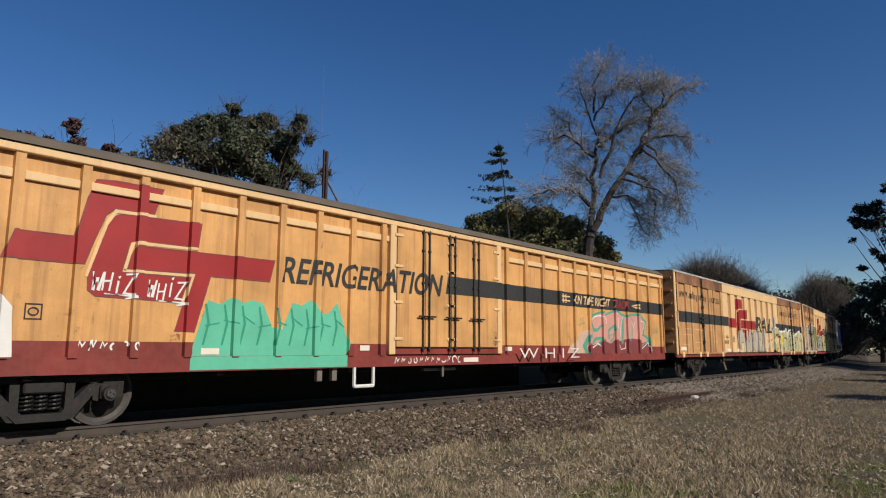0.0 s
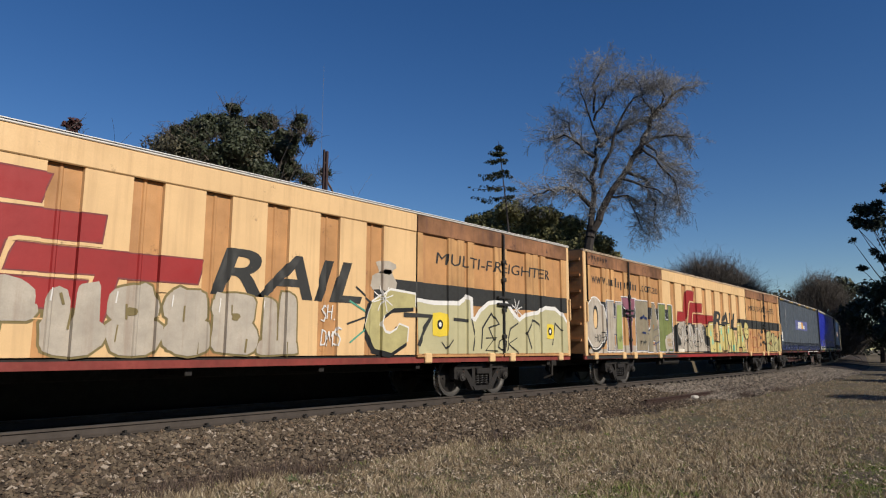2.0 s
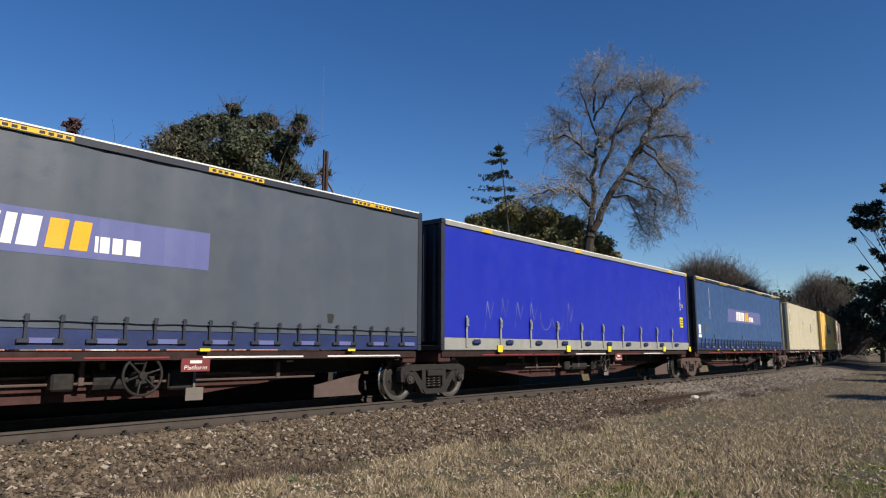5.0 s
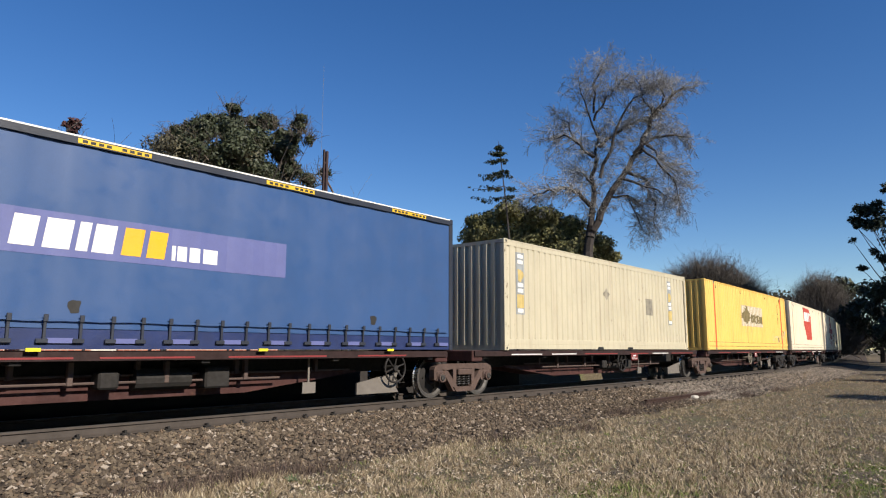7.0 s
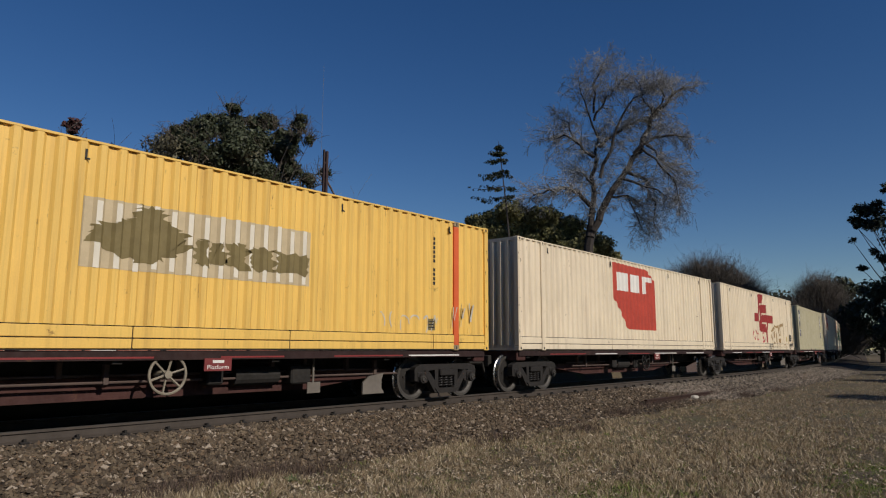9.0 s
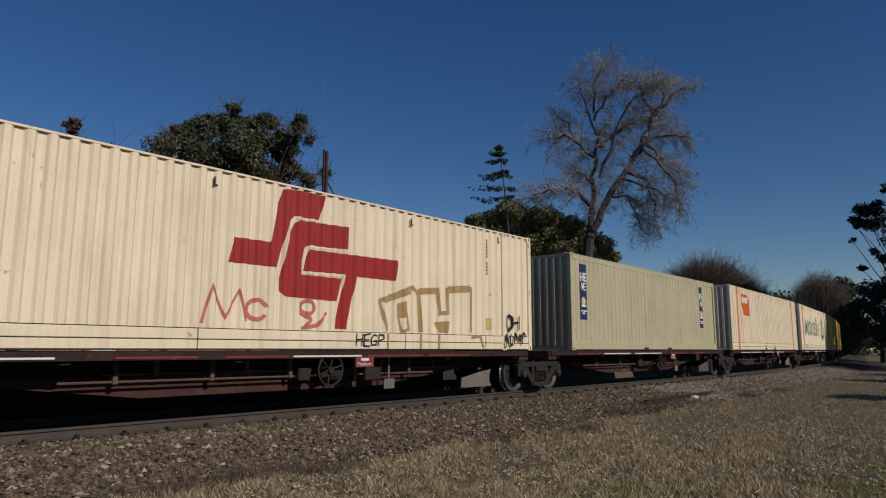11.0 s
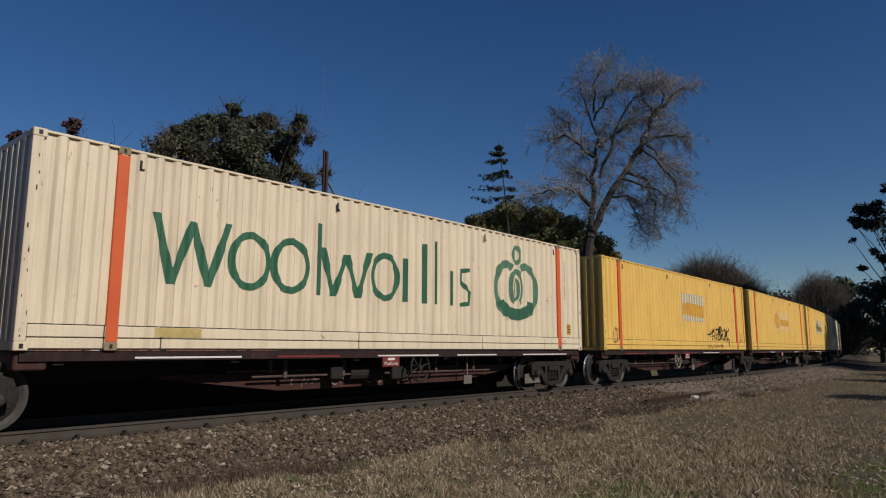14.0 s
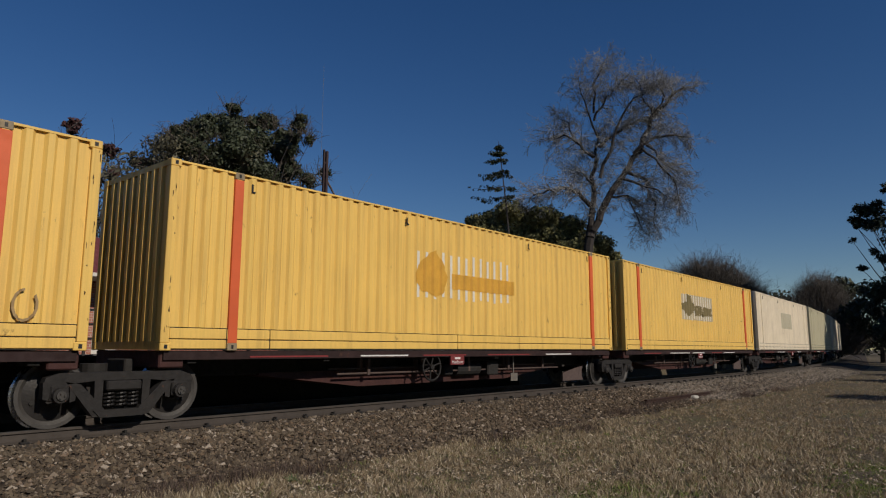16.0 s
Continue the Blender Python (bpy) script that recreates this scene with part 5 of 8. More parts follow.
    for pts_, w_ in (([(18.9, 1.99), (19.05, 2.08), (19.41, 2.12), (19.56, 2.09)], 0.035), ([(18.86, 1.39), (18.89, 1.13), (19.2, 1.27), (19.41, 1.2)], 0.03), ([(19.65, 2.13), (19.79, 2.02), (19.8, 1.88)], 0.03), ([(20.44, 2.24), (20.62, 2.09), (20.62, 1.79), (20.54, 1.68)], 0.03), ([(20.95, 2.13), (20.8, 1.83), (20.72, 1.5)], 0.03), ([(20.67, 1.22), (20.77, 1.09), (21.07, 1.13), (21.1, 1.32)], 0.025), ([(21.34, 2.12), (21.32, 1.46), (21.44, 1.23)], 0.025), ([(21.59, 2.02), (21.72, 1.79), (21.86, 2.03)], 0.025), ([(22.24, 2.07), (22.61, 1.98), (22.36, 1.6)], 0.03), ([(22.26, 1.08), (22.84, 1.33), (22.99, 1.03)], 0.025)):
        paint("graffiti_line", stroke(at(pts_), w_), side, GRAFF_WHITE, van, 0.011)
    paint("graffiti_line", stroke(at([(18.05, 1.8), (18.25, 1.86), (18.16, 1.97), (18.34, 2.03), (18.32, 1.84), (18.45, 1.87), (18.1, 1.78)]), 0.02), side, MINT_DULL, van, 0.009, "thin green tag")
    paint("graffiti_line", stroke(at([(23.17, 1.85), (23.26, 1.63), (23.35, 1.86), (23.39, 1.64), (23.52, 1.9), (23.61, 1.64), (23.66, 1.94)]), 0.018), side, MINT_DULL, van, 0.009, "thin green tag")
    paint("graffiti_line", scribble(4.3 - h, 5.2 - h, 1.05, 1.2, rng, 0.03, 6), side, GRAFF_WHITE, van, 0.006)
    paint("graffiti_line", scribble(10.4 - h, 12.6 - h, 0.8, 0.94, rng, 0.025, 12), skirt_side, GRAFF_WHITE, van, 0.006)
    for x, z, w in ((6.15, 1.0, 0.32), (9.5, 1.06, 0.25), (14.35, 1.05, 0.3), (12.65, 0.8, 0.55)):
        paint("label_plate", [rect(x - h, x + w - h, z, z + 0.1)], side if z > 0.96 else skirt_side, PATCH_WHITE, van, 0.012)
    paint("stencil_square", ring(3.75 - h, 1.57, 0.15, 0.15, 0.025, 45, 405, 4) + ring(3.75 - h, 1.57, 0.07, 0.06, 0.02, n=10), side, SHADOW_GREY, van, 0.008)
    movers.append((van, (s0 + s1) / 2, h - 3.7))
    return van


def van_freighter(s0, s1, second):
    L = s1 - s0
    h, wd = L / 2, 1.28
    van = thing("freight_van", "orange sliding-door freight van with graffiti and rusty top band", "rail van", "wagons of the train")
    z0, zf, zt = 0.97, 3.60, 3.99

    def dp(a, b):
        """Relief of one big door between a and b."""
        w = b - a
        k = [(0.0, 0.05), (0.055, 0.05), (0.06, 0.0), (0.33, 0.0), (0.335, 0.05), (0.40, 0.05), (0.41, 0.02), (0.44, 0.02), (0.45, 0.05),
             (0.52, 0.05), (0.525, 0.0), (0.56, 0.0), (0.565, 0.05), (0.64, 0.05), (0.645, 0.0), (0.90, 0.0), (0.905, 0.05), (1.0, 0.05)]
        return [(a + q * w - h, d) for q, d in k]
    doors = ((0.30, 3.06), (3.12, 6.05), (16.50, 19.60), (19.66, L - 0.12))
    pts = [(-h, 0.02)] + dp(*doors[0]) + dp(*doors[1]) + [(6.06 - h, 0.035)]
    for i in range(8):
        a = 6.86 + i * 1.165 - h
        pts += [(a, 0.035), (a + 0.012, -0.03), (a + 0.16, -0.03), (a + 0.18, -0.01), (a + 0.21, -0.01), (a + 0.23, -0.03), (a + 0.47, -0.03), (a + 0.482, 0.035)]
    pts += [(16.47 - h, 0.035)] + dp(*doors[2]) + dp(*doors[3]) + [(h, 0.02)]
    pts = [p for i, p in enumerate(pts) if i == 0 or p[0] > pts[i - 1][0]]
    side = Side(pts, -wd + 0.05)
    for name, a, b, zz, m, lb in (("door", *doors[0], zf, DOOR_ORANGE, "weathered orange sliding door"), ("door", *doors[1], zf, DOOR_ORANGE, "weathered orange sliding door"),
                                  ("side_wall", 6.06, 16.47, zf, PALE_ORANGE, "bleached orange ribbed side"), ("door", *doors[2], zf, DOOR_ORANGE, "weathered orange sliding door"), ("door", *doors[3], zf, DOOR_ORANGE, "weathered orange sliding door")):
        bm = bmesh.new()
        side.wall(bm, z0, zz, 0, a - h - 1e-4, b - h + 1e-4)
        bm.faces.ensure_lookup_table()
        # Recess floors take the ochre, darker than the proud faces
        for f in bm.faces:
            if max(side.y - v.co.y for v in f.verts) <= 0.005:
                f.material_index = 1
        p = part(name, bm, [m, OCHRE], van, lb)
        bm = bmesh.new()
        fm = SOOT if name == "door" else PALE_ORANGE
        soft_box(bm, a - h, b - h, -wd - 0.012, -wd + 0.05, zf, zt, 0.015)
        part("top_band", bm, fm, p, "rust-stained top band" if name == "door" else "")
        if name == "door":
            part("door_back", boxes((a - h, b - h, -wd + 0.075, -wd + 0.10, z0, zf)), BLACK, p)
            for x in (a + 0.35, b - 0.45):
                bm = bmesh.new()
                soft_box(bm, x - h - 0.11, x - h + 0.11, -wd - 0.05, -wd + 0.05, z0 - 0.18, z0 + 0.03, 0.02)
                part("roller_bracket", bm, PALE_ORANGE, p)
            part("bottom_track", boxes((a - h, b - h, -wd - 0.03, -wd + 0.05, z0 - 0.05, z0 - 0.003)), OCHRE, p)
    for xg in (3.09, 19.63):
        bm = bmesh.new()
        x = xg - h
        cyl(bm, (x, -wd - 0.05, 1.0), (x, -wd - 0.05, 3.95), 0.028, n=6)
        for z in (1.35, 2.0, 2.75, 3.2):
            soft_box(bm, x - 0.07, x + 0.07, -wd - 0.085, -wd - 0.02, z, z + 0.1, 0.01)
        soft_box(bm, x - 0.28, x + 0.28, -wd - 0.09, -wd - 0.03, 2.15, 2.22, 0.01)
        soft_box(bm, x - 0.28, x + 0.28, -wd - 0.09, -wd - 0.03, 2.32, 2.38, 0.01)
        part("door_lock", bm, SHADOW_GREY, van, "dark door locking bar")
    for xe in (0.13, L - 0.06):
        bm = bmesh.new()
        soft_box(bm, xe - 0.1 - h, xe + 0.05 - h, -wd - 0.01, -wd + 0.08, 0.9, zt, 0.012)
        cyl(bm, (xe - h, -wd - 0.05, 1.9), (xe - h, -wd - 0.05, 2.5), 0.025, n=6)
        part("corner_post", bm, PALE_ORANGE, van)
    part("wall_gap", boxes((16.46 - h, 16.51 - h, -wd + 0.055, -wd + 0.07, z0, zf), (6.04 - h, 6.07 - h, -wd + 0.055, -wd + 0.07, z0, zf)), BLACK, van)
    part("sole_bar", boxes((-h, h, -wd + 0.02, -wd + 0.08, 0.80, z0 - 0.052)), SKIRT, van, "dull red sole bar")
    bm = bmesh.new()
    soft_box(bm, -h, h, -wd - 0.03, -wd + 0.06, zt + 0.002, zt + 0.062, 0.01)
    part("roof_edge", bm, WHITE_ROOF if second else SIGN_WHITE, van, "pale roof edge strip")
    van_shell(van, h, wd, 4.09, 4.03, ROOF, z0)
    van_underframe(van, h, 0.95, 2.75 - h, L - 3.85 - h, wd)
    bm = bmesh.new()
    cyl(bm, (6.4 - h, -0.95, 0.66), (8.0 - h, -0.95, 0.66), 0.12, n=12)
    soft_box(bm, 6.1 - h, 6.25 - h, -1.05, -0.9, 0.55, 0.85, 0.01)
    part("air_tank", bm, STEEL, van)
    # livery
    paint("dark_band", [rect(0.2 - h, 6.95 - h, 2.13, 2.54, 0.25), rect(15.3 - h, L - 0.1 - h, 2.1, 2.52, 0.0)], side, DARK_SIGN, van, 0.004, "dark charcoal band along the side")
    paint("lettering", None, side, DARK_SIGN, van, 0.006, "small dark lettering", words("www.", 0.62 - h, 1.58 - h, 3.08, 3.30))
    paint("lettering", None, side, DARK_SIGN, van, 0.006, "small dark lettering", words(".com.au", 4.1 - h, 5.7 - h, 3.05, 3.27))
    paint("brand_web_line", [rect(1.66 + i * 0.19 - h, 1.75 + i * 0.19 - h, 3.07 - 0.002 * i - (0.07 if i == 5 else 0), 3.27 + (0.09 if i in (2, 3, 9) else 0) - 0.002 * i) for i in range(12)], side, DARK_SIGN, van, 0.006, "row of plain dark lettering blocks")
    if second:
        emblem(van, side, 7.38 - h, 1.24, 4.38, 2.17, rim=DARK_PINK)
    else:
        emblem(van, side, 7.02 - h, 1.13, 4.54, 2.31, rim=DARK_PINK)
    paint("lettering", None, side, DARK_SIGN, van, 0.006, "dark slanted capital lettering", words("RAIL", 11.7 - h, 15.15 - h, 1.96, 2.74, 0.35, 0.02))
    paint("lettering", None, side, DARK_SIGN, van, 0.006, "dark capital lettering", words("MULTI-FREIGHTER", 17.15 - h, 21.95 - h, 2.98, 3.24, 0.15, 0.0))
    rng = random.Random(7 if second else 3)
    if not second:
        throw_up(8.4 - h, 13.4 - h, 0.99, 2.0, 6, GREY_FILL, PATCH, side, van, 5, "silver bubble graffiti")
        def at(pts):
            return [(x - h, z) for x, z in pts]
        hook = [(16.45, 2.10), (15.75, 2.10), (15.38, 1.88), (15.27, 1.55), (15.45, 1.26), (15.72, 1.20), (16.05, 1.36), (16.10, 1.56)]
        paint("graffiti_outline", stroke(at([(x - 0.05, z - 0.05) for x, z in hook]), 0.46), side, TAG_BLACK, van, 0.0060)
        paint("graffiti_outline", stroke(at([(x + 0.02, z + 0.03) for x, z in hook]), 0.40), side, GRAFF_WHITE, van, 0.0085)
        paint("graffiti_fill", stroke(at(hook), 0.36), side, KHAKI_LEMON, van, 0.0110, "khaki hook-shaped graffiti letter")
        body = [(16.49, 2.13), (17.1, 2.10), (17.9, 2.13), (18.2, 2.30), (18.36, 2.25), (18.38, 1.80), (18.55, 1.78), (18.75, 2.0), (19.1, 2.2), (19.57, 2.26), (19.9, 2.2), (20.2, 1.95),
                (20.41, 1.84), (20.7, 1.98), (21.18, 2.05), (21.6, 2.2), (22.17, 2.2), (22.5, 2.05), (22.71, 1.84), (22.79, 0.99), (16.56, 0.99)]
        paint("graffiti_outline", stroke(at(body[:-2]), 0.10), side, GRAFF_WHITE, van, 0.0130)
        paint("graffiti_fill", [at(body)], side, KHAKI, van, 0.0100, "pale khaki bubble graffiti across the doors")
        for pts_, w_ in (([(16.1, 1.80), (17.0, 1.80), (16.75, 1.5), (16.55, 1.16)], 0.13), ([(17.7, 1.76), (18.25, 1.74)], 0.10), ([(18.36, 1.8), (18.5, 1.4), (18.42, 1.05)], 0.05),
                         ([(18.8, 1.1), (18.85, 1.6), (19.2, 1.95), (19.45, 1.7), (19.1, 1.6), (19.3, 1.3)], 0.05), ([(19.8, 1.05), (20.0, 1.6), (20.35, 1.75)], 0.05),
                         ([(20.9, 1.1), (20.7, 1.5), (21.0, 1.85), (21.35, 1.7), (21.3, 1.3)], 0.05), ([(22.0, 1.2), (22.15, 1.8), (22.5, 1.6)], 0.05), ([(17.35, 1.25), (17.5, 1.1), (17.7, 1.3)], 0.04)):
            paint("graffiti_line", stroke(at(pts_), w_), side, DARK_SIGN, van, 0.0155)
        for cx, cz, r_ in ((17.29, 1.63, 0.34), (21.88, 1.57, 0.26)):
            petals = []
            for i in range(8):
                a_ = i * 0.785
                petals.append((cx + (r_ if i % 2 else r_ * 0.75) * math.cos(a_), cz + (r_ if i % 2 else r_ * 0.8) * math.sin(a_)))
            paint("graffiti_spot", [at(petals)], side, FLOWER_YELLOW, van, 0.0175, "yellow sprayed flower")
            paint("graffiti_spot", [blob(cx - h, cz, 0.10, 0.11, rng, 14, 0.02, 1.0)], side, TAG_BLACK, van, 0.0195)
            paint("graffiti_spot", [blob(cx - h, cz, 0.05, 0.055, rng, 12, 0.02, 1.0)], side, GRAFF_WHITE, van, 0.0215)
        for cx, cz in ((15.53, 2.10), (20.28, 2.09)):
            for i in range(4):
                a_ = 0.3 + i * 0.785
                u_, v_ = 0.26 * math.cos(a_), 0.28 * math.sin(a_)
                paint("graffiti_line", stroke(at([(cx - u_, cz - v_), (cx + u_, cz + v_)]), 0.03), side, GRAFF_WHITE, van, 0.0185)
        paint("graffiti_fill", [blob(15.55 - h, 2.45, 0.34, 0.22, rng, 16, 0.15, 0.9), blob(15.6 - h, 2.75, 0.24, 0.14, rng, 14, 0.15, 0.9)], side, GREY_FILL, van, 0.0065, "smeared pale grey patch")
        for k_, pts_ in enumerate(([(14.55, 1.56), (15.13, 1.74)], [(14.6, 2.01), (15.07, 1.8)], [(14.63, 1.21), (15.06, 1.49)], [(14.76, 2.29), (15.24, 1.99)])):
            paint("graffiti_line", stroke(at(pts_), 0.05), side, MINT_DULL if k_ in (1, 2) else DARK_SIGN, van, 0.0105)
        paint("graffiti_line", tag("SH.", 13.95 - h, 14.35 - h, 1.62, 1.88, 0.03, rng) + tag("DMS", 13.95 - h, 14.4 - h, 1.15, 1.45, 0.03, rng), side, GRAFF_WHITE, van, 0.02, "white sprayed tag")
        paint("graffiti_line", tag("ZOK", 18.9 - h, 20.3 - h, 1.05, 1.35, 0.035, rng), side, TAG_BLACK, van, 0.0205)
        paint("stencil", [rect(6.28 + 0.11 * k - h, 6.35 + 0.11 * k - h, 1.58, 1.70) for k in range(4)] + [rect(6.15 + 0.12 * k - h, 6.22 + 0.12 * k - h, 1.34, 1.50) for k in range(5)], side, PATCH, van, 0.006, "row of plain stencilled bars")
        paint("round_stencil", ring(7.55 - h, 1.55, 0.17, 0.17, 0.03, 45, 405, 4) + ring(7.55 - h, 1.55, 0.09, 0.09, 0.03), side, DARK_SIGN, van, 0.006)
        for x, z, w in ((0.6, 1.06, 0.6), (6.4, 1.0, 0.8), (8.0, 1.0, 0.7)):
            paint("label_plate", [rect(x - h, x + w - h, z, z + 0.13)], side, PATCH_WHITE, van, 0.008)
        paint("scrape_mark", [rect(x - h, x + rng.uniform(0.2, 0.9) - h, z, z + 0.02, 0.0) for x, z in [(rng.uniform(0.5, 11), rng.uniform(1.1, 2.0)) for _ in range(26)]], side, PALE_ORANGE, van, 0.0045, "pale horizontal scrape marks")
    else:
        paint("graffiti_fill", [rect(1.45 - h, 7.05 - h, 0.98, 1.22), rect(0.25 - h, 1.5 - h, 0.98, 1.1)], side, GREY_FILL, van, 0.0035, "smeared grey-white base of the sprayed letters")
        paint("graffiti_outline", [blob(0.77 - h, 1.82, 0.76, 0.82, rng, 40, 0.0, 1.0)], side, DARK_SIGN, van, 0.0085)
        paint("graffiti_outline", ring(0.75 - h, 1.88, 0.70, 0.80, 0.035, n=40), side, GRAFF_WHITE, van, 0.0125)
        paint("graffiti_fill", [blob(0.74 - h, 1.90, 0.68, 0.76, rng, 40, 0.0, 1.0)], side, GREY_FILL, van, 0.0105, "large round grey-white graffiti letter")
        paint("graffiti_outline", [blob(0.80 - h, 2.05, 0.16, 0.36, rng, 24, 0.0, 1.0)], side, DARK_SIGN, van, 0.0135)
        paint("graffiti_spot", [blob(0.77 - h, 2.0, 0.12, 0.29, rng, 24, 0.0, 1.0)], side, PALE_ORANGE, van, 0.016)
        for i, (tx, a, b, z1_, zt2, m) in enumerate((("H", 1.53, 2.64, 1.06, 2.58, GREY_FILL), ("Y", 2.66, 3.76, 1.06, 2.76, PLUM), ("E", 3.72, 4.64, 1.06, 2.72, TAUPE), ("A", 4.55, 5.86, 1.02, 2.70, TAUPE), ("H", 5.70, 7.02, 1.03, 2.70, OLIVE_SPRAY))):
            paint("graffiti_outline", None, side, GRAFF_WHITE, van, 0.0065 + i * 0.003, "", words(tx, a - 0.045 - h, b + 0.045 - h, z1_ - 0.045, zt2 + 0.045, 0, 0.125))
            paint("graffiti_outline", None, side, NAVY, van, 0.0075 + i * 0.003, "", words(tx, a - 0.015 - h, b + 0.015 - h, z1_ - 0.015, zt2 + 0.015, 0, 0.118))
            paint("graffiti_fill", None, side, m, van, 0.0085 + i * 0.003, "large block graffiti letter", words(tx, a - h, b - h, z1_, zt2, 0, 0.10))
        paint("graffiti_fill", [[(x - h, z) for x, z in ((2.25, 1.1), (2.62, 1.1), (2.62, 2.5), (2.3, 2.5), (2.2, 1.7))]], side, LIME, van, 0.0235, "yellow-green sprayed half of a letter")
        paint("graffiti_fill", [[(x - h, z) for x, z in ((6.15, 1.1), (6.95, 1.1), (6.97, 1.75), (6.7, 1.7), (6.4, 1.62), (6.1, 1.45))]], side, GREY_FILL, van, 0.0235, "white smear over a green letter")
        paint("stencil", [rect(6.32 + 0.1 * k - h, 6.39 + 0.1 * k - h, z, z + 0.12) for k in range(4) for z in (1.2, 1.36)], side, TAG_BROWN, van, 0.025)
        paint("graffiti_line", scribble(2.3 - h, 2.62 - h, 1.3, 1.55, rng, 0.02, 4) + scribble(4.0 - h, 4.45 - h, 1.2, 1.4, rng, 0.02, 4) + scribble(6.75 - h, 6.98 - h, 1.15, 1.4, rng, 0.018, 3), side, TAG_BLACK, van, 0.026)
        paint("graffiti_line", stroke([(5.2 - h, 1.75), (5.55 - h, 1.83)], 0.02) + stroke([(5.15 - h, 1.5), (5.6 - h, 1.6)], 0.02) + stroke([(5.1 - h, 1.25), (5.65 - h, 1.37)], 0.05), side, NAVY, van, 0.026)
        paint("graffiti_fill", [[(x - h, z) for x, z in [(7.2, 1.01), (7.18, 1.92), (7.44, 2.07), (7.88, 2.14), (10.6, 2.08), (10.97, 1.85), (10.97, 0.97)]]], side, DARK_SIGN, van, 0.0072, "dark shadow behind sprayed letters")
        paint("graffiti_fill", [[(x - h, z) for x, z in [(7.36, 1.04), (7.44, 1.24), (7.77, 1.29), (7.65, 1.49), (7.44, 1.69), (7.44, 1.94), (7.65, 2.12), (8.35, 2.19), (8.47, 2.03), (8.85, 2.09), (9.05, 1.92), (9.09, 1.71), (9.4, 1.72), (9.47, 2.07), (9.9, 2.13), (10.28, 2.09), (10.36, 1.58), (10.52, 1.4), (10.93, 1.19), (10.89, 1.03), (8.85, 1.01)]]], side, GREY_FILL, van, 0.0112, "dirty grey-white bubble graffiti")
        for pts_ in ([(7.44, 1.89), (7.71, 1.84), (7.74, 1.6), (7.54, 1.29), (7.77, 1.21)], [(8.23, 1.99), (8.26, 1.51), (8.17, 1.19)], [(8.47, 2.01), (8.5, 1.68), (8.32, 1.51), (8.5, 1.41), (8.54, 1.63)], [(8.85, 2.0), (8.66, 1.52), (8.6, 1.2)], [(9.05, 1.76), (9.15, 1.43), (8.95, 1.37)], [(9.47, 1.98), (9.33, 1.26), (9.75, 1.18)], [(9.61, 2.02), (9.57, 1.73)], [(9.9, 2.1), (9.98, 1.62), (9.83, 1.47)], [(10.17, 2.05), (10.28, 1.82), (10.09, 1.45), (10.28, 1.18)], [(10.36, 1.39), (10.89, 1.15)], [(7.88, 2.05), (7.96, 1.95), (7.88, 1.97)], [(8.5, 1.36), (8.85, 1.09)], [(9.4, 2.01), (9.68, 1.91), (9.5, 1.67)]):
            paint("graffiti_line", stroke([(x - h, z) for x, z in pts_], 0.032), side, TAG_BLACK, van, 0.0135)
        r2 = random.Random(41)
        paint("graffiti_line", scribble(7.4 - h, 10.9 - h, 1.08, 1.55, r2, 0.035, 9) + scribble(7.5 - h, 10.4 - h, 1.5, 2.08, r2, 0.035, 8), side, TAG_BLACK, van, 0.0140)
        paint("graffiti_line", scribble(7.6 - h, 10.5 - h, 1.35, 2.05, r2, 0.03, 9), side, GRAFF_WHITE, van, 0.0155)
        paint("graffiti_line", tag("CHOP", 0.45 - h, 1.35 - h, 1.32, 1.58, 0.026, r2), side, TAG_BLACK, van, 0.0185)
        paint("label_plate", [rect(7.45 - h, 8.05 - h, 1.0, 1.12)], side, PATCH_WHITE, van, 0.016)
        paint("graffiti_line", stroke([(4.05 - h, 2.13), (4.25 - h, 2.22), (4.5 - h, 2.12)], 0.1) + stroke([(4.1 - h, 1.66), (4.42 - h, 1.64)], 0.09), side, NAVY, van, 0.0265)
        paint("lower_paint", [rect(0.15 - h, 7.3 - h, 0.81, 0.9)], Side([(-h, 0), (h, 0)], -wd + 0.02), DARK_SIGN, van, 0.006, "grimy dark lower edge")
        letters = [[(10.79, 1.97), (11.02, 2.2), (11.53, 2.23), (11.54, 1.77), (11.59, 1.26), (11.8, 1.42), (12.21, 1.38), (12.52, 1.42), (12.59, 0.98), (11.07, 0.98), (11.03, 1.58), (10.82, 1.66)],
                   [(12.28, 2.12), (12.75, 2.16), (12.8, 1.95), (13.0, 2.14), (13.2, 2.10), (13.42, 1.35), (13.3, 1.06), (12.95, 1.06), (12.76, 1.43), (12.62, 1.09), (12.32, 1.52), (12.38, 1.74)],
                   [(13.42, 2.2), (13.85, 2.24), (14.0, 1.98), (14.3, 2.04), (14.64, 1.39), (14.61, 0.98), (14.2, 0.98), (14.15, 1.5), (14.0, 1.55), (13.95, 0.98), (13.49, 0.98), (13.66, 1.21), (13.44, 1.56)],
                   [(14.99, 2.3), (15.57, 2.34), (16.18, 0.98), (15.67, 0.98), (15.55, 1.22), (15.2, 1.22), (15.15, 0.98), (14.67, 0.98), (14.9, 1.6)]]
        for k_, pts_ in enumerate(letters):
            pp = [(x - h, z) for x, z in pts_]
            paint("graffiti_outline", stroke(pp + pp[:1], 0.12), side, TAG_BLACK, van, 0.0140 + 0.0006 * k_)
            paint("graffiti_fill", [pp], side, LETTER_YELLOW, van, 0.0170 + 0.0006 * k_, "pale yellow block graffiti letter")
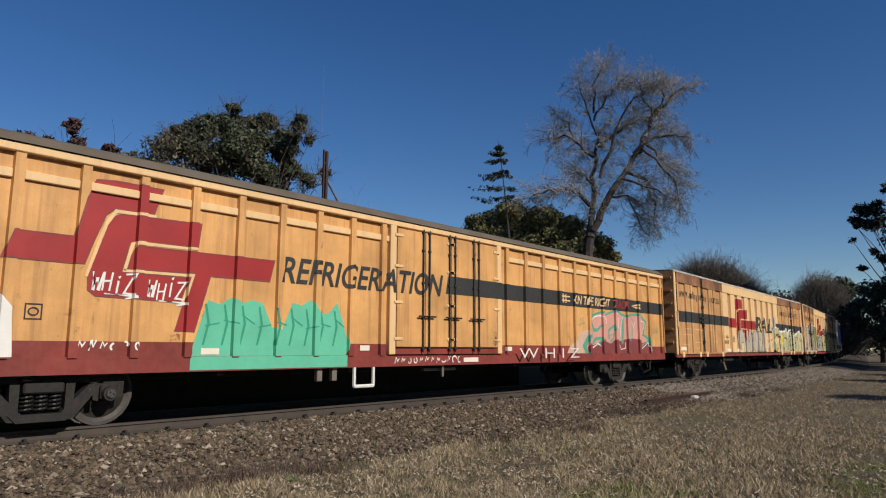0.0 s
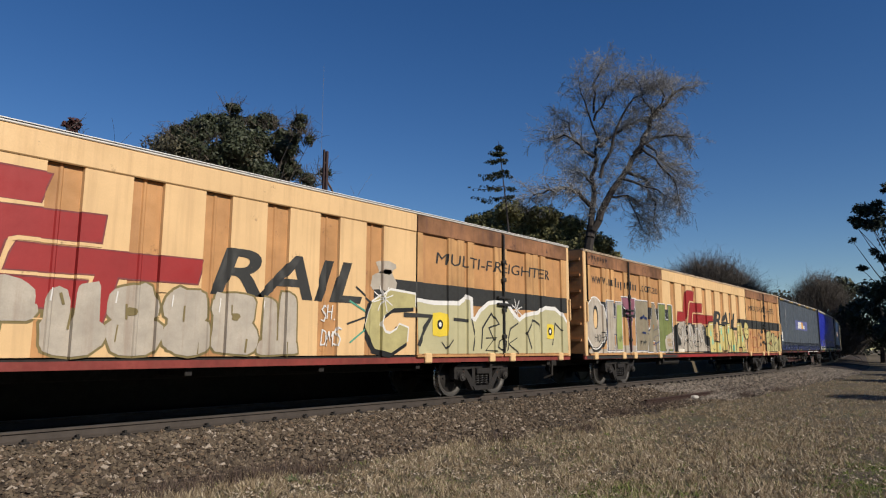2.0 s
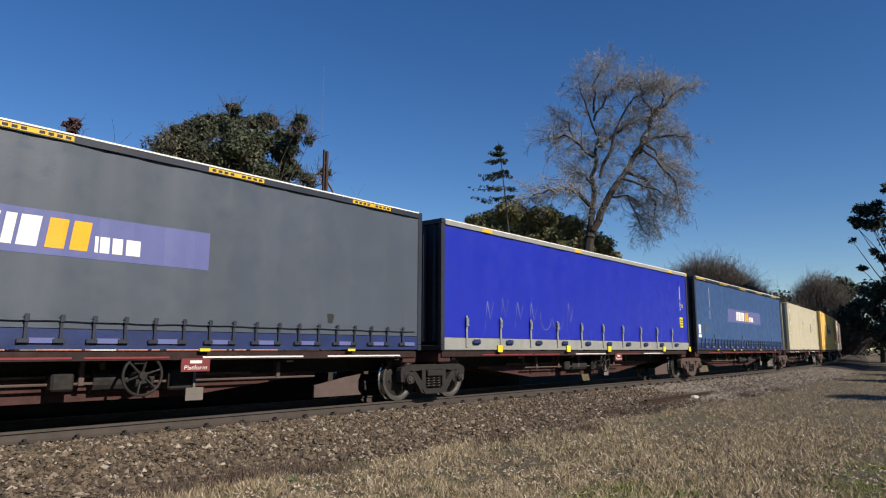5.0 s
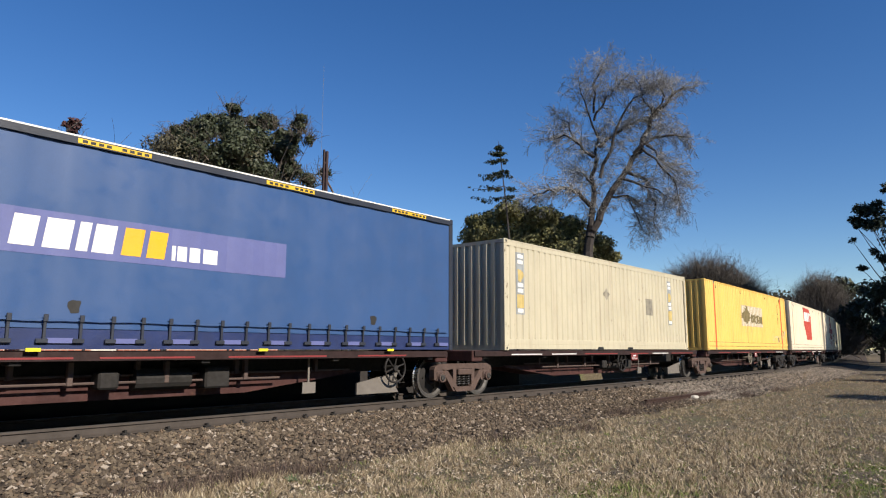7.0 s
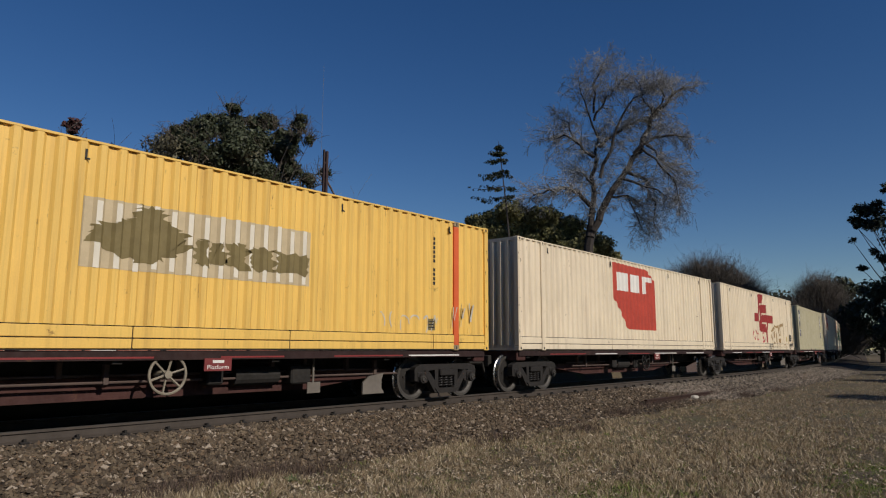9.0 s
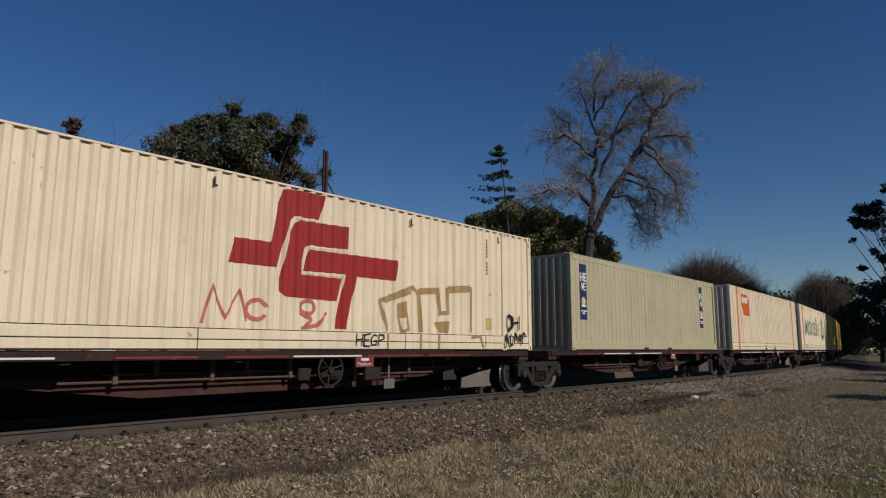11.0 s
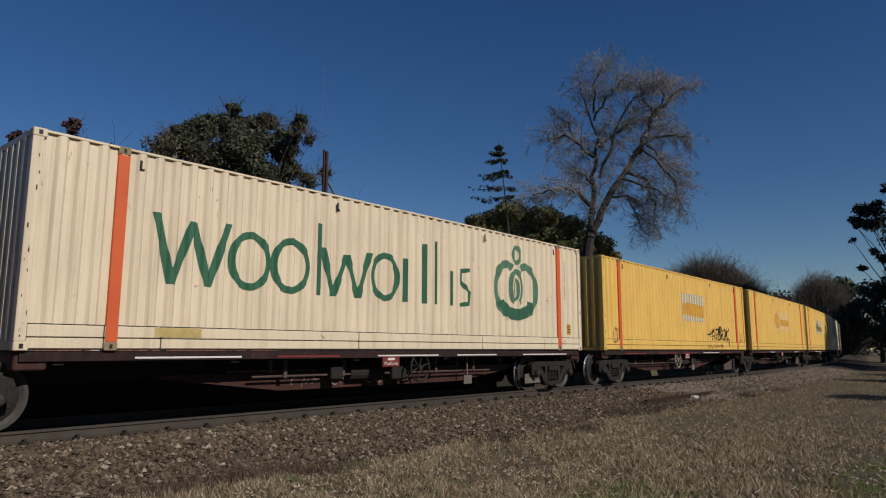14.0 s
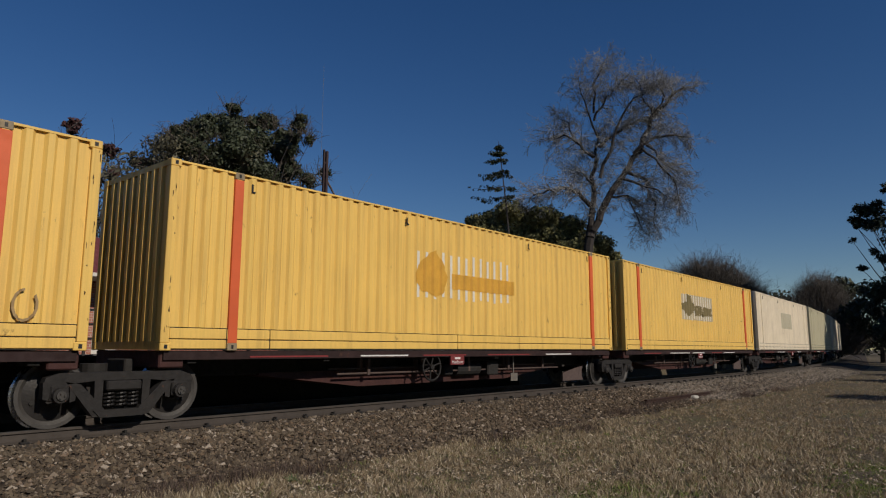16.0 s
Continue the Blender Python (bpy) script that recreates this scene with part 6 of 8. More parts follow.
        for pts_ in ([(11.1, 2.12), (11.45, 2.14)], [(12.4, 2.04), (12.7, 2.06)], [(13.5, 2.1), (13.8, 2.14)], [(15.08, 2.2), (15.5, 2.23)]):
            paint("graffiti_line", stroke([(x - h, z) for x, z in pts_], 0.04), side, GRAFF_WHITE, van, 0.0215)
        for pts_ in ([(11.35, 1.15), (11.55, 1.05), (11.9, 1.12)], [(12.55, 1.75), (12.85, 1.72)], [(12.9, 1.9), (13.05, 1.4)], [(13.75, 1.3), (13.85, 1.1)], [(15.25, 1.75), (15.5, 1.75), (15.35, 1.95), (15.25, 1.75)]):
            paint("graffiti_line", stroke([(x - h, z) for x, z in pts_], 0.03), side, TAG_BLACK, van, 0.0215)
        paint("graffiti_spot", [[(x - h, z + 0.22), (x + 0.09 - h, z), (x + 0.06 - h, z - 0.13), (x - 0.06 - h, z - 0.13), (x - 0.09 - h, z)] for x, z in ((11.17, 1.78), (11.36, 1.42), (12.56, 1.86), (12.97, 1.58), (13.58, 1.92), (12.28, 1.18), (15.05, 1.48), (15.65, 1.58), (14.36, 1.16))], side, MINT_PALE, van, 0.0235, "mint green sprayed drop")
        for k_, row in enumerate(("WISH I", "NEVER", "SAW THE", "WORLD")):
            paint("graffiti_line", tag(row, 11.66 - h, 12.14 - h, 1.83 - 0.13 * k_, 1.91 - 0.13 * k_, 0.014, rng, 0.0), side, TAG_BLACK, van, 0.0235, "small black handwritten tag")
        paint("graffiti_line", scribble(14.4 - h, 14.9 - h, 1.75, 1.9, rng, 0.016, 4) , side, TAG_BLACK, van, 0.0235)
        rays_ = []
        for i in range(12):
            a = i * 0.5236
            rays_ += stroke([(16.33 - h + 0.34 * math.cos(a - 0.22), 1.98 + 0.40 * math.sin(a - 0.22)), (16.33 - h + 0.54 * math.cos(a), 1.98 + 0.62 * math.sin(a)), (16.33 - h + 0.34 * math.cos(a + 0.22), 1.98 + 0.40 * math.sin(a + 0.22))], 0.035)
        paint("graffiti_line", rays_ + ring(16.33 - h, 1.98, 0.36, 0.43, 0.035), side, TAG_BLACK, van, 0.0265, "sprayed sun outline")
        paint("graffiti_fill", [blob(16.33 - h, 1.98, 0.34, 0.41, rng, 20, 0.02, 1.0)], side, LETTER_YELLOW, van, 0.0235)
        for pts_ in ([(16.13, 2.1), (16.25, 1.98)], [(16.13, 1.98), (16.25, 2.1)], [(16.42, 2.12), (16.54, 2.0)], [(16.42, 2.0), (16.54, 2.12)], [(16.15, 1.78), (16.22, 1.86), (16.3, 1.76), (16.38, 1.86), (16.46, 1.77), (16.52, 1.84)], [(16.28, 1.56), (16.38, 1.1), (16.44, 1.5)]):
            paint("graffiti_line", stroke([(x - h, z) for x, z in pts_], 0.03), side, TAG_BLACK, van, 0.0270)
        paint("graffiti_line", scribble(17.1 - h, 18.7 - h, 1.5, 2.0, rng, 0.035, 5), side, TAG_PINK_DULL, van, 0.008)
        paint("graffiti_line", ring(17.7 - h, 1.45, 0.35, 0.3, 0.035, 20, 380, 18), side, TAG_PINK_DULL, van, 0.0095)
        paint("graffiti_line", ring(18.3 - h, 1.5, 0.3, 0.34, 0.035, 100, 430, 18), side, TAG_PINK_DULL, van, 0.011)
        for k_, (pts_) in enumerate(([(19.85, 1.0), (19.9, 1.5), (20.2, 2.02), (20.75, 2.05), (20.85, 1.6), (20.5, 1.45), (20.9, 1.2), (20.8, 1.0)], [(20.95, 1.0), (20.9, 1.5), (21.1, 1.95), (21.5, 1.9), (21.55, 1.5), (21.7, 1.2), (21.6, 1.0)],
                                     [(21.75, 1.0), (21.65, 1.4), (21.8, 1.75), (22.2, 1.8), (22.4, 1.45), (22.35, 1.0)], [(22.45, 1.0), (22.45, 1.6), (22.6, 2.0), (22.75, 1.95), (22.76, 1.0)])):
            pp = [(x - h, z) for x, z in pts_]
            paint("graffiti_outline", stroke(pp + pp[:1], 0.09), side, TAG_BLACK, van, 0.0140 + 0.0006 * k_)
            paint("graffiti_fill", [pp], side, KHAKI_LEMON, van, 0.0168 + 0.0006 * k_, "dull yellow bubble graffiti letter")
        paint("graffiti_line", ring(20.45 - h, 1.25, 0.22, 0.2, 0.03, 30, 350, 16) + ring(21.25 - h, 1.3, 0.2, 0.22, 0.03, 0, 300, 16), side, TAG_BLACK, van, 0.0205)
        paint("graffiti_line", ring(22.05 - h, 1.3, 0.18, 0.2, 0.03, 60, 400, 16) + stroke([(20.2 - h, 1.7), (20.6 - h, 1.75)], 0.04), side, TAG_BLACK, van, 0.0225)
        paint("graffiti_spot", [blob(x - h, z, 0.13, 0.10, rng, 14, 0.1, 1.0) for x, z in ((18.7, 1.85), (19.05, 1.7), (19.2, 2.0), (19.4, 1.45), (19.75, 2.05), (18.95, 1.35))], side, DARK_SIGN, van, 0.010, "dark sprayed drop")
        paint("graffiti_line", tag("RIP", 15.72 - h, 16.02 - h, 1.16, 1.26, 0.018, rng, 0.0) + tag("NOFUN", 15.75 - h, 16.3 - h, 1.0, 1.1, 0.018, rng, 0.0), side, TAG_BLACK, van, 0.0245, "small black handwritten tag")
        paint("graffiti_line", scribble(0.3 - h, 1.6 - h, 3.66, 3.95, rng, 0.03, 7), Side([(-h, 0.015), (h, 0.015)], -wd), TAG_BLACK, van, 0.004)
        paint("lower_paint", [rect(7.5 - h, 12.0 - h, 0.81, 0.9)], Side([(-h, 0), (h, 0)], -wd + 0.02), SIGN_RED, van, 0.004)
    movers.append((van, (s0 + s1) / 2, h - 3.3))
    return van


van_refrigerated(-0.6, 23.57)
van_freighter(24.35, 47.25, False)
van_freighter(47.95, 70.85, True)

# ------------------------------------------------------------------ curtain-sided swap bodies
STEEL_BLUE = material("steel_blue_curtain", (0.036, 0.085, 0.215), 0.45, 0, 0.85, 0.7, 0.06, spec=0.5)
SLATE = material("slate_grey_curtain", (0.075, 0.09, 0.115), 0.45, 0, 0.8, 0.7, 0.06, spec=0.5)
ROYAL = material("royal_blue_curtain", (0.012, 0.022, 0.36), 0.4, 0, 0.9, 0.7, 0.05, spec=0.5)
FAINT_BLUE = material("faint_pale_blue_spray_paint", (0.12, 0.14, 0.42), 0.5)
PANEL_BLUE = material("pale_blue_sign_panel", (0.12, 0.135, 0.31), 0.5, 0, 0.9)
PANEL_PALE = material("pale_grey_stencil_paint", (0.50, 0.50, 0.50), 0.6)
OLD_LABEL = material("faded_yellow_label", (0.62, 0.47, 0.18), 0.6, 0, 0.7, 6.0)
YELLOW_TAPE = material("yellow_warning_label", (0.80, 0.50, 0.03), 0.5)
DARK_STEEL = material("dark_blue_black_steel", (0.03, 0.035, 0.05), 0.5, 0, 0.7, 2.0, rust=0.1)
GREY_SILL = material("grey_lower_sill", (0.30, 0.30, 0.28), 0.6, 0, 0.8)
SHINY = material("shiny_buckle_steel", (0.55, 0.55, 0.55), 0.3, 0.7)
BRIGHT_YELLOW = material("bright_yellow_paint", (0.85, 0.72, 0.03), 0.5)


def curtain_body(s0, s1, mat, label, kind):
    L = s1 - s0
    h, wd, z0, top = L / 2, 1.23, 1.06, 4.05
    c = thing("curtain_sided_container", label, "container", "containers of the train")
    pts = []
    n = 120
    for i in range(n + 1):
        x = -h + 0.12 + (L - 0.24) * i / n
        pts.append((x, 0.006 * math.sin(i * 0.85) + 0.007 * math.sin(i * 0.3 + s0) + 0.003 * math.sin(i * 2.3)))
    side = Side(pts, -wd + 0.03)
    bm = bmesh.new()
    side.wall(bm, z0 + 0.30, top - 0.13)
    part("curtain", bm, mat, c, "taut plastic side curtain", smooth=True)
    part("far_curtain", boxes((-h + 0.12, h - 0.12, wd - 0.04, wd - 0.02, z0 + 0.2, top - 0.12)), mat, c)
    for sg in (-1, 1):
        e = Side(ribs(-wd + 0.1, wd - 0.1, 0.30, 0.12, 0.05, 0.05), -h + 0.06)
        bm = bmesh.new()
        e.wall(bm, z0 + 0.2, top - 0.1)
        bmesh.ops.rotate(bm, verts=bm.verts[:], cent=(0, 0, 0), matrix=Matrix.Rotation(-math.pi / 2 if sg < 0 else math.pi / 2, 3, "Z"))
        part("end_wall", bm, DARK_STEEL, c, "dark ribbed end wall")
    for sx in (-1, 1):
        a, b = sorted((sx * h, sx * (h - 0.12)))
        for y in (-wd, wd - 0.12):
            bm = bmesh.new()
            soft_box(bm, a, b, y, y + 0.12, z0 + 0.12, top - 0.12, 0.01)
            part("corner_post", bm, DARK_STEEL, c)
        for z in (z0, top - 0.119):
            bm = bmesh.new()
            soft_box(bm, a, b, -wd - 0.004, wd + 0.004, z, z + 0.119, 0.012)
            part("end_beam", bm, DARK_STEEL, c)
    for y in (-wd, wd - 0.06):
        part("top_rail", boxes((-h + 0.12, h - 0.12, y - 0.012, y + 0.06, top - 0.13, top - 0.03)), GREY_SILL if kind == "royal" else DARK_STEEL, c, "top rail")
    part("rain_strip", boxes((-h + 0.12, h - 0.12, -wd - 0.016, -wd + 0.02, top - 0.028, top - 0.004)), SIGN_WHITE, c)
    part("roof", boxes((-h + 0.1, h - 0.1, -wd + 0.05, wd - 0.05, top - 0.05, top - 0.02)), SIGN_WHITE, c, "pale roof sheet")
    part("floor", boxes((-h + 0.12, h - 0.12, -wd + 0.05, wd - 0.05, z0 + 0.03, z0 + 0.2)), BLACK, c)
    flat = Side([(-h, 0), (h, 0)], -wd)
    if kind == "royal":
        part("lower_sill", boxes((-h + 0.12, h - 0.12, -wd + 0.01, -wd + 0.05, z0 + 0.02, z0 + 0.29)), GREY_SILL, c, "grey lower sill")
        x = -h + 0.9
        while x < h - 0.6:
            bm = bmesh.new()
            soft_box(bm, x - 0.03, x + 0.03, -wd - 0.02, -wd + 0.005, z0 + 0.08, z0 + 0.8, 0.006)
            part("strap", bm, GREY_SILL, c)
            bm = bmesh.new()
            soft_box(bm, x - 0.045, x + 0.045, -wd - 0.045, -wd - 0.02, z0 + 0.55, z0 + 0.75, 0.008)
            part("buckle", bm, SHINY, c)
            bm = bmesh.new()
            soft_box(bm, x + 0.22, x + 0.5, -wd - 0.06, -wd + 0.0, z0 + 0.14, z0 + 0.26, 0.03)
            part("coiled_strap_pouch", bm, NAVY, c)
            x += 1.35
        for x in (-h + 2.2, -h + 5.5, 0.6, h - 2.55, h - 0.1):
            part("yellow_bracket", boxes((x - 0.1, x + 0.1, -wd - 0.03, -wd - 0.006, z0 - 0.04, z0 + 0.13)), BRIGHT_YELLOW, c)
        for x in (-h + 1.5, -h + 6, h - 1.9):
            part("warning_label", boxes((x, x + 0.42, -wd - 0.018, -wd - 0.014, top - 0.125, top - 0.04)), YELLOW_TAPE, c)
        part("warning_label", boxes((h - 0.115, h - 0.01, -wd - 0.012, -wd - 0.006, top - 0.11, top - 0.02)), YELLOW_TAPE, c)
        serial_bars(c, side, 14.0 - h, 2.58, 3.5, SIGN_WHITE, 12, 0.06)
        notice(c, side, 13.92 - h, 1.92, 0.34, 0.38, BRIGHT_YELLOW, "caution_label")
        notice(c, side, 14.2 - h, 2.68, 0.11, 0.13, BRIGHT_YELLOW, "caution_label")
        paint("graffiti_line", scribble(1.5 - h, 6.0 - h, 1.5, 2.4, random.Random(4), 0.03, 7), side, FAINT_BLUE, c, 0.006, "pale scrawled graffiti lines")
    else:
        rng = random.Random(8)
        low = NAVY
        part("lower_sill", boxes((-h + 0.12, h - 0.12, -wd + 0.02, -wd + 0.05, z0 + 0.02, z0 + 0.29)), low, c, "navy lower sill")
        k = 0
        x = -h + 0.55
        while x < h - 0.4:
            bm = bmesh.new()
            soft_box(bm, x - 0.02, x + 0.02, -wd - 0.018, -wd + 0.006, z0 + 0.10, z0 + 0.46, 0.005)
            soft_box(bm, x - 0.03, x + 0.03, -wd - 0.04, -wd - 0.016, z0 + 0.38, z0 + 0.48, 0.006)
            soft_box(bm, x - 0.10, x + 0.05, -wd - 0.03, -wd + 0.0, z0 + 0.10, z0 + 0.16, 0.006)
            part("strap", bm, DARK_STEEL, c)
            if k % 2:
                part("tie_rail", boxes((x + 0.04, x + 0.36, -wd - 0.012, -wd + 0.0, z0 + 0.10, z0 + 0.17)), PANEL_BLUE, c)
            x += 0.44 + rng.uniform(-0.02, 0.02)
            k += 1
        part("rope", boxes((-h + 2.6, h - 0.2, -wd - 0.022, -wd - 0.01, z0 + 0.40, z0 + 0.42)), mat, c)
        x = -h + 0.25
        while x < h - 1.0:
            part("warning_label", boxes((x, x + 1.05, -wd - 0.018, -wd - 0.014, top - 0.115, top - 0.045)), YELLOW_TAPE, c, "yellow warning label strip")
            part("label_text", boxes(*[(x + 0.06 + 0.11 * j, x + 0.13 + 0.11 * j, -wd - 0.021, -wd - 0.0185, top - 0.10, top - 0.06) for j in range(9) if j != 4]), SHADOW_GREY, c)
            x += 3.1
        for x in (-h + 2.6, -h + 5.0, -1.2, 2.3, h - 2.0):
            part("yellow_bracket", boxes((x - 0.09, x + 0.09, -wd - 0.03, -wd - 0.008, z0 - 0.01, z0 + 0.035)), BRIGHT_YELLOW, c)
        x0 = 4.47 if kind == "blue" else 5.0
        x1 = 10.04 if kind == "blue" else 9.66
        paint("sign_panel", [rect(x0 - h, x1 - h, 2.33, 2.93)], side, PANEL_BLUE, c, 0.004, "pale blue sign panel")
        a = x0 + (x1 - x0) * 0.22
        w = (x1 - x0) * 0.55
        brand_blocks(c, side, a - h, a + w * 0.46 - h, 2.43, 2.84, SIGN_WHITE, (1, 1.1, 0.5, 0.95))
        brand_blocks(c, side, a + w * 0.47 - h, a + w * 0.71 - h, 2.43, 2.84, SIGN_ORANGE, (1, 1))
        brand_blocks(c, side, a + w * 0.73 - h, a + w - h, 2.43, 2.66, SIGN_WHITE, (0.3, 0.8, 0.9, 1.3), 0.0)
        serial_bars(c, side, 1.84 - h, 2.38, 3.7, PANEL_PALE, 14, 0.06)
        paint("document_pouch", [rect(0.32 - h, 0.62 - h, 1.74, 2.1), rect(0.25 - h, 0.68 - h, 1.58, 1.70)], side, SIGN_WHITE, c, 0.006)
        rng = random.Random(2)
        paint("curtain_patch", [[(1.05 - h, 2.0), (1.38 - h, 1.72), (1.62 - h, 1.92), (1.36 - h, 2.22)]], side, SLATE, c, 0.006, "torn grey curtain patch")
        paint("grease_mark", [blob(x - h, 1.66, 0.08, 0.09, rng) for x in (2.3, 6.6, 12.2)], side, SHADOW_GREY, c, 0.003)
    movers.append((c, (s0 + s1) / 2, h - 1.2))
    return c


flat_wagon(71.65, 86.35, True, False, 1, wheel_at=1.4)
curtain_body(71.65, 86.35, SLATE, "slate grey curtain-sided container with a pale sign panel", "slate")
flat_wagon(87.0, 101.65, False, False, 2, brown=True)
curtain_body(87.0, 101.8, ROYAL, "royal blue curtain-sided container with yellow labels", "royal")
flat_wagon(102.55, 117.2, False, False, 3, brown=True, wheel_at=5.6)
curtain_body(102.55, 117.2, STEEL_BLUE, "steel blue curtain-sided container with a pale sign panel", "blue")

# ------------------------------------------------------------------ box containers
flat_wagon(118.0, 132.6, False, False, 4, brown=True)
RUBBED = material("grey_rubbed_dirt", (0.30, 0.27, 0.21), 0.7, 0, 0.6, 8.0, 0.05, streak=0.6, rust_color=(0.3, 0.27, 0.2))
c, side, h, z0, top = container(119.24, 131.43, 2.84, BEIGE, "beige ribbed forty-foot steel container with faded decals", fine=True)
for x in (0.56, 10.4):
    paint("faded_decal", [rect(x - h, x + 0.36 - h, 1.98, 3.6)], side, material("faded_blue_decal", (0.34, 0.36, 0.36), 0.6), c, 0.004, "peeling blue and yellow decal")
    paint("faded_decal", [rect(x + 0.02 - h, x + 0.34 - h, 2.15, 2.5), blob(x + 0.18 - h, 3.0, 0.13, 0.16, random.Random(1))], side, OLD_LABEL, c, 0.007)
    paint("decal_text", [rect(x + 0.05 - h, x + 0.31 - h, z, z + 0.1) for z in (2.55, 2.7, 3.3, 3.45, 2.03)], side, SIGN_WHITE, c, 0.007)
paint("dirty_patch", [[(5.35 - h, 2.81), (5.56 - h, 2.62), (5.78 - h, 2.81), (5.56 - h, 3.0)]], side, RUBBED, c, 0.004)
paint("dirty_patch", [rect(8.5 - h, 9.05 - h, 2.27, 2.84)], side, RUBBED, c, 0.004, "grey rubbed patch")

flat_wagon(133.6, 148.37, False, True, 5, wheel_at=-0.6, plate_at=4.1, plate_long=0.5)
c, side, h, z0, top = container(133.6, 148.37, 2.98, YELLOW, "golden yellow ribbed container with a painted-out logo", long_posts=True, stripe=STRIPE)
old_logo(c, side, 5.35 - h, 9.35 - h, 2.22, 3.22, PATCH, PATCH_WHITE)
paint("graffiti_line", scribble(11.0 - h, 13.0 - h, 1.45, 1.85, random.Random(6), 0.03, 6), side, SILVER, c, 0.006, "faint scrawled tag")
paint("graffiti_line", scribble(13.3 - h, 14.2 - h, 1.5, 2.2, random.Random(8), 0.035, 3), side, SILVER, c, 0.048)
notice(c, side, 12.6 - h, 1.5, 0.2, 0.25, PATCH, "stencil_panel")
serial_bars(c, side, 12.75 - h, 2.5, 3.6, SHADOW_GREY, 11, 0.05)


BRAND_RED = material("brick_red_sign_paint", (0.52, 0.065, 0.04), 0.6, 0, 0.8, 2.0, 0.05)


def red_block(c, side, h, x, z, w, hh, mat):
    paint("brand_shape", [[(x - h, z + hh), (x + w * 0.8 - h, z + hh * 0.98), (x + w - h, z + hh * 0.82), (x + w - h, z), (x + w * 0.3 - h, z), (x + w * 0.12 - h, z + hh * 0.3), (x - h, z + hh * 0.45)]], side, mat, c, 0.004, "red-orange brand shape")
    paint("brand_block", [rect(x + w * a - h, x + w * b - h, z + hh * 0.58, z + hh * 0.86) for a, b in ((0.08, 0.32), (0.38, 0.62), (0.68, 0.76))] + [rect(x + w * 0.76 - h, x + w * 0.92 - h, z + hh * 0.78, z + hh * 0.86)], side, SIGN_WHITE, c, 0.008, "white lettering block")


flat_wagon(149.65, 164.3, True, False, 6)
c, side, h, z0, top = container(149.65, 164.3, 2.98, CREAM, "cream ribbed container with a red brand shape", long_posts=True)
red_block(c, side, h, 5.5, 1.75, 3.2, 2.15, BRAND_RED)

flat_wagon(165.45, 180.07, False, False, 7)
c, side, h, z0, top = container(165.45, 180.07, 2.98, CREAM, "cream ribbed container with a red emblem and brown graffiti", long_posts=True)
emblem(c, side, 5.6 - h, 1.46, 4.0, 2.5, edge=CREAM)
def near(pts):
    return [(x - h, z) for x, z in pts]


flat_low = Side([(-h, 0), (h, 0)], -1.215)
g = stroke(near([(9.30, 1.45), (9.09, 2.06), (10.03, 2.39), (10.24, 2.25), (10.30, 1.45)]), 0.09)
g2 = stroke(near([(9.2, 2.08), (10.0, 2.32)]), 0.17)
g += stroke(near([(9.57, 1.99), (9.84, 2.06), (9.96, 1.5), (9.73, 1.45), (9.57, 1.99)]), 0.07)
g2 += [near([(9.57, 1.99), (9.84, 2.06), (9.86, 1.75), (9.62, 1.72)])]
g += stroke(near([(10.33, 1.45), (10.24, 2.33), (10.85, 2.40), (10.93, 1.88), (11.2, 1.90), (11.18, 2.42), (12.04, 2.50), (12.03, 1.48)]), 0.09)
g2 += stroke(near([(10.28, 2.33), (10.85, 2.38)]), 0.18) + stroke(near([(11.18, 2.42), (12.0, 2.5)]), 0.21) + [near([(10.78, 1.68), (11.25, 1.72), (11.2, 1.45), (10.9, 1.45)])]
paint("graffiti_line", g, side, TAG_BROWN, c, 0.006, "faded brown sprayed block letters")
paint("graffiti_line", g2, side, TAG_BROWN, c, 0.009)
g = stroke(near([(9.32, 1.40), (9.31, 1.10)]), 0.06) + stroke(near([(10.3, 1.40), (10.3, 1.10)]), 0.07) + stroke(near([(10.9, 1.4), (10.9, 1.1)]), 0.09) + stroke(near([(12.05, 1.36), (12.4, 1.40), (12.53, 1.12)]), 0.07)
paint("graffiti_line", g, flat_low, TAG_BROWN, c, 0.006)
paint("graffiti_line", ring(7.27 - h, 1.84, 0.2, 0.15, 0.07, 0, 360, 18) + stroke(near([(7.12, 1.74), (7.35, 1.62), (7.2, 1.46)]), 0.08) + stroke(near([(7.15, 1.46), (7.5, 1.52), (7.72, 1.76)]), 0.07), side, TAG_PINK, c, 0.010, "pink sprayed scrawl")
paint("graffiti_line", ring(6.2 - h, 1.75, 0.24, 0.2, 0.07, 20, 330, 16) + stroke(near([(5.2, 1.5), (5.35, 2.1), (5.6, 1.6), (5.85, 2.05), (6.0, 1.55)]), 0.07), side, TAG_PINK, c, 0.010, "pink sprayed scrawl")
paint("graffiti_line", tag("HEGP", 8.42 - h, 9.2 - h, 1.15, 1.38, 0.032, random.Random(12), 0.1), flat_low, TAG_BLACK, c, 0.010, "small black sprayed tag")
paint("graffiti_line", tag("OH", 13.45 - h, 14.0 - h, 1.58, 1.96, 0.06, random.Random(14), 0.0), side, TAG_BLACK, c, 0.048, "black sprayed tag")
paint("graffiti_line", scribble(13.35 - h, 14.25 - h, 1.14, 1.52, random.Random(14), 0.06, 5), flat_low, TAG_BLACK, c, 0.050, "black sprayed tag")
paint("stencil_panel", [rect(12.61 - h, 12.85 - h, 1.55, 1.84)], side, OLD_LABEL, c, 0.006, "faded orange stencilled panel")
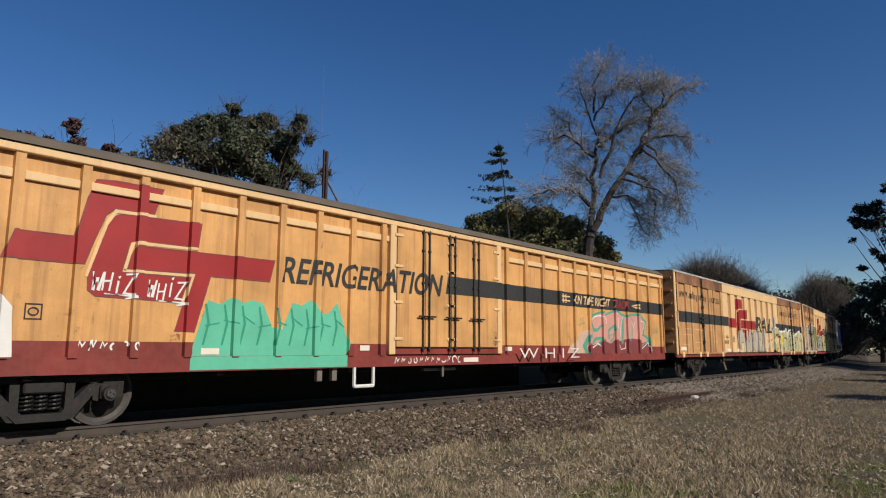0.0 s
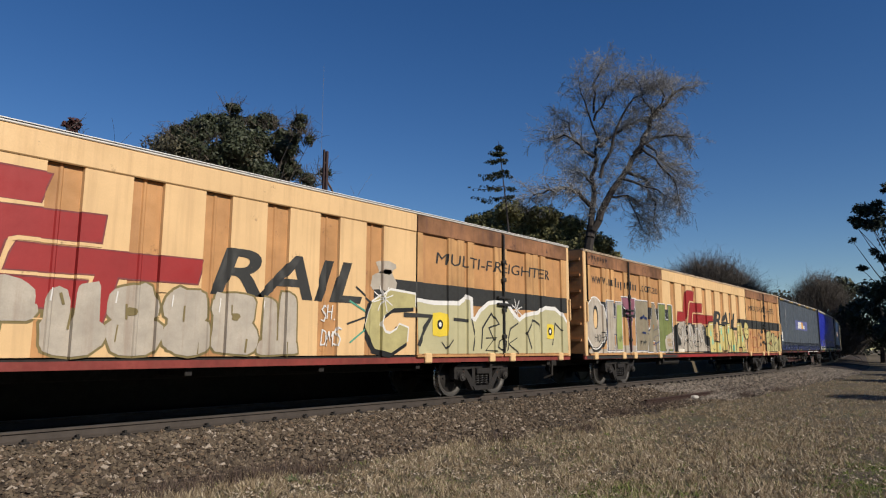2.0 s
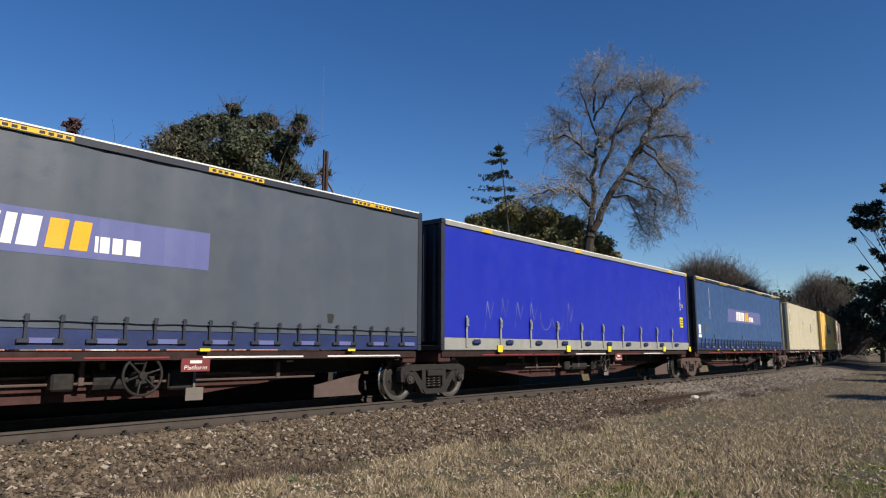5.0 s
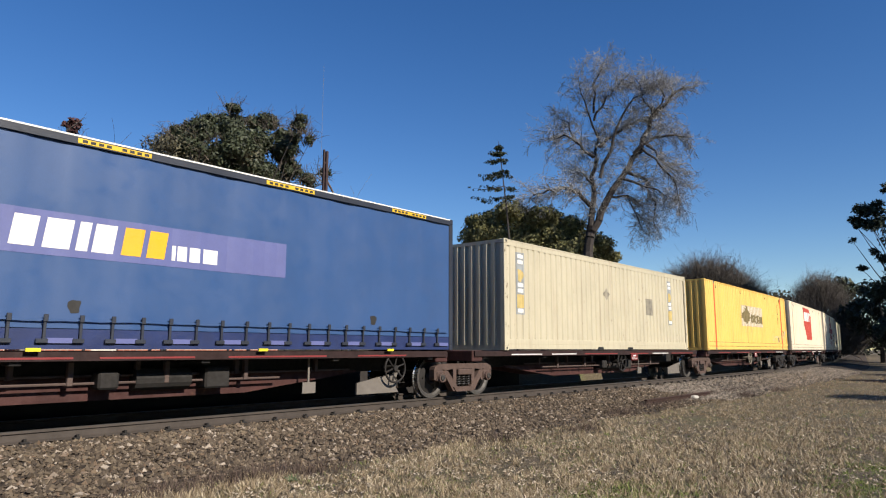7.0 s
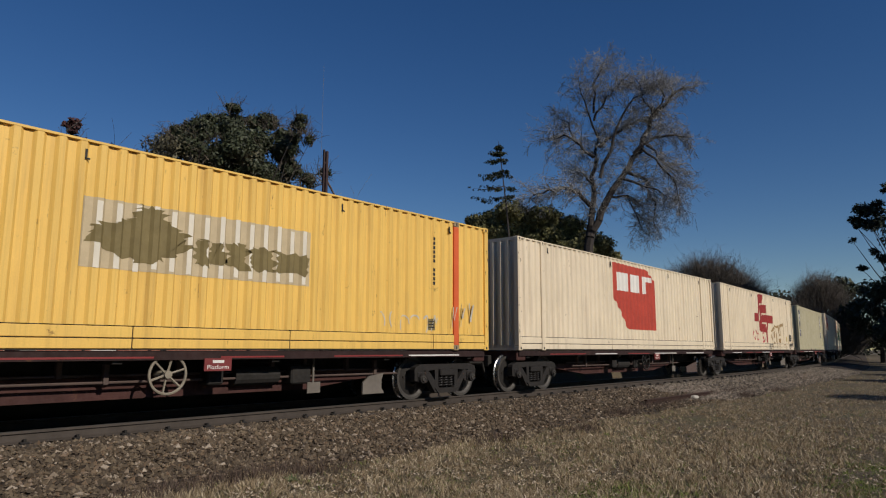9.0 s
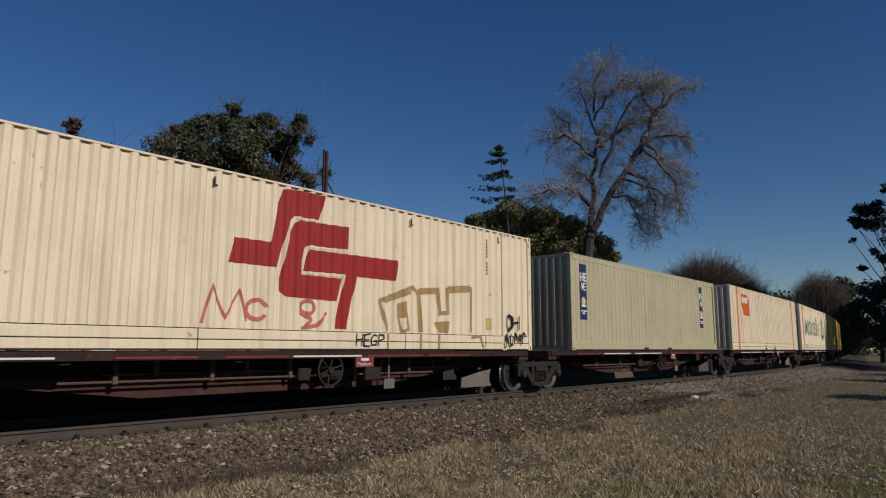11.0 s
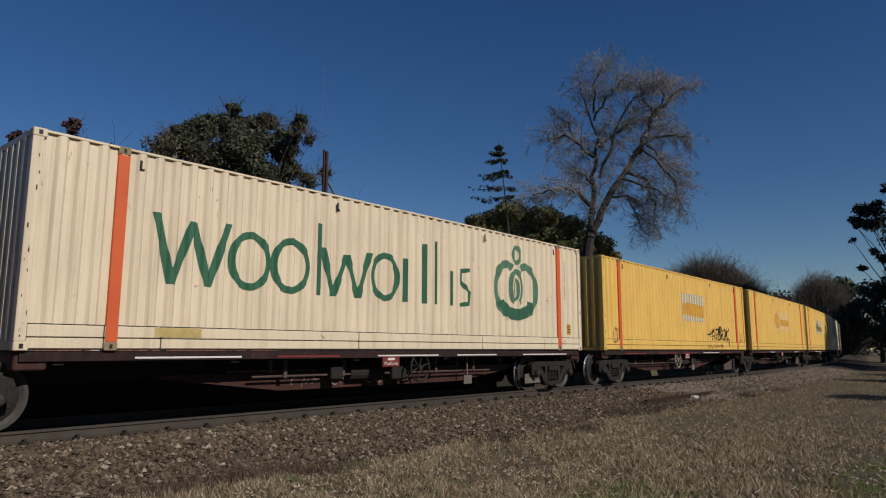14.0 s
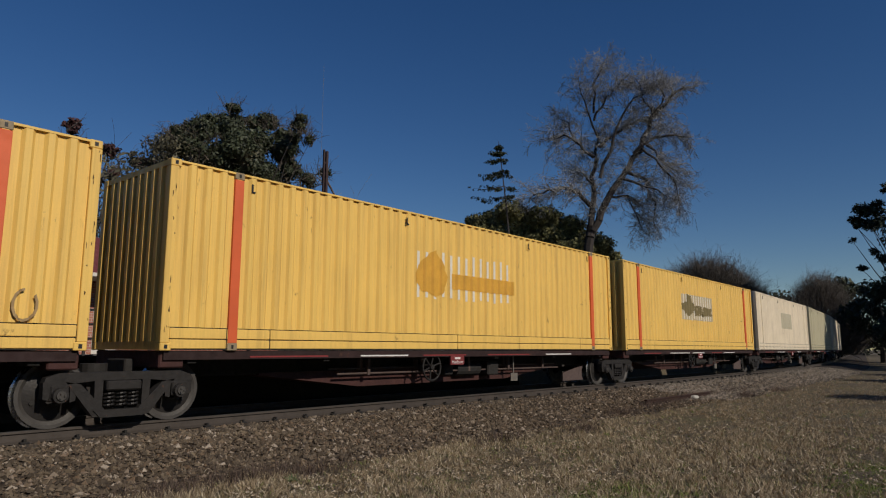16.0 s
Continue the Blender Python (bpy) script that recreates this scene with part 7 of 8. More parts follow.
serial_bars(c, side, 12.7 - h, 2.9, 3.8, SHADOW_GREY, 11, 0.05)

flat_wagon(181.0, 195.5, False, False, 8, tagged_beam=True)
c, side, h, z0, top = container(182.15, 194.4, 2.84, GREYGREEN, "grey-green ribbed forty-foot container with navy decals", fine=True)
for x in (0.57, 10.42):
    paint("navy_decal", [rect(x - h, x + 0.38 - h, 1.96, 3.62)], side, NAVY, c, 0.004, "navy blue upright decal")
    paint("decal_lettering", None, side, SIGN_WHITE, c, 0.008, "white capital lettering", words("HIRE", x + 0.02 - h, x + 0.36 - h, 3.10, 3.36, 0, 0.012))
    paint("decal_lettering", None, side, SIGN_WHITE, c, 0.008, "white capital lettering", words("ME", x + 0.07 - h, x + 0.33 - h, 2.83, 3.06, 0, 0.012))
    paint("decal_emblem", [blob(x + 0.19 - h, 2.5, 0.14, 0.14, random.Random(1), 16, 0.02, 1.0)], side, LEMON, c, 0.008)
    paint("decal_emblem", [rect(x + 0.05 - h, x + 0.33 - h, 2.34, 2.40), rect(x + 0.03 - h, x + 0.35 - h, 2.20, 2.24), rect(x + 0.08 - h, x + 0.30 - h, 2.13, 2.17)], side, SIGN_WHITE, c, 0.011)

flat_wagon(196.58, 211.21, False, False, 9, wheel_at=1.0, tagged_beam=True)
c, side, h, z0, top = container(196.58, 211.21, 2.98, CREAM, "cream ribbed container with orange posts and a red brand shape", long_posts=True, stripe=STRIPE, crisp=True)
red_block(c, side, h, 1.93, 2.72, 1.42, 1.02, STRIPE)

low_side = Side([(-h, 0), (h, 0)], -1.21)
for x in (6.21, 8.22):
    part("fork_pocket", boxes((x - h, x + 0.30 - h, -1.222, -1.20, z0 + 0.012, z0 + 0.14)), TAG_BLACK, c, "open dark fork pocket")
    paint("warning_plate", [rect(x - h, x + 0.34 - h, z0 + 0.20, z0 + 0.28)], low_side, OLD_LABEL, c, 0.004)

flat_wagon(212.75, 227.42, False, True, 10, wheel_at=0.45, tagged_beam=True)
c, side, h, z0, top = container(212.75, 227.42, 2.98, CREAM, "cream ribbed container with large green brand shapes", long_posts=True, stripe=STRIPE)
for pts_ in (((1.77, 3.14), (2.05, 2.07), (2.37, 3.08), (2.67, 2.07), (3.00, 3.14)), ((4.98, 2.98), (5.25, 2.08), (5.58, 2.9), (5.88, 2.08), (6.18, 3.0))):
    for k, ((xa, za), (xb, zb)) in enumerate(zip(pts_, pts_[1:])):
        paint("brand_mark", [[(xa - 0.07 - h, za), (xa + 0.07 - h, za), (xb + 0.07 - h, zb), (xb - 0.07 - h, zb)]], side, SIGN_GREEN, c, 0.006 + 0.0025 * (k % 2), "plain dark green slanted bar")
for k, (x, rx) in enumerate(((3.43, 0.42), (4.27, 0.43), (6.62, 0.41))):
    paint("brand_mark", ring(x - h, 2.56, rx, 0.50, 0.12, n=28), side, SIGN_GREEN, c, 0.0105 + 0.002 * (k % 2), "plain dark green ring")
for x, za, zb in ((4.84, 2.08, 3.42), (7.16, 2.08, 3.0), (7.76, 2.08, 3.38), (8.14, 2.08, 3.48), (8.68, 2.08, 2.86)):
    paint("brand_mark", [rect(x - h, x + 0.12 - h, za, zb)], side, SIGN_GREEN, c, 0.0145, "plain dark green upright bar")
paint("brand_mark", stroke([(9.45 - h, 2.95), (9.1 - h, 2.9), (9.08 - h, 2.65), (9.42 - h, 2.4), (9.38 - h, 2.15), (9.02 - h, 2.1)], 0.11), side, SIGN_GREEN, c, 0.006, "plain dark green bent stroke")
q = 11.36 - h
for cx, a0, a1 in ((q - 0.42, 60, 300), (q + 0.42, -120, 120)):
    paint("brand_emblem", ring(cx, 2.62, 0.58, 0.72, 0.2, a0, a1, 20), side, LEAF_GREEN, c, 0.006, "round green fruit-like emblem")
paint("brand_emblem", ring(q, 2.42, 0.86, 0.60, 0.30, 195, 345, 18), side, SIGN_GREEN, c, 0.008, "dark green lower curve")
paint("brand_emblem", ring(q, 2.66, 0.32, 0.50, 0.14, -60, 240, 20), side, LEAF_GREEN, c, 0.009, "inner green arch")
paint("brand_emblem", ring(q, 2.62, 0.13, 0.30, 0.09, 0, 360, 14), side, LEAF_GREEN, c, 0.009)
paint("brand_emblem", ring(q + 0.02, 3.52, 0.22, 0.26, 0.12, 0, 360, 14), side, LEAF_GREEN, c, 0.009, "small green leaf ring")
notice(c, side, 13.9 - h, 1.5, 0.14, 0.3, PATCH_ORANGE, "stencil_panel")
serial_bars(c, side, 13.75 - h, 2.5, 3.6, SHADOW_GREY, 11, 0.05)
flatside = Side([(-h, 0), (h, 0)], -1.21)
paint("warning_plate", [rect(1.85 - h, 2.6 - h, 1.26, 1.4)], flatside, OLD_LABEL, c, 0.004)

for k, (a, b, dark, pale) in enumerate(((228.78, 243.45, PATCH_ORANGE, PATCH_WHITE), (244.48, 259.15, PATCH_ORANGE, PATCH_WHITE), (260.05, 274.7, PATCH, PATCH_WHITE))):
    flat_wagon(a, b, k == 0, False, 11 + k, wheel_at=-1.1)
    c, side, h, z0, top = container(a, b, 2.98, YELLOW, ("golden yellow ribbed container with pale patch and black tag", "golden yellow ribbed container with faded orange logo patch", "golden yellow ribbed container with dark logo patch")[k], long_posts=True, stripe=STRIPE)
    if k == 0:
        paint("painted_over_logo", [rect(6.72 - h, 9.2 - h, 2.2, 3.28)], side, DULL_PATCH, c, 0.004, "dull painted-out block")
        paint("painted_over_logo", ridge_rects(side, 6.7 - h, 9.25 - h, 2.2, 3.28, random.Random(3)), side, PATCH_WHITE, c, 0.0055, "white strip on a rib")
        paint("painted_over_logo", [[(6.74 - h, 2.46), (9.15 - h, 2.36), (9.15 - h, 2.85), (7.4 - h, 2.92), (6.74 - h, 2.86)]], side, PATCH_ORANGE, c, 0.007, "orange overpainted strip")
        paint("graffiti_line", tag(">", 9.42 - h, 9.8 - h, 1.6, 1.9, 0.05, random.Random(3), 0.0) + tag("ARBOK", 9.85 - h, 12.2 - h, 1.50, 2.02, 0.05, random.Random(31), 0.12), side, TAG_BLACK, c, 0.048, "black sprayed tag")
        paint("graffiti_line", scribble(9.4 - h, 11.4 - h, 1.14, 1.3, random.Random(33), 0.03, 9), Side([(-h, 0), (h, 0)], -1.21), TAG_BLACK, c, 0.004)
        paint("graffiti_line", ring(13.85 - h, 1.65, 0.16, 0.22, 0.035, 90, 400, 12) + ring(0.8 - h, 1.55, 0.16, 0.26, 0.035), side, TAG_BROWN, c, 0.048)
        serial_bars(c, side, 12.7 - h, 2.6, 3.6, SHADOW_GREY, 10, 0.05)
    elif k == 1:
        paint("painted_over_logo", [*ridge_rects(side, 5.4 - h, 9.3 - h, 2.2, 3.25, random.Random(4))], side, PATCH_WHITE, c, 0.004, "pale vertical patches")
        paint("painted_over_logo", [blob(6.15 - h, 2.72, 0.55, 0.5, random.Random(5), 14, 0.1, 1.2), rect(6.8 - h, 9.3 - h, 2.45, 2.8)], side, PATCH_ORANGE, c, 0.007, "orange overpainted emblem")
    else:
        old_logo(c, side, 5.15 - h, 8.7 - h, 2.25, 3.25, dark, pale)

far = [(275.6, CREAM, "cream"), (291.2, GREYGREEN, "grey-green"), (307.2, CREAM, "cream"), (322.8, CREAM, "cream"), (338.4, YELLOW, "golden yellow"), (354.0, BEIGE, "beige"), (369.6, CREAM, "cream"), (385.2, GREYGREEN, "grey-green")]
for k, (a, m, nm) in enumerate(far):
    flat_wagon(a, a + 14.63, k in (2, 7), k in (1, 6), 20 + k)
    c, side, h, z0, top = container(a, a + 14.63, 2.98, m, nm + " ribbed freight container on a container wagon", long_posts=True)
    if k == 0:
        paint("dirty_patch", [rect(6.0 - h, 9.0 - h, 2.3, 3.2)], side, BEIGE, c, 0.004)

# ------------------------------------------------------------------ trees
BARK = material("grey_brown_bark", (0.055, 0.045, 0.04), 0.9, 0, 0.6, 5.0, 0.5)
TWIG = material("pale_bare_twigs", (0.26, 0.245, 0.225), 0.9, 0, 0.8, 3.0, 0, island=0.4)
GREY_TWIG = material("grey_brown_bare_twigs", (0.085, 0.072, 0.062), 0.9, 0, 0.8, 3.0, 0, island=0.3)
BROWN_TWIG = material("brown_grey_bare_twigs", (0.095, 0.078, 0.06), 0.9, 0, 0.8, 3.0, 0, island=0.4)
LEAF = material("dark_olive_leaves", (0.050, 0.060, 0.028), 0.6, 0, 0.6, 1.0, 0, island=0.5)
BUSH_LEAF = material("sunlit_olive_green_leaves", (0.17, 0.16, 0.058), 0.7, 0, 0.6, 1.0, 0, island=0.5)
OLIVE_LEAF = material("brown_olive_leaves", (0.10, 0.09, 0.052), 0.7, 0, 0.7, 1.0, 0, island=0.5)
PINE_LEAF = material("blackish_green_needles", (0.022, 0.035, 0.016), 0.6, 0, 0.6, 1.0, 0, island=0.5)
RED_LEAF = material("dull_red_leaves", (0.085, 0.036, 0.034), 0.7, 0, 0.7, 1.0, 0, island=0.4)


def tube_mesh(name, segs, mat, sides=5):
    v, f = [], []
    for p, q, r0, r1 in segs:
        d = (q - p)
        if d.length < 1e-5:
            continue
        d.normalize()
        u = d.orthogonal().normalized()
        w = d.cross(u)
        k = len(v)
        for c, r in ((p, r0), (q, r1)):
            for i in range(sides):
                a = 2 * math.pi * i / sides
                v.append(c + (u * math.cos(a) + w * math.sin(a)) * r)
        for i in range(sides):
            j = (i + 1) % sides
            f.append((k + i, k + j, k + sides + j, k + sides + i))
    me = bpy.data.meshes.new(name)
    me.from_pydata([tuple(p) for p in v], [], f)
    me.materials.append(mat)
    return new(name, me)


def grow(segs, p, d, length, r, level, rng, kids, droop, wander=0.28, ratio=0.55):
    """A wandering branch with side branches."""
    n = 3 if level == 0 else 4
    step = length / n
    for i in range(n):
        d = (d + Vector((rng.gauss(0, wander), rng.gauss(0, wander), rng.gauss(0, wander) - droop))).normalized()
        q = p + d * step
        ra, rb = r * (1 - 0.75 * i / n), r * (1 - 0.75 * (i + 1) / n)
        segs.append((p, q, max(ra, 0.009), max(rb, 0.006)))
        if level > 0:
            for _ in range(kids):
                if rng.random() < 0.75:
                    ax = Vector((rng.gauss(0, 1), rng.gauss(0, 1), rng.gauss(0, 1))).cross(d).normalized()
                    nd = (Matrix.Rotation(rng.uniform(0.4, 1.05), 3, ax) @ d).normalized()
                    grow(segs, p.lerp(q, rng.random()), nd, length * ratio * rng.uniform(0.7, 1.2), rb * 0.6, level - 1, rng, kids, droop, wander, ratio)
        p = q


def leaf_cloud(name, clumps, count, size, mat, seed, flat=0.8, shell=False, solid=False):
    """Many small leaf sprays gathered round clump centres (x, y, z, radius)."""
    rng = np.random.default_rng(seed)
    cl = []
    for x, y, z, r in clumps:
        n = 9 if r > 0.4 and not solid else 1
        for _ in range(n):
            o = rng.standard_normal(3)
            o *= r * rng.uniform(0.2, 0.95) / np.linalg.norm(o)
            cl.append((x + o[0], y + o[1], z + o[2] * flat, r * rng.uniform(0.32, 0.62) if n > 1 else r))
    cl = np.array(cl)
    wgt = cl[:, 3] ** 2
    k = rng.choice(len(cl), count, p=wgt / wgt.sum())
    d = rng.standard_normal((count, 3))
    d /= np.linalg.norm(d, axis=1)[:, None]
    rad = cl[k, 3] * (0.15 + 1.05 * rng.random(count) ** 0.6) * (1 + 0.22 * np.sin(d[:, 0] * 7 + k) * np.cos(d[:, 2] * 6 + d[:, 1] * 5))
    c = cl[k, :3] + d * rad[:, None] * np.array([1, 1, flat])
    a = rng.standard_normal((count, 3))
    if shell:
        a = np.cross(d + 0.45 * a, rng.standard_normal((count, 3)))
    a /= np.linalg.norm(a, axis=1)[:, None]
    b = np.cross(a, d + 0.4 * rng.standard_normal((count, 3)) if shell else rng.standard_normal((count, 3)))
    b /= np.linalg.norm(b, axis=1)[:, None]
    s = size * (0.5 + rng.random((count, 1)))
    v = np.stack([c - a * s, c + b * s * 0.45, c + a * s, c - b * s * 0.45], 1)
    f = np.arange(count * 4).reshape(-1, 4)
    me = bpy.data.meshes.new(name)
    me.from_pydata(v.reshape(-1, 3).tolist(), [], f.tolist())
    me.materials.append(mat)
    return new(name, me)


def stand(name, label, x, y, group=""):
    return thing(name, label, "tree", group, pose(x, y, 0))


def across(x, y):
    """Unit vector across the sight line to a place."""
    r = math.hypot(x, y)
    return Vector((y / r, -x / r, 0))


def put(ob, parent, label=""):
    ob.parent = parent
    if label:
        tagged(ob, label)


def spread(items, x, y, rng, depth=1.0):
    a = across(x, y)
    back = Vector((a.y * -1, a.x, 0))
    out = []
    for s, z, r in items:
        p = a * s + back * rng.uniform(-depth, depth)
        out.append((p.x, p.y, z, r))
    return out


# Tall bare deciduous tree behind the line
def bare_tree(x, y, limbs, seed, levels, kids, droop):
    t = stand("bare_tree", "tall bare spreading deciduous tree behind the train", x, y)
    rng = random.Random(seed)
    a = across(x, y)
    b = Vector((-a.y, a.x, 0))
    limbs = [(r, [(u, v if v < 9 else 9 + (v - 9) * 0.95) for u, v in pts]) for r, pts in limbs]
    big, small = [], []
    for i, (r, pts) in enumerate(limbs):
        dep = 0.0 if i == 0 else rng.uniform(-1.7, 1.7)
        pp = [a * s + b * dep * k / (len(pts) - 1) + Vector((0, 0, z)) for k, (s, z) in enumerate(pts)]
        fine = []
        for p, q in zip(pp, pp[1:]):
            for m in range(3):
                u = p.lerp(q, m / 3) + Vector((rng.gauss(0, 0.09), rng.gauss(0, 0.09), rng.gauss(0, 0.05)))
                fine.append(u if fine or m else p)
        fine.append(pp[-1])
        n = len(fine) - 1
        for k in range(n):
            ra = r * (1 - 0.72 * k / n) if i else r * (1 - 0.25 * k / n)
            rb = r * (1 - 0.72 * (k + 1) / n) if i else r * (1 - 0.25 * (k + 1) / n)
            big.append((fine[k], fine[k + 1], ra, rb))
            if i and k >= 1:
                for _ in range(kids + 3):
                    d = (fine[k + 1] - fine[k]).normalized()
                    ax = Vector((rng.gauss(0, 1), rng.gauss(0, 1), rng.gauss(0, 1))).cross(d).normalized()
                    nd = (Matrix.Rotation(rng.uniform(0.4, 1.1), 3, ax) @ d).normalized()
                    grow(small, fine[k].lerp(fine[k + 1], rng.random()), nd, rng.uniform(0.8, 2.0), min(rb * 0.5, 0.035), levels, rng, 2, droop)
    put(tube_mesh("trunk", big, BARK, 8), t, "dark grey forked trunk and limbs")
    put(tube_mesh("crown", small, TWIG, 3), t, "fine pale bare twigs")
    return t


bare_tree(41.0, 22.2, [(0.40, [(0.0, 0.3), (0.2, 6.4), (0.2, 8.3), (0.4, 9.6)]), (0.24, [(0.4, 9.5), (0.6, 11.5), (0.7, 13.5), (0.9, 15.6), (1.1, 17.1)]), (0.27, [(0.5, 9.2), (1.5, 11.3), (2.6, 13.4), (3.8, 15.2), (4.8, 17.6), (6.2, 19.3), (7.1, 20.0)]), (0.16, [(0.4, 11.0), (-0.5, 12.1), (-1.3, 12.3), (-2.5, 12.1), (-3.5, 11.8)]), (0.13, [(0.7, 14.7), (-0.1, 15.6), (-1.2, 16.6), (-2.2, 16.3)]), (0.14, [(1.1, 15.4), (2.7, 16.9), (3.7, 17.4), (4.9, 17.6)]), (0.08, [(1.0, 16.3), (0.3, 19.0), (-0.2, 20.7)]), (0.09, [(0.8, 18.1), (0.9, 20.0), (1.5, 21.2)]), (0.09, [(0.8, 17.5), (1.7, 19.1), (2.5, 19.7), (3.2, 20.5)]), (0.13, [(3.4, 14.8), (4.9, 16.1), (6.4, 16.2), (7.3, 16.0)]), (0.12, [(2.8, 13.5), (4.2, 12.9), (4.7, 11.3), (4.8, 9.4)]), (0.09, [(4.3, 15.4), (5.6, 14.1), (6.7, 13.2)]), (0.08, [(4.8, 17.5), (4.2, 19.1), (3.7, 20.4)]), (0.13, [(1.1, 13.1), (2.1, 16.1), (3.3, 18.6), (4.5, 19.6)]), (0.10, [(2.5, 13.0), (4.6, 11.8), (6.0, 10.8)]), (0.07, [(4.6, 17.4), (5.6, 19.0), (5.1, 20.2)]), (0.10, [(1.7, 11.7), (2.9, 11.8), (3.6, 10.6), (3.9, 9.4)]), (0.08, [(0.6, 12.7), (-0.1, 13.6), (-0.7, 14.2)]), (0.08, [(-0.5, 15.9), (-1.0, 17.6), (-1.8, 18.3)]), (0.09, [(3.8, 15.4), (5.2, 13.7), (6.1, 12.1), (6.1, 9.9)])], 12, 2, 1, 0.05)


def leafy_tree(name, label, x, y, clumps, count, size, mat, seed, trunk=True, extra=None, flat=0.8, twigs=0, twig_mat=None, shell=False, tall=2.4, solid=False, limb=1.0):
    t = stand(name, label, x, y)
    rng = random.Random(seed)
    cs = spread(clumps, x, y, rng, 1.8)
    put(leaf_cloud("crown", cs, count, size, mat, seed, flat, shell, solid), t)
    if extra:
        put(leaf_cloud("lower_crown", spread(extra[0], x, y, rng, 2.0), extra[1], size, extra[2], seed + 1), t, "thin brownish lower foliage")
    segs = []
    for cx, cy, cz, r in cs:
        base = Vector((cx * 0.15, cy * 0.15, max(0.5, cz * 0.35)))
        mid = base.lerp(Vector((cx, cy, cz)), 0.55) + Vector((rng.gauss(0, 0.3), rng.gauss(0, 0.3), 0))
        segs += [(base, mid, 0.14 * limb, 0.09 * limb), (mid, Vector((cx, cy, cz)), 0.09 * limb, 0.03 * limb)]
    zt = min(c[2] for c in cs)
    segs.append((Vector((0, 0, GROUND)), Vector((0, 0, max(1.0, zt * 0.6))), 0.32, 0.2))
    small = []
    for _ in range(twigs):
        cx, cy, cz, r = rng.choice(cs)
        p = Vector((cx + rng.gauss(0, r * 0.5), cy + rng.gauss(0, r * 0.5), cz - rng.uniform(0.3 * r, r * 1.8)))
        grow(small, p, Vector((rng.gauss(0, 0.5), rng.gauss(0, 0.5), 1)).normalized(), rng.uniform(0.4 * tall, tall), 0.035, 1, rng, 2, -0.02)
    put(tube_mesh("trunk", segs, BARK, 6), t)
    if small:
        put(tube_mesh("twig_work", small, twig_mat or GREY_TWIG, 3), t, "bare grey twigs among the leaves")
    return t


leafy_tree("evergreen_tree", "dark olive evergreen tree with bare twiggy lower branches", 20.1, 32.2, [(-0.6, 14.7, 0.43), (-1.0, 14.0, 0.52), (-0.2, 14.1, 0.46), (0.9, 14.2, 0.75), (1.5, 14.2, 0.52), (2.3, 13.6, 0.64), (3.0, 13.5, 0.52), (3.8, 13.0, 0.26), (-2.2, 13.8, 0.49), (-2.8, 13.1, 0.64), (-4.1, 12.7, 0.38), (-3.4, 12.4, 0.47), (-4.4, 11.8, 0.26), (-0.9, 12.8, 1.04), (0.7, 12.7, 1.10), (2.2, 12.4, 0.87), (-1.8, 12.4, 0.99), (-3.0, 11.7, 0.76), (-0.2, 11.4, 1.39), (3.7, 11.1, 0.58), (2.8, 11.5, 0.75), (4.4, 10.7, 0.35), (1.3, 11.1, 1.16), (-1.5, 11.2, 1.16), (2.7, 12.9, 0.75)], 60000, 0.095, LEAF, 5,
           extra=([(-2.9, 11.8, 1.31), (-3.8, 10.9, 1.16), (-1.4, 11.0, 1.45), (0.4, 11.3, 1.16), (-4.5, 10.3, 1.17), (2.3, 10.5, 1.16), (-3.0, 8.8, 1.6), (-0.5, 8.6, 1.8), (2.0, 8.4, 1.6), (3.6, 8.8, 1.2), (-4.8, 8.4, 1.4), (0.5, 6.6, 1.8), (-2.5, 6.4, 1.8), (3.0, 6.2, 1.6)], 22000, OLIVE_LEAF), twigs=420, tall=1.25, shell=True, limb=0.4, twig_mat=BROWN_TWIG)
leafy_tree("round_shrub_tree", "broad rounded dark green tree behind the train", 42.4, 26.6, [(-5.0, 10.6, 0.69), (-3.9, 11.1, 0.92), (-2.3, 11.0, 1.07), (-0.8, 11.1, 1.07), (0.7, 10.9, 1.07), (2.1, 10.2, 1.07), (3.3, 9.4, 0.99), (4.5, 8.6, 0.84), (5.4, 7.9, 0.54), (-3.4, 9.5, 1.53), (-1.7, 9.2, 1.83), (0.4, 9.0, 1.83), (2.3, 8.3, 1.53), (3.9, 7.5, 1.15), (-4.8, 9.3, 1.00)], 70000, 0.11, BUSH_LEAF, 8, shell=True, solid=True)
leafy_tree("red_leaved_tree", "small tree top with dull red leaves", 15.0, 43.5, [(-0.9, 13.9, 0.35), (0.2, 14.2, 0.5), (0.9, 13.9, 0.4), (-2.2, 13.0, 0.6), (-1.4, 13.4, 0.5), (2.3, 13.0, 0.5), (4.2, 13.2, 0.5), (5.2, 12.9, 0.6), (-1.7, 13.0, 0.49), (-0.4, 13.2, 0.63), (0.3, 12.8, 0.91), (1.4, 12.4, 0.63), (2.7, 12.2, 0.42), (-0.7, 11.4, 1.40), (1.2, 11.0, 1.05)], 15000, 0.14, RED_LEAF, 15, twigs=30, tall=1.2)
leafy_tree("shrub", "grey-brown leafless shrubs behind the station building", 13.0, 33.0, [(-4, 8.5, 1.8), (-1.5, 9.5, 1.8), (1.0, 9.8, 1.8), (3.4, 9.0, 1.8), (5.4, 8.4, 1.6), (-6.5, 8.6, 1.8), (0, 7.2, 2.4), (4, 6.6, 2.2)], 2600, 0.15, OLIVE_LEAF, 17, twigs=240)


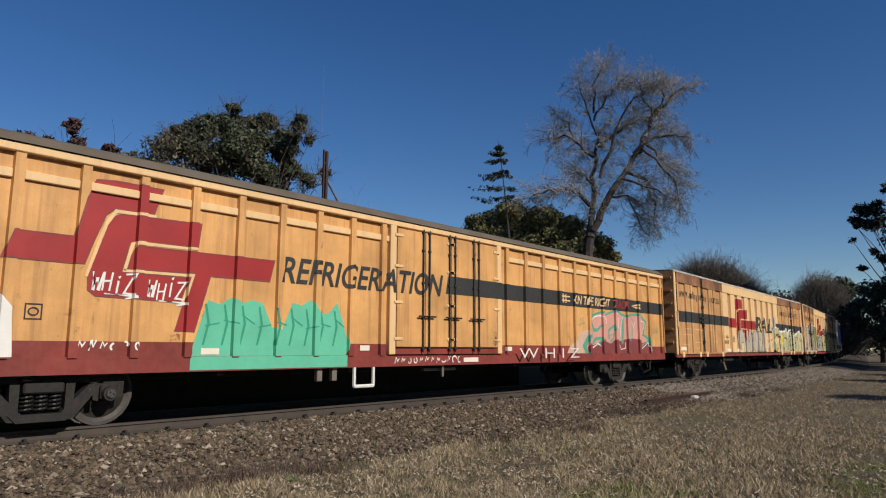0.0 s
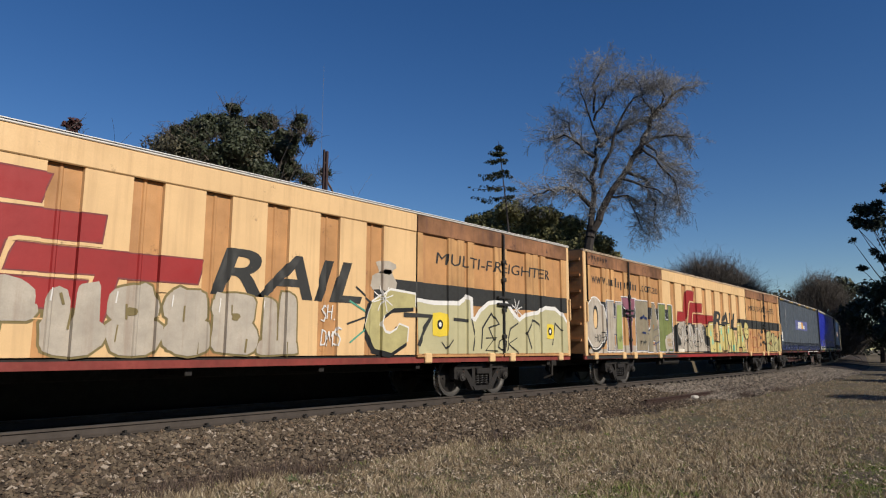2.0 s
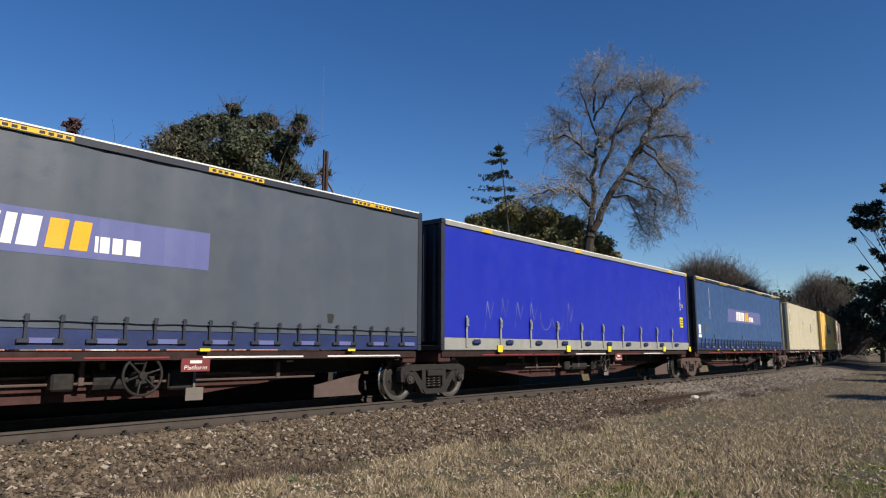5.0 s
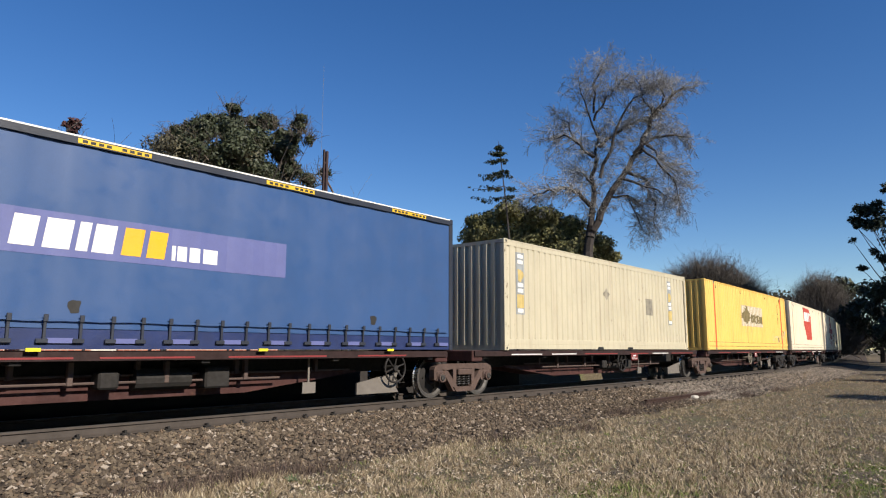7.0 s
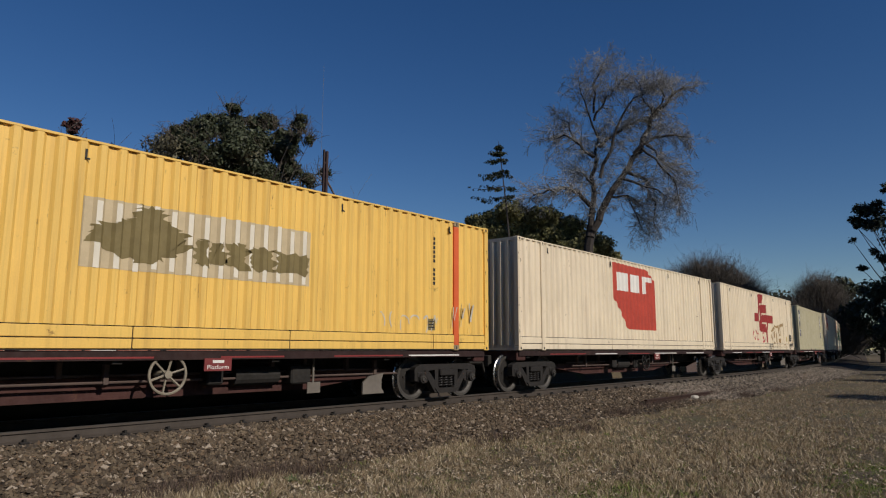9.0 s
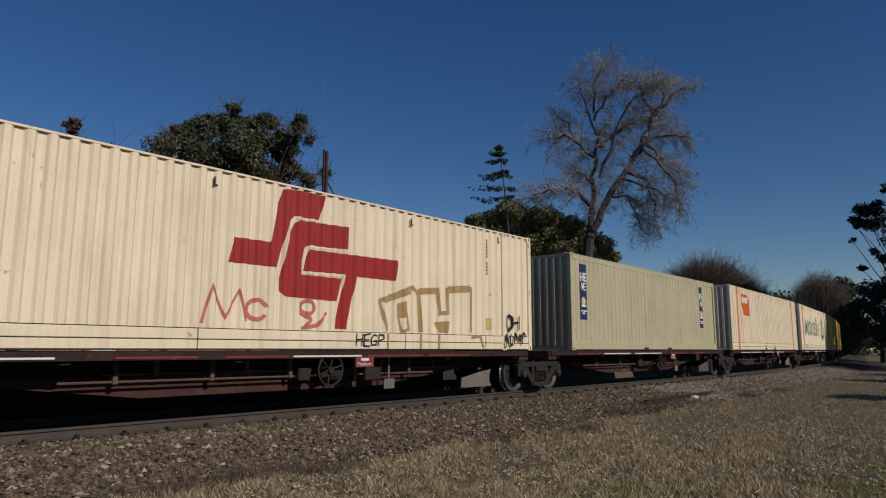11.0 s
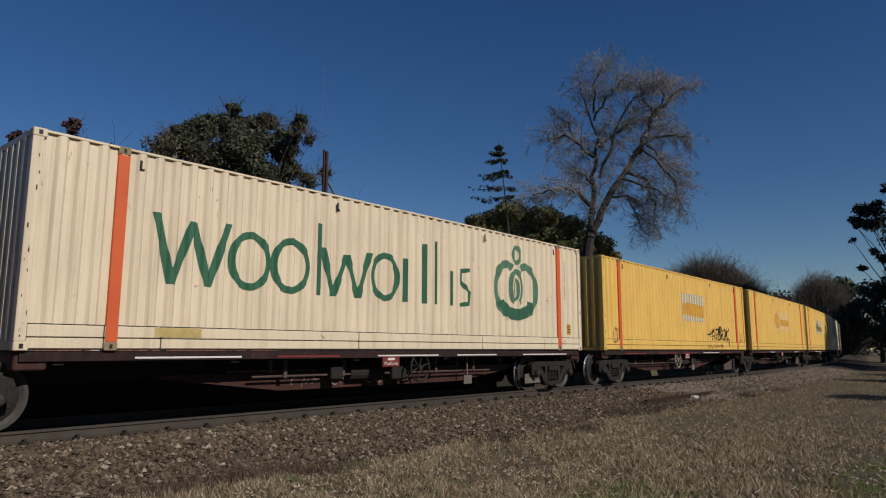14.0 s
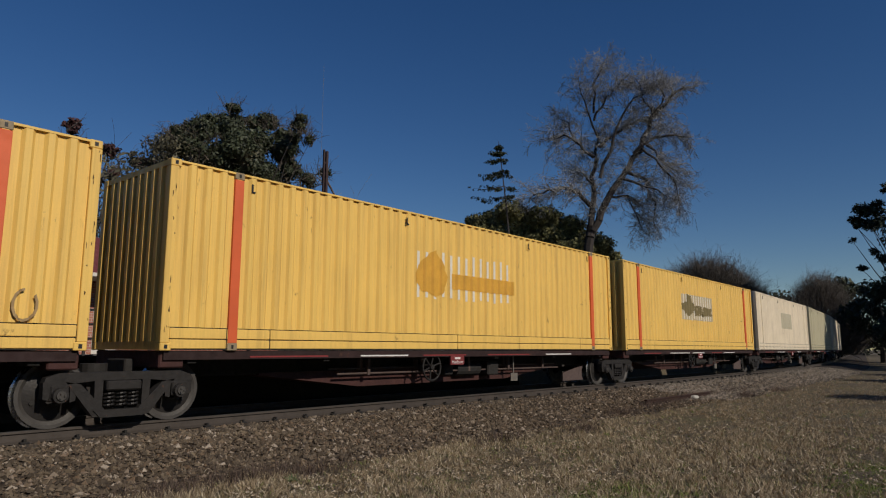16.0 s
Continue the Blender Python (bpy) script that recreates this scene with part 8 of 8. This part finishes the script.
def conifer(x, y, base, top, mat):
    """Thin one-sided conifer top with drooping needle boughs."""
    t = stand("conifer", "ragged one-sided dark conifer top", x, y)
    a = across(x, y)
    rng = random.Random(4)
    tip = Vector((0, 0, top)) - a * 0.75
    low = Vector((0, 0, GROUND)) + a * 0.6
    segs = [(low, low.lerp(tip, 0.7) + a * 0.12, 0.16, 0.06), (low.lerp(tip, 0.7) + a * 0.12, tip, 0.06, 0.02)]
    cl = []
    for u, ln in ((-0.04, 2.3), (0.15, 2.6), (0.36, 1.8), (0.44, 1.5), (0.66, 1.15), (0.78, 0.7), (0.9, 0.35)):
        z = base + (top - base) * u
        c = low.lerp(tip, (z - GROUND) / (top - GROUND)) + a * 0.1
        for sgn, k in ((-1, 1.0), (-1, 0.75), (-1, 0.5), (1, 0.3)):
            dirn = (a * sgn + Vector((-a.y, a.x, 0)) * rng.uniform(-0.7, 0.7)).normalized()
            prev = c
            for m in range(1, 8):
                f = m / 7
                p = c + dirn * ln * k * f + Vector((0, 0, -0.22 * math.sin(f * 2.6) * ln * k * 0.6 + rng.gauss(0, 0.03)))
                segs.append((prev, p, 0.028 * (1.1 - f), 0.02 * (1.1 - f) + 0.004))
                prev = p
                cl.append((p.x + rng.gauss(0, 0.06), p.y, p.z - 0.08, rng.uniform(0.08, 0.2)))
    put(tube_mesh("trunk", segs, BARK, 5), t)
    put(leaf_cloud("crown", cl, 4200, 0.07, mat, 21, 0.8), t, "sparse blackish green needle boughs")


conifer(38.0, 26.45, 11.9, 15.8, PINE_LEAF)


def bare_clump(name, label, x, y, wide, high, seed, count, mat):
    """A leafless far tree or thicket: many upright twigs within a rounded outline."""
    t = stand(name, label, x, y)
    rng = random.Random(seed)
    a = across(x, y)
    b = Vector((-a.y, a.x, 0))
    trunk, small = [], []
    for _ in range(7):
        s = rng.uniform(-0.4, 0.4) * wide
        trunk.append((a * s * 0.3 + Vector((0, 0, GROUND)), a * s + b * rng.uniform(-1, 1) + Vector((0, 0, high * 0.6)), 0.22, 0.08))
    for _ in range(count):
        s = rng.uniform(-1, 1)
        top = high * math.sqrt(max(0.05, 1 - s * s * 0.8)) * rng.uniform(0.82, 1.0)
        ln = rng.uniform(1.5, 3.5)
        p = a * s * wide * 0.5 + b * rng.uniform(-2, 2) + Vector((0, 0, max(0.5, top - ln * rng.uniform(0.9, 2.2))))
        grow(small, p, (a * s * 0.6 + b * rng.gauss(0, 0.3) + Vector((0, 0, 1))).normalized(), ln, 0.035, 1, rng, 2, 0.0, 0.22)
    put(tube_mesh("trunk", trunk, BARK, 5), t)
    put(tube_mesh("crown", small, mat, 3), t, "dense grey leafless twigs")


bare_clump("bare_thicket", "grey leafless tree beside the curve", 74.0, 25.5, 11.5, 11.8, 3, 3600, GREY_TWIG)
bare_clump("bare_thicket", "leafless poplars beyond the curve", 108.0, 21.4, 7.5, 12.8, 5, 1700, GREY_TWIG)
bare_clump("bare_thicket", "brown leafless thicket beyond the curve", 92.0, 23.0, 16.0, 7.6, 6, 2400, GREY_TWIG)
bare_clump("bare_thicket", "thin leafless saplings behind the station", 27.0, 32.0, 9.0, 11.5, 9, 150, TWIG)
leafy_tree("far_evergreens", "dark evergreen tree line beyond the curve", 112.0, 24.0, [(-12, 7.5, 2.4), (-9, 8, 2.4), (-5, 7.6, 2.4), (-2, 7, 2.4), (1.5, 8, 2.4), (4.5, 9, 2.4), (-7, 4, 3), (0, 4, 3), (5, 4, 3)], 14000, 0.32, LEAF, 31)
leafy_tree("pine_tree", "black-green pine beside the far track", 95.0, 12.6, [(-2.5, 6.2, 2.0), (0, 7.4, 2.2), (2.6, 8.2, 2.6), (-2.0, 4, 2.4), (2.5, 5, 3), (0.5, 2.5, 2.4), (4, 3, 3)], 9000, 0.24, PINE_LEAF, 33)
leafy_tree("pine_tree", "black-green pine beside the far track", 73.0, 8.8, [(-0.8, 6.0, 1.0), (0.8, 7.4, 1.2), (2.4, 8.0, 1.8), (-1.2, 4.6, 1.4), (1.6, 5.4, 2.0), (0.3, 3.0, 1.8), (2.8, 2.8, 2.4)], 8000, 0.2, PINE_LEAF, 34, twigs=40)
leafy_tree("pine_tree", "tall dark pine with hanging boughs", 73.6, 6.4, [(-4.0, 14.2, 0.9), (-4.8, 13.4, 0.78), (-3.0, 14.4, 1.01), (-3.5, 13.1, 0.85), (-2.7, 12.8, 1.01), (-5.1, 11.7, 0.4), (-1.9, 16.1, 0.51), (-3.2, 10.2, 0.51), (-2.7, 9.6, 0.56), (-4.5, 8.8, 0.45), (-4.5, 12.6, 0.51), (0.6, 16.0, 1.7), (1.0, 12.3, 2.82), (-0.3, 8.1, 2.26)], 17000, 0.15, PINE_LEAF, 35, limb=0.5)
# Pines out of view on the right, placed to throw shade on train and verge
for x, y, s, k in ((26.5, -13.6, 0.85, 36), (41.0, -9.0, 0.72, 45), (49.0, -8.0, 0.72, 46), (68.0, -2.0, 1.2, 41), (66.0, 1.5, 1.2, 42), (76.0, 2.0, 1.2, 43), (92.0, 5.0, 1.2, 44), (70.0, -3.0, 1.25, 37), (84.0, 0.5, 1.25, 38), (100.0, 4.0, 1.3, 39), (62.0, -9.0, 1.2, 40)):
    leafy_tree("pine_tree", "tall dark pine beside the grassy verge", x, y, [(0, 12 * s, 2.0 * s), (-2 * s, 10 * s, 1.8 * s), (2 * s, 10 * s, 2 * s), (0.5, 8 * s, 2.2 * s), (-2 * s, 7 * s, 1.4 * s), (2.4 * s, 6.6 * s, 1.6 * s)], 6000, 0.32, PINE_LEAF, k)

rng = random.Random(77)
line = []
for k in range(60):
    a_ = radians(56 + k * 0.62)
    d_ = rng.uniform(190, 230)
    line.append((d_ * math.sin(a_), d_ * math.cos(a_), rng.uniform(2, 6), rng.uniform(4, 6.5)))
# Unseen tree belt behind the camera, added to cut sky light on end walls
belt = []
for k in range(110):
    a_ = radians(128 + k * 1.95)
    d_ = rng.uniform(36, 46)
    belt.append((d_ * math.sin(a_), d_ * math.cos(a_), rng.uniform(2, 13), rng.uniform(3.0, 4.5)))
tagged(leaf_cloud("tree_belt", belt, 30000, 0.8, PINE_LEAF, 52), "unseen belt of trees added to block low sky light", "wood", kind="stuff")
wood = leaf_cloud("distant_wood", line, 26000, 0.55, PINE_LEAF, 51)
tagged(wood, "dark distant wood along the horizon", "wood", kind="stuff")

# ------------------------------------------------------------------ station building, fence and mast
BRICK = bpy.data.materials.new("red_brick_wall")
BRICK.use_nodes = True
N_, L_ = BRICK.node_tree.nodes, BRICK.node_tree.links
bt = N_.new("ShaderNodeTexBrick")
bt.inputs["Color1"].default_value, bt.inputs["Color2"].default_value = (0.30, 0.10, 0.07, 1), (0.40, 0.16, 0.10, 1)
bt.inputs["Mortar"].default_value, bt.inputs["Scale"].default_value = (0.45, 0.40, 0.34, 1), 1.0
bt.inputs["Brick Width"].default_value, bt.inputs["Row Height"].default_value, bt.inputs["Mortar Size"].default_value = 0.23, 0.086, 0.008
mp_ = N_.new("ShaderNodeMapping")
mp_.inputs["Rotation"].default_value = (radians(90), 0, 0)
tc_ = N_.new("ShaderNodeTexCoord")
L_.new(tc_.outputs["Object"], mp_.inputs["Vector"])
L_.new(mp_.outputs[0], bt.inputs["Vector"])
L_.new(bt.outputs["Color"], N_["Principled BSDF"].inputs["Base Color"])
N_["Principled BSDF"].inputs["Roughness"].default_value = 0.9
IRON = material("dull_red_roof_iron", (0.21, 0.055, 0.05), 0.6, 0, 0.75, 1.5, 0.05)
TRIM = material("off_white_trim_paint", (0.68, 0.63, 0.55), 0.6, 0, 0.85, 2.0)
GLASS = bpy.data.materials.new("dark_window_glass")
GLASS.use_nodes = True
GLASS.node_tree.nodes["Principled BSDF"].inputs["Base Color"].default_value = (0.02, 0.025, 0.03, 1)
GLASS.node_tree.nodes["Principled BSDF"].inputs["Roughness"].default_value = 0.08
BY = 24.0
st = thing("station_building", "red brick station building with a dull red iron roof", "building")
st.matrix_basis = pose(0, BY, 0.86)
pieces = []
openings = [(-1.2, 0.1, 0.9, 2.1), (9.6, 10.5, 0.0, 2.05), (5.8, 7.2, 1.05, 2.0)]
xs = sorted({-6.0, 17.2} | {v for o in openings for v in o[:2]})
for a, b in zip(xs, xs[1:]):
    o = next((o for o in openings if abs(o[0] - a) < 1e-6), None)
    if o is None:
        pieces.append((a, b, 0, 0.25, 0, 2.75))
    else:
        if o[2] > 0:
            pieces.append((a, b, 0, 0.25, 0, o[2]))
        pieces.append((a, b, 0, 0.25, o[3], 2.75))
pieces.append((-6.0, -5.75, 0.25, 7.0, 0, 2.75))
pieces.append((16.95, 17.2, 0.25, 7.0, 0, 2.75))
for row in pieces:
    part("wall", boxes(row), BRICK, st, "red brick wall")
part("door", boxes((9.62, 10.48, 0.08, 0.13, 0.01, 2.03)), TRIM, st, "off-white flush door")
for a, b, z0_, z1_ in (openings[0], openings[2]):
    w = part("window", boxes((a, a + 0.07, 0.05, 0.15, z0_, z1_), (b - 0.07, b, 0.05, 0.15, z0_, z1_), (a + 0.07, b - 0.07, 0.05, 0.15, z1_ - 0.07, z1_), (a + 0.07, b - 0.07, 0.05, 0.15, z0_, z0_ + 0.07), ((a + b) / 2 - 0.025, (a + b) / 2 + 0.025, 0.06, 0.14, z0_ + 0.07, z1_ - 0.07)), TRIM, st, "off-white window frame")
    part("pane", boxes((a + 0.07, b - 0.07, 0.09, 0.1, z0_ + 0.07, z1_ - 0.07)), GLASS, w)
    part("sill", boxes((a - 0.08, b + 0.08, -0.08, 0.0, z0_ - 0.09, z0_ - 0.005)), TRIM, w)
bm = bmesh.new()
rows = []
n = 180
for i in range(n + 1):
    x = -6.6 + 24.4 * i / n
    d = 0.018 if i % 2 else 0.0
    rows.append([bm.verts.new((x, -1.3, 2.62 + d)), bm.verts.new((x, 3.5, 4.55 + d)), bm.verts.new((x, 8.3, 2.62 + d))])
for a, b in zip(rows, rows[1:]):
    bm.faces.new((a[0], b[0], b[1], a[1]))
    bm.faces.new((a[1], b[1], b[2], a[2]))
part("roof", bm, IRON, st, "dull red corrugated iron roof")
part("gutter", boxes((-6.6, 17.8, -1.42, -1.3, 2.52, 2.64)), TRIM, st, "off-white gutter")
part("eave_lining", boxes((-6.5, 17.7, -1.28, 0, 2.5, 2.53)), TRIM, st)
for x in (-4.5, -1.8, 1.5, 4.9, 11.6, 15.0):
    bm = bmesh.new()
    soft_box(bm, x - 0.06, x + 0.06, -1.2, -1.08, 0, 2.5, 0.01)
    part("veranda_post", bm, BLACK if x > 5 else TRIM, st)
part("gable", boxes((-6.0, -5.75, 0.3, 6.9, 2.76, 3.2), (16.95, 17.2, 0.3, 6.9, 2.76, 3.2)), BRICK, st)
mural = thing("wall_mural", "painted mural of a yellow sun over green and blue hills", "mural", "", pose(7.68, BY - 0.03, 0.86 + 1.05))
part("board", boxes((0, 1.47, 0.0, 0.028, 0, 1.02)), material("mural_sky_paint", (0.22, 0.16, 0.13), 0.6, 0, 0.8, 5.0), mural)
board = Side([(-1, 0), (3, 0)], 0)
rngm = random.Random(2)
paint("painted_hill", [[(0, 0), (1.47, 0), (1.47, 0.42), (1.1, 0.36), (0.75, 0.52), (0.45, 0.46), (0.2, 0.6), (0, 0.5)]], board, material("mural_green_paint", (0.22, 0.32, 0.12), 0.6, 0, 0.6, 9.0), mural, 0.003)
paint("painted_hill", [[(0.7, 0), (1.47, 0), (1.47, 0.55), (1.25, 0.62), (1.0, 0.45), (0.75, 0.3)]], board, material("mural_blue_paint", (0.08, 0.20, 0.36), 0.6, 0, 0.6, 9.0), mural, 0.006)
paint("painted_sun", [blob(0.82, 0.72, 0.24, 0.20, rngm, 18, 0.02, 1.0)], board, material("mural_yellow_paint", (0.75, 0.55, 0.04), 0.6), mural, 0.009)
for i in range(9):
    a_ = 0.25 + i * 0.33
    paint("painted_ray", stroke([(0.82 + 0.28 * math.cos(a_), 0.72 + 0.22 * math.sin(a_)), (0.82 + 0.5 * math.cos(a_), 0.72 + 0.29 * math.sin(a_))], 0.03), board, TAG_BROWN, mural, 0.006)
planter = thing("planter_tub", "grey wooden planter tub with pale flowers", "planter", "", pose(7.3, BY - 1.0, 0.86))
bm = bmesh.new()
soft_box(bm, -0.22, 0.22, -0.2, 0.2, 0, 0.5, 0.02)
part("tub", bm, PLATE, planter)
put(leaf_cloud("flowers", [(0, 0, 0.62, 0.26)], 500, 0.05, TRIM, 61), planter, "pale flowers and stems")
FENCE = material("dark_fence_steel", (0.035, 0.03, 0.03), 0.6)
fe = thing("platform_fence", "dark steel tube fence along the platform", "fence", "", pose(0, TRACK_Y + 6.2, 0.86))
for z in (1.15, 0.8, 0.45):
    bm = bmesh.new()
    cyl(bm, (-5, 0, z), (18.5, 0, z), 0.03, n=6)
    part("rail_bar", bm, FENCE, fe)
for k in range(13):
    bm = bmesh.new()
    cyl(bm, (-5 + k * 1.95, 0, 0.0), (-5 + k * 1.95, 0, 1.18), 0.035, n=6)
    part("post", bm, FENCE, fe)
mast = thing("radio_mast", "dark red steel mast with a thin whip antenna and stay", "mast", "", pose(18.9, 23.3, 0))
REDSTEEL = material("dark_red_mast_steel", (0.05, 0.025, 0.022), 0.6, 0, 0.7)
bm = bmesh.new()
soft_box(bm, -0.02, 0.10, -0.08, 0.08, GROUND, 10.0, 0.02)
soft_box(bm, -0.15, -0.08, -0.05, 0.05, 6.5, 10.05, 0.01)
box(bm, -0.09, -0.01, -0.03, 0.03, 7.2, 7.26)
box(bm, -0.09, -0.01, -0.03, 0.03, 9.4, 9.46)
part("pole", bm, REDSTEEL, mast)
bm = bmesh.new()
cyl(bm, (0.05, 0, 8.7), (0.95, -0.7, 6.6), 0.05, n=6)
part("stay", bm, REDSTEEL, mast)
bm = bmesh.new()
cyl(bm, (-0.18, 0.12, 6.0), (-0.18, 0.12, 14.2), 0.008, 0.004, 6)
for z in (6.4, 8.9):
    soft_box(bm, -0.2, 0.0, 0.05, 0.14, z, z + 0.06, 0.01)
part("antenna", bm, PLATE, mast, "thin white whip antenna")


# ------------------------------------------------------------------ movement
def run_pose(s, half):
    a, b = beside(s - half, 0, 0), beside(s + half, 0, 0)
    d = b - a
    return Matrix.Translation((a + b) / 2) @ Matrix.Rotation(math.atan2(d.y, d.x), 4, "Z")


def motions():
    for ob, s, half in movers:
        walk(ob, [(k * 0.5, run_pose(s - travelled(k * 0.5), half)) for k in range(33)])
    spin = [(k / FPS, math.degrees(-travelled(k / FPS) / WHEEL_R)) for k in range(481)]
    for w, dx in wheels:
        walk(w, [(t, Matrix.Translation((dx, 0, WHEEL_R)) @ Matrix.Rotation(radians(a), 4, "Y")) for t, a in spin])


motions()
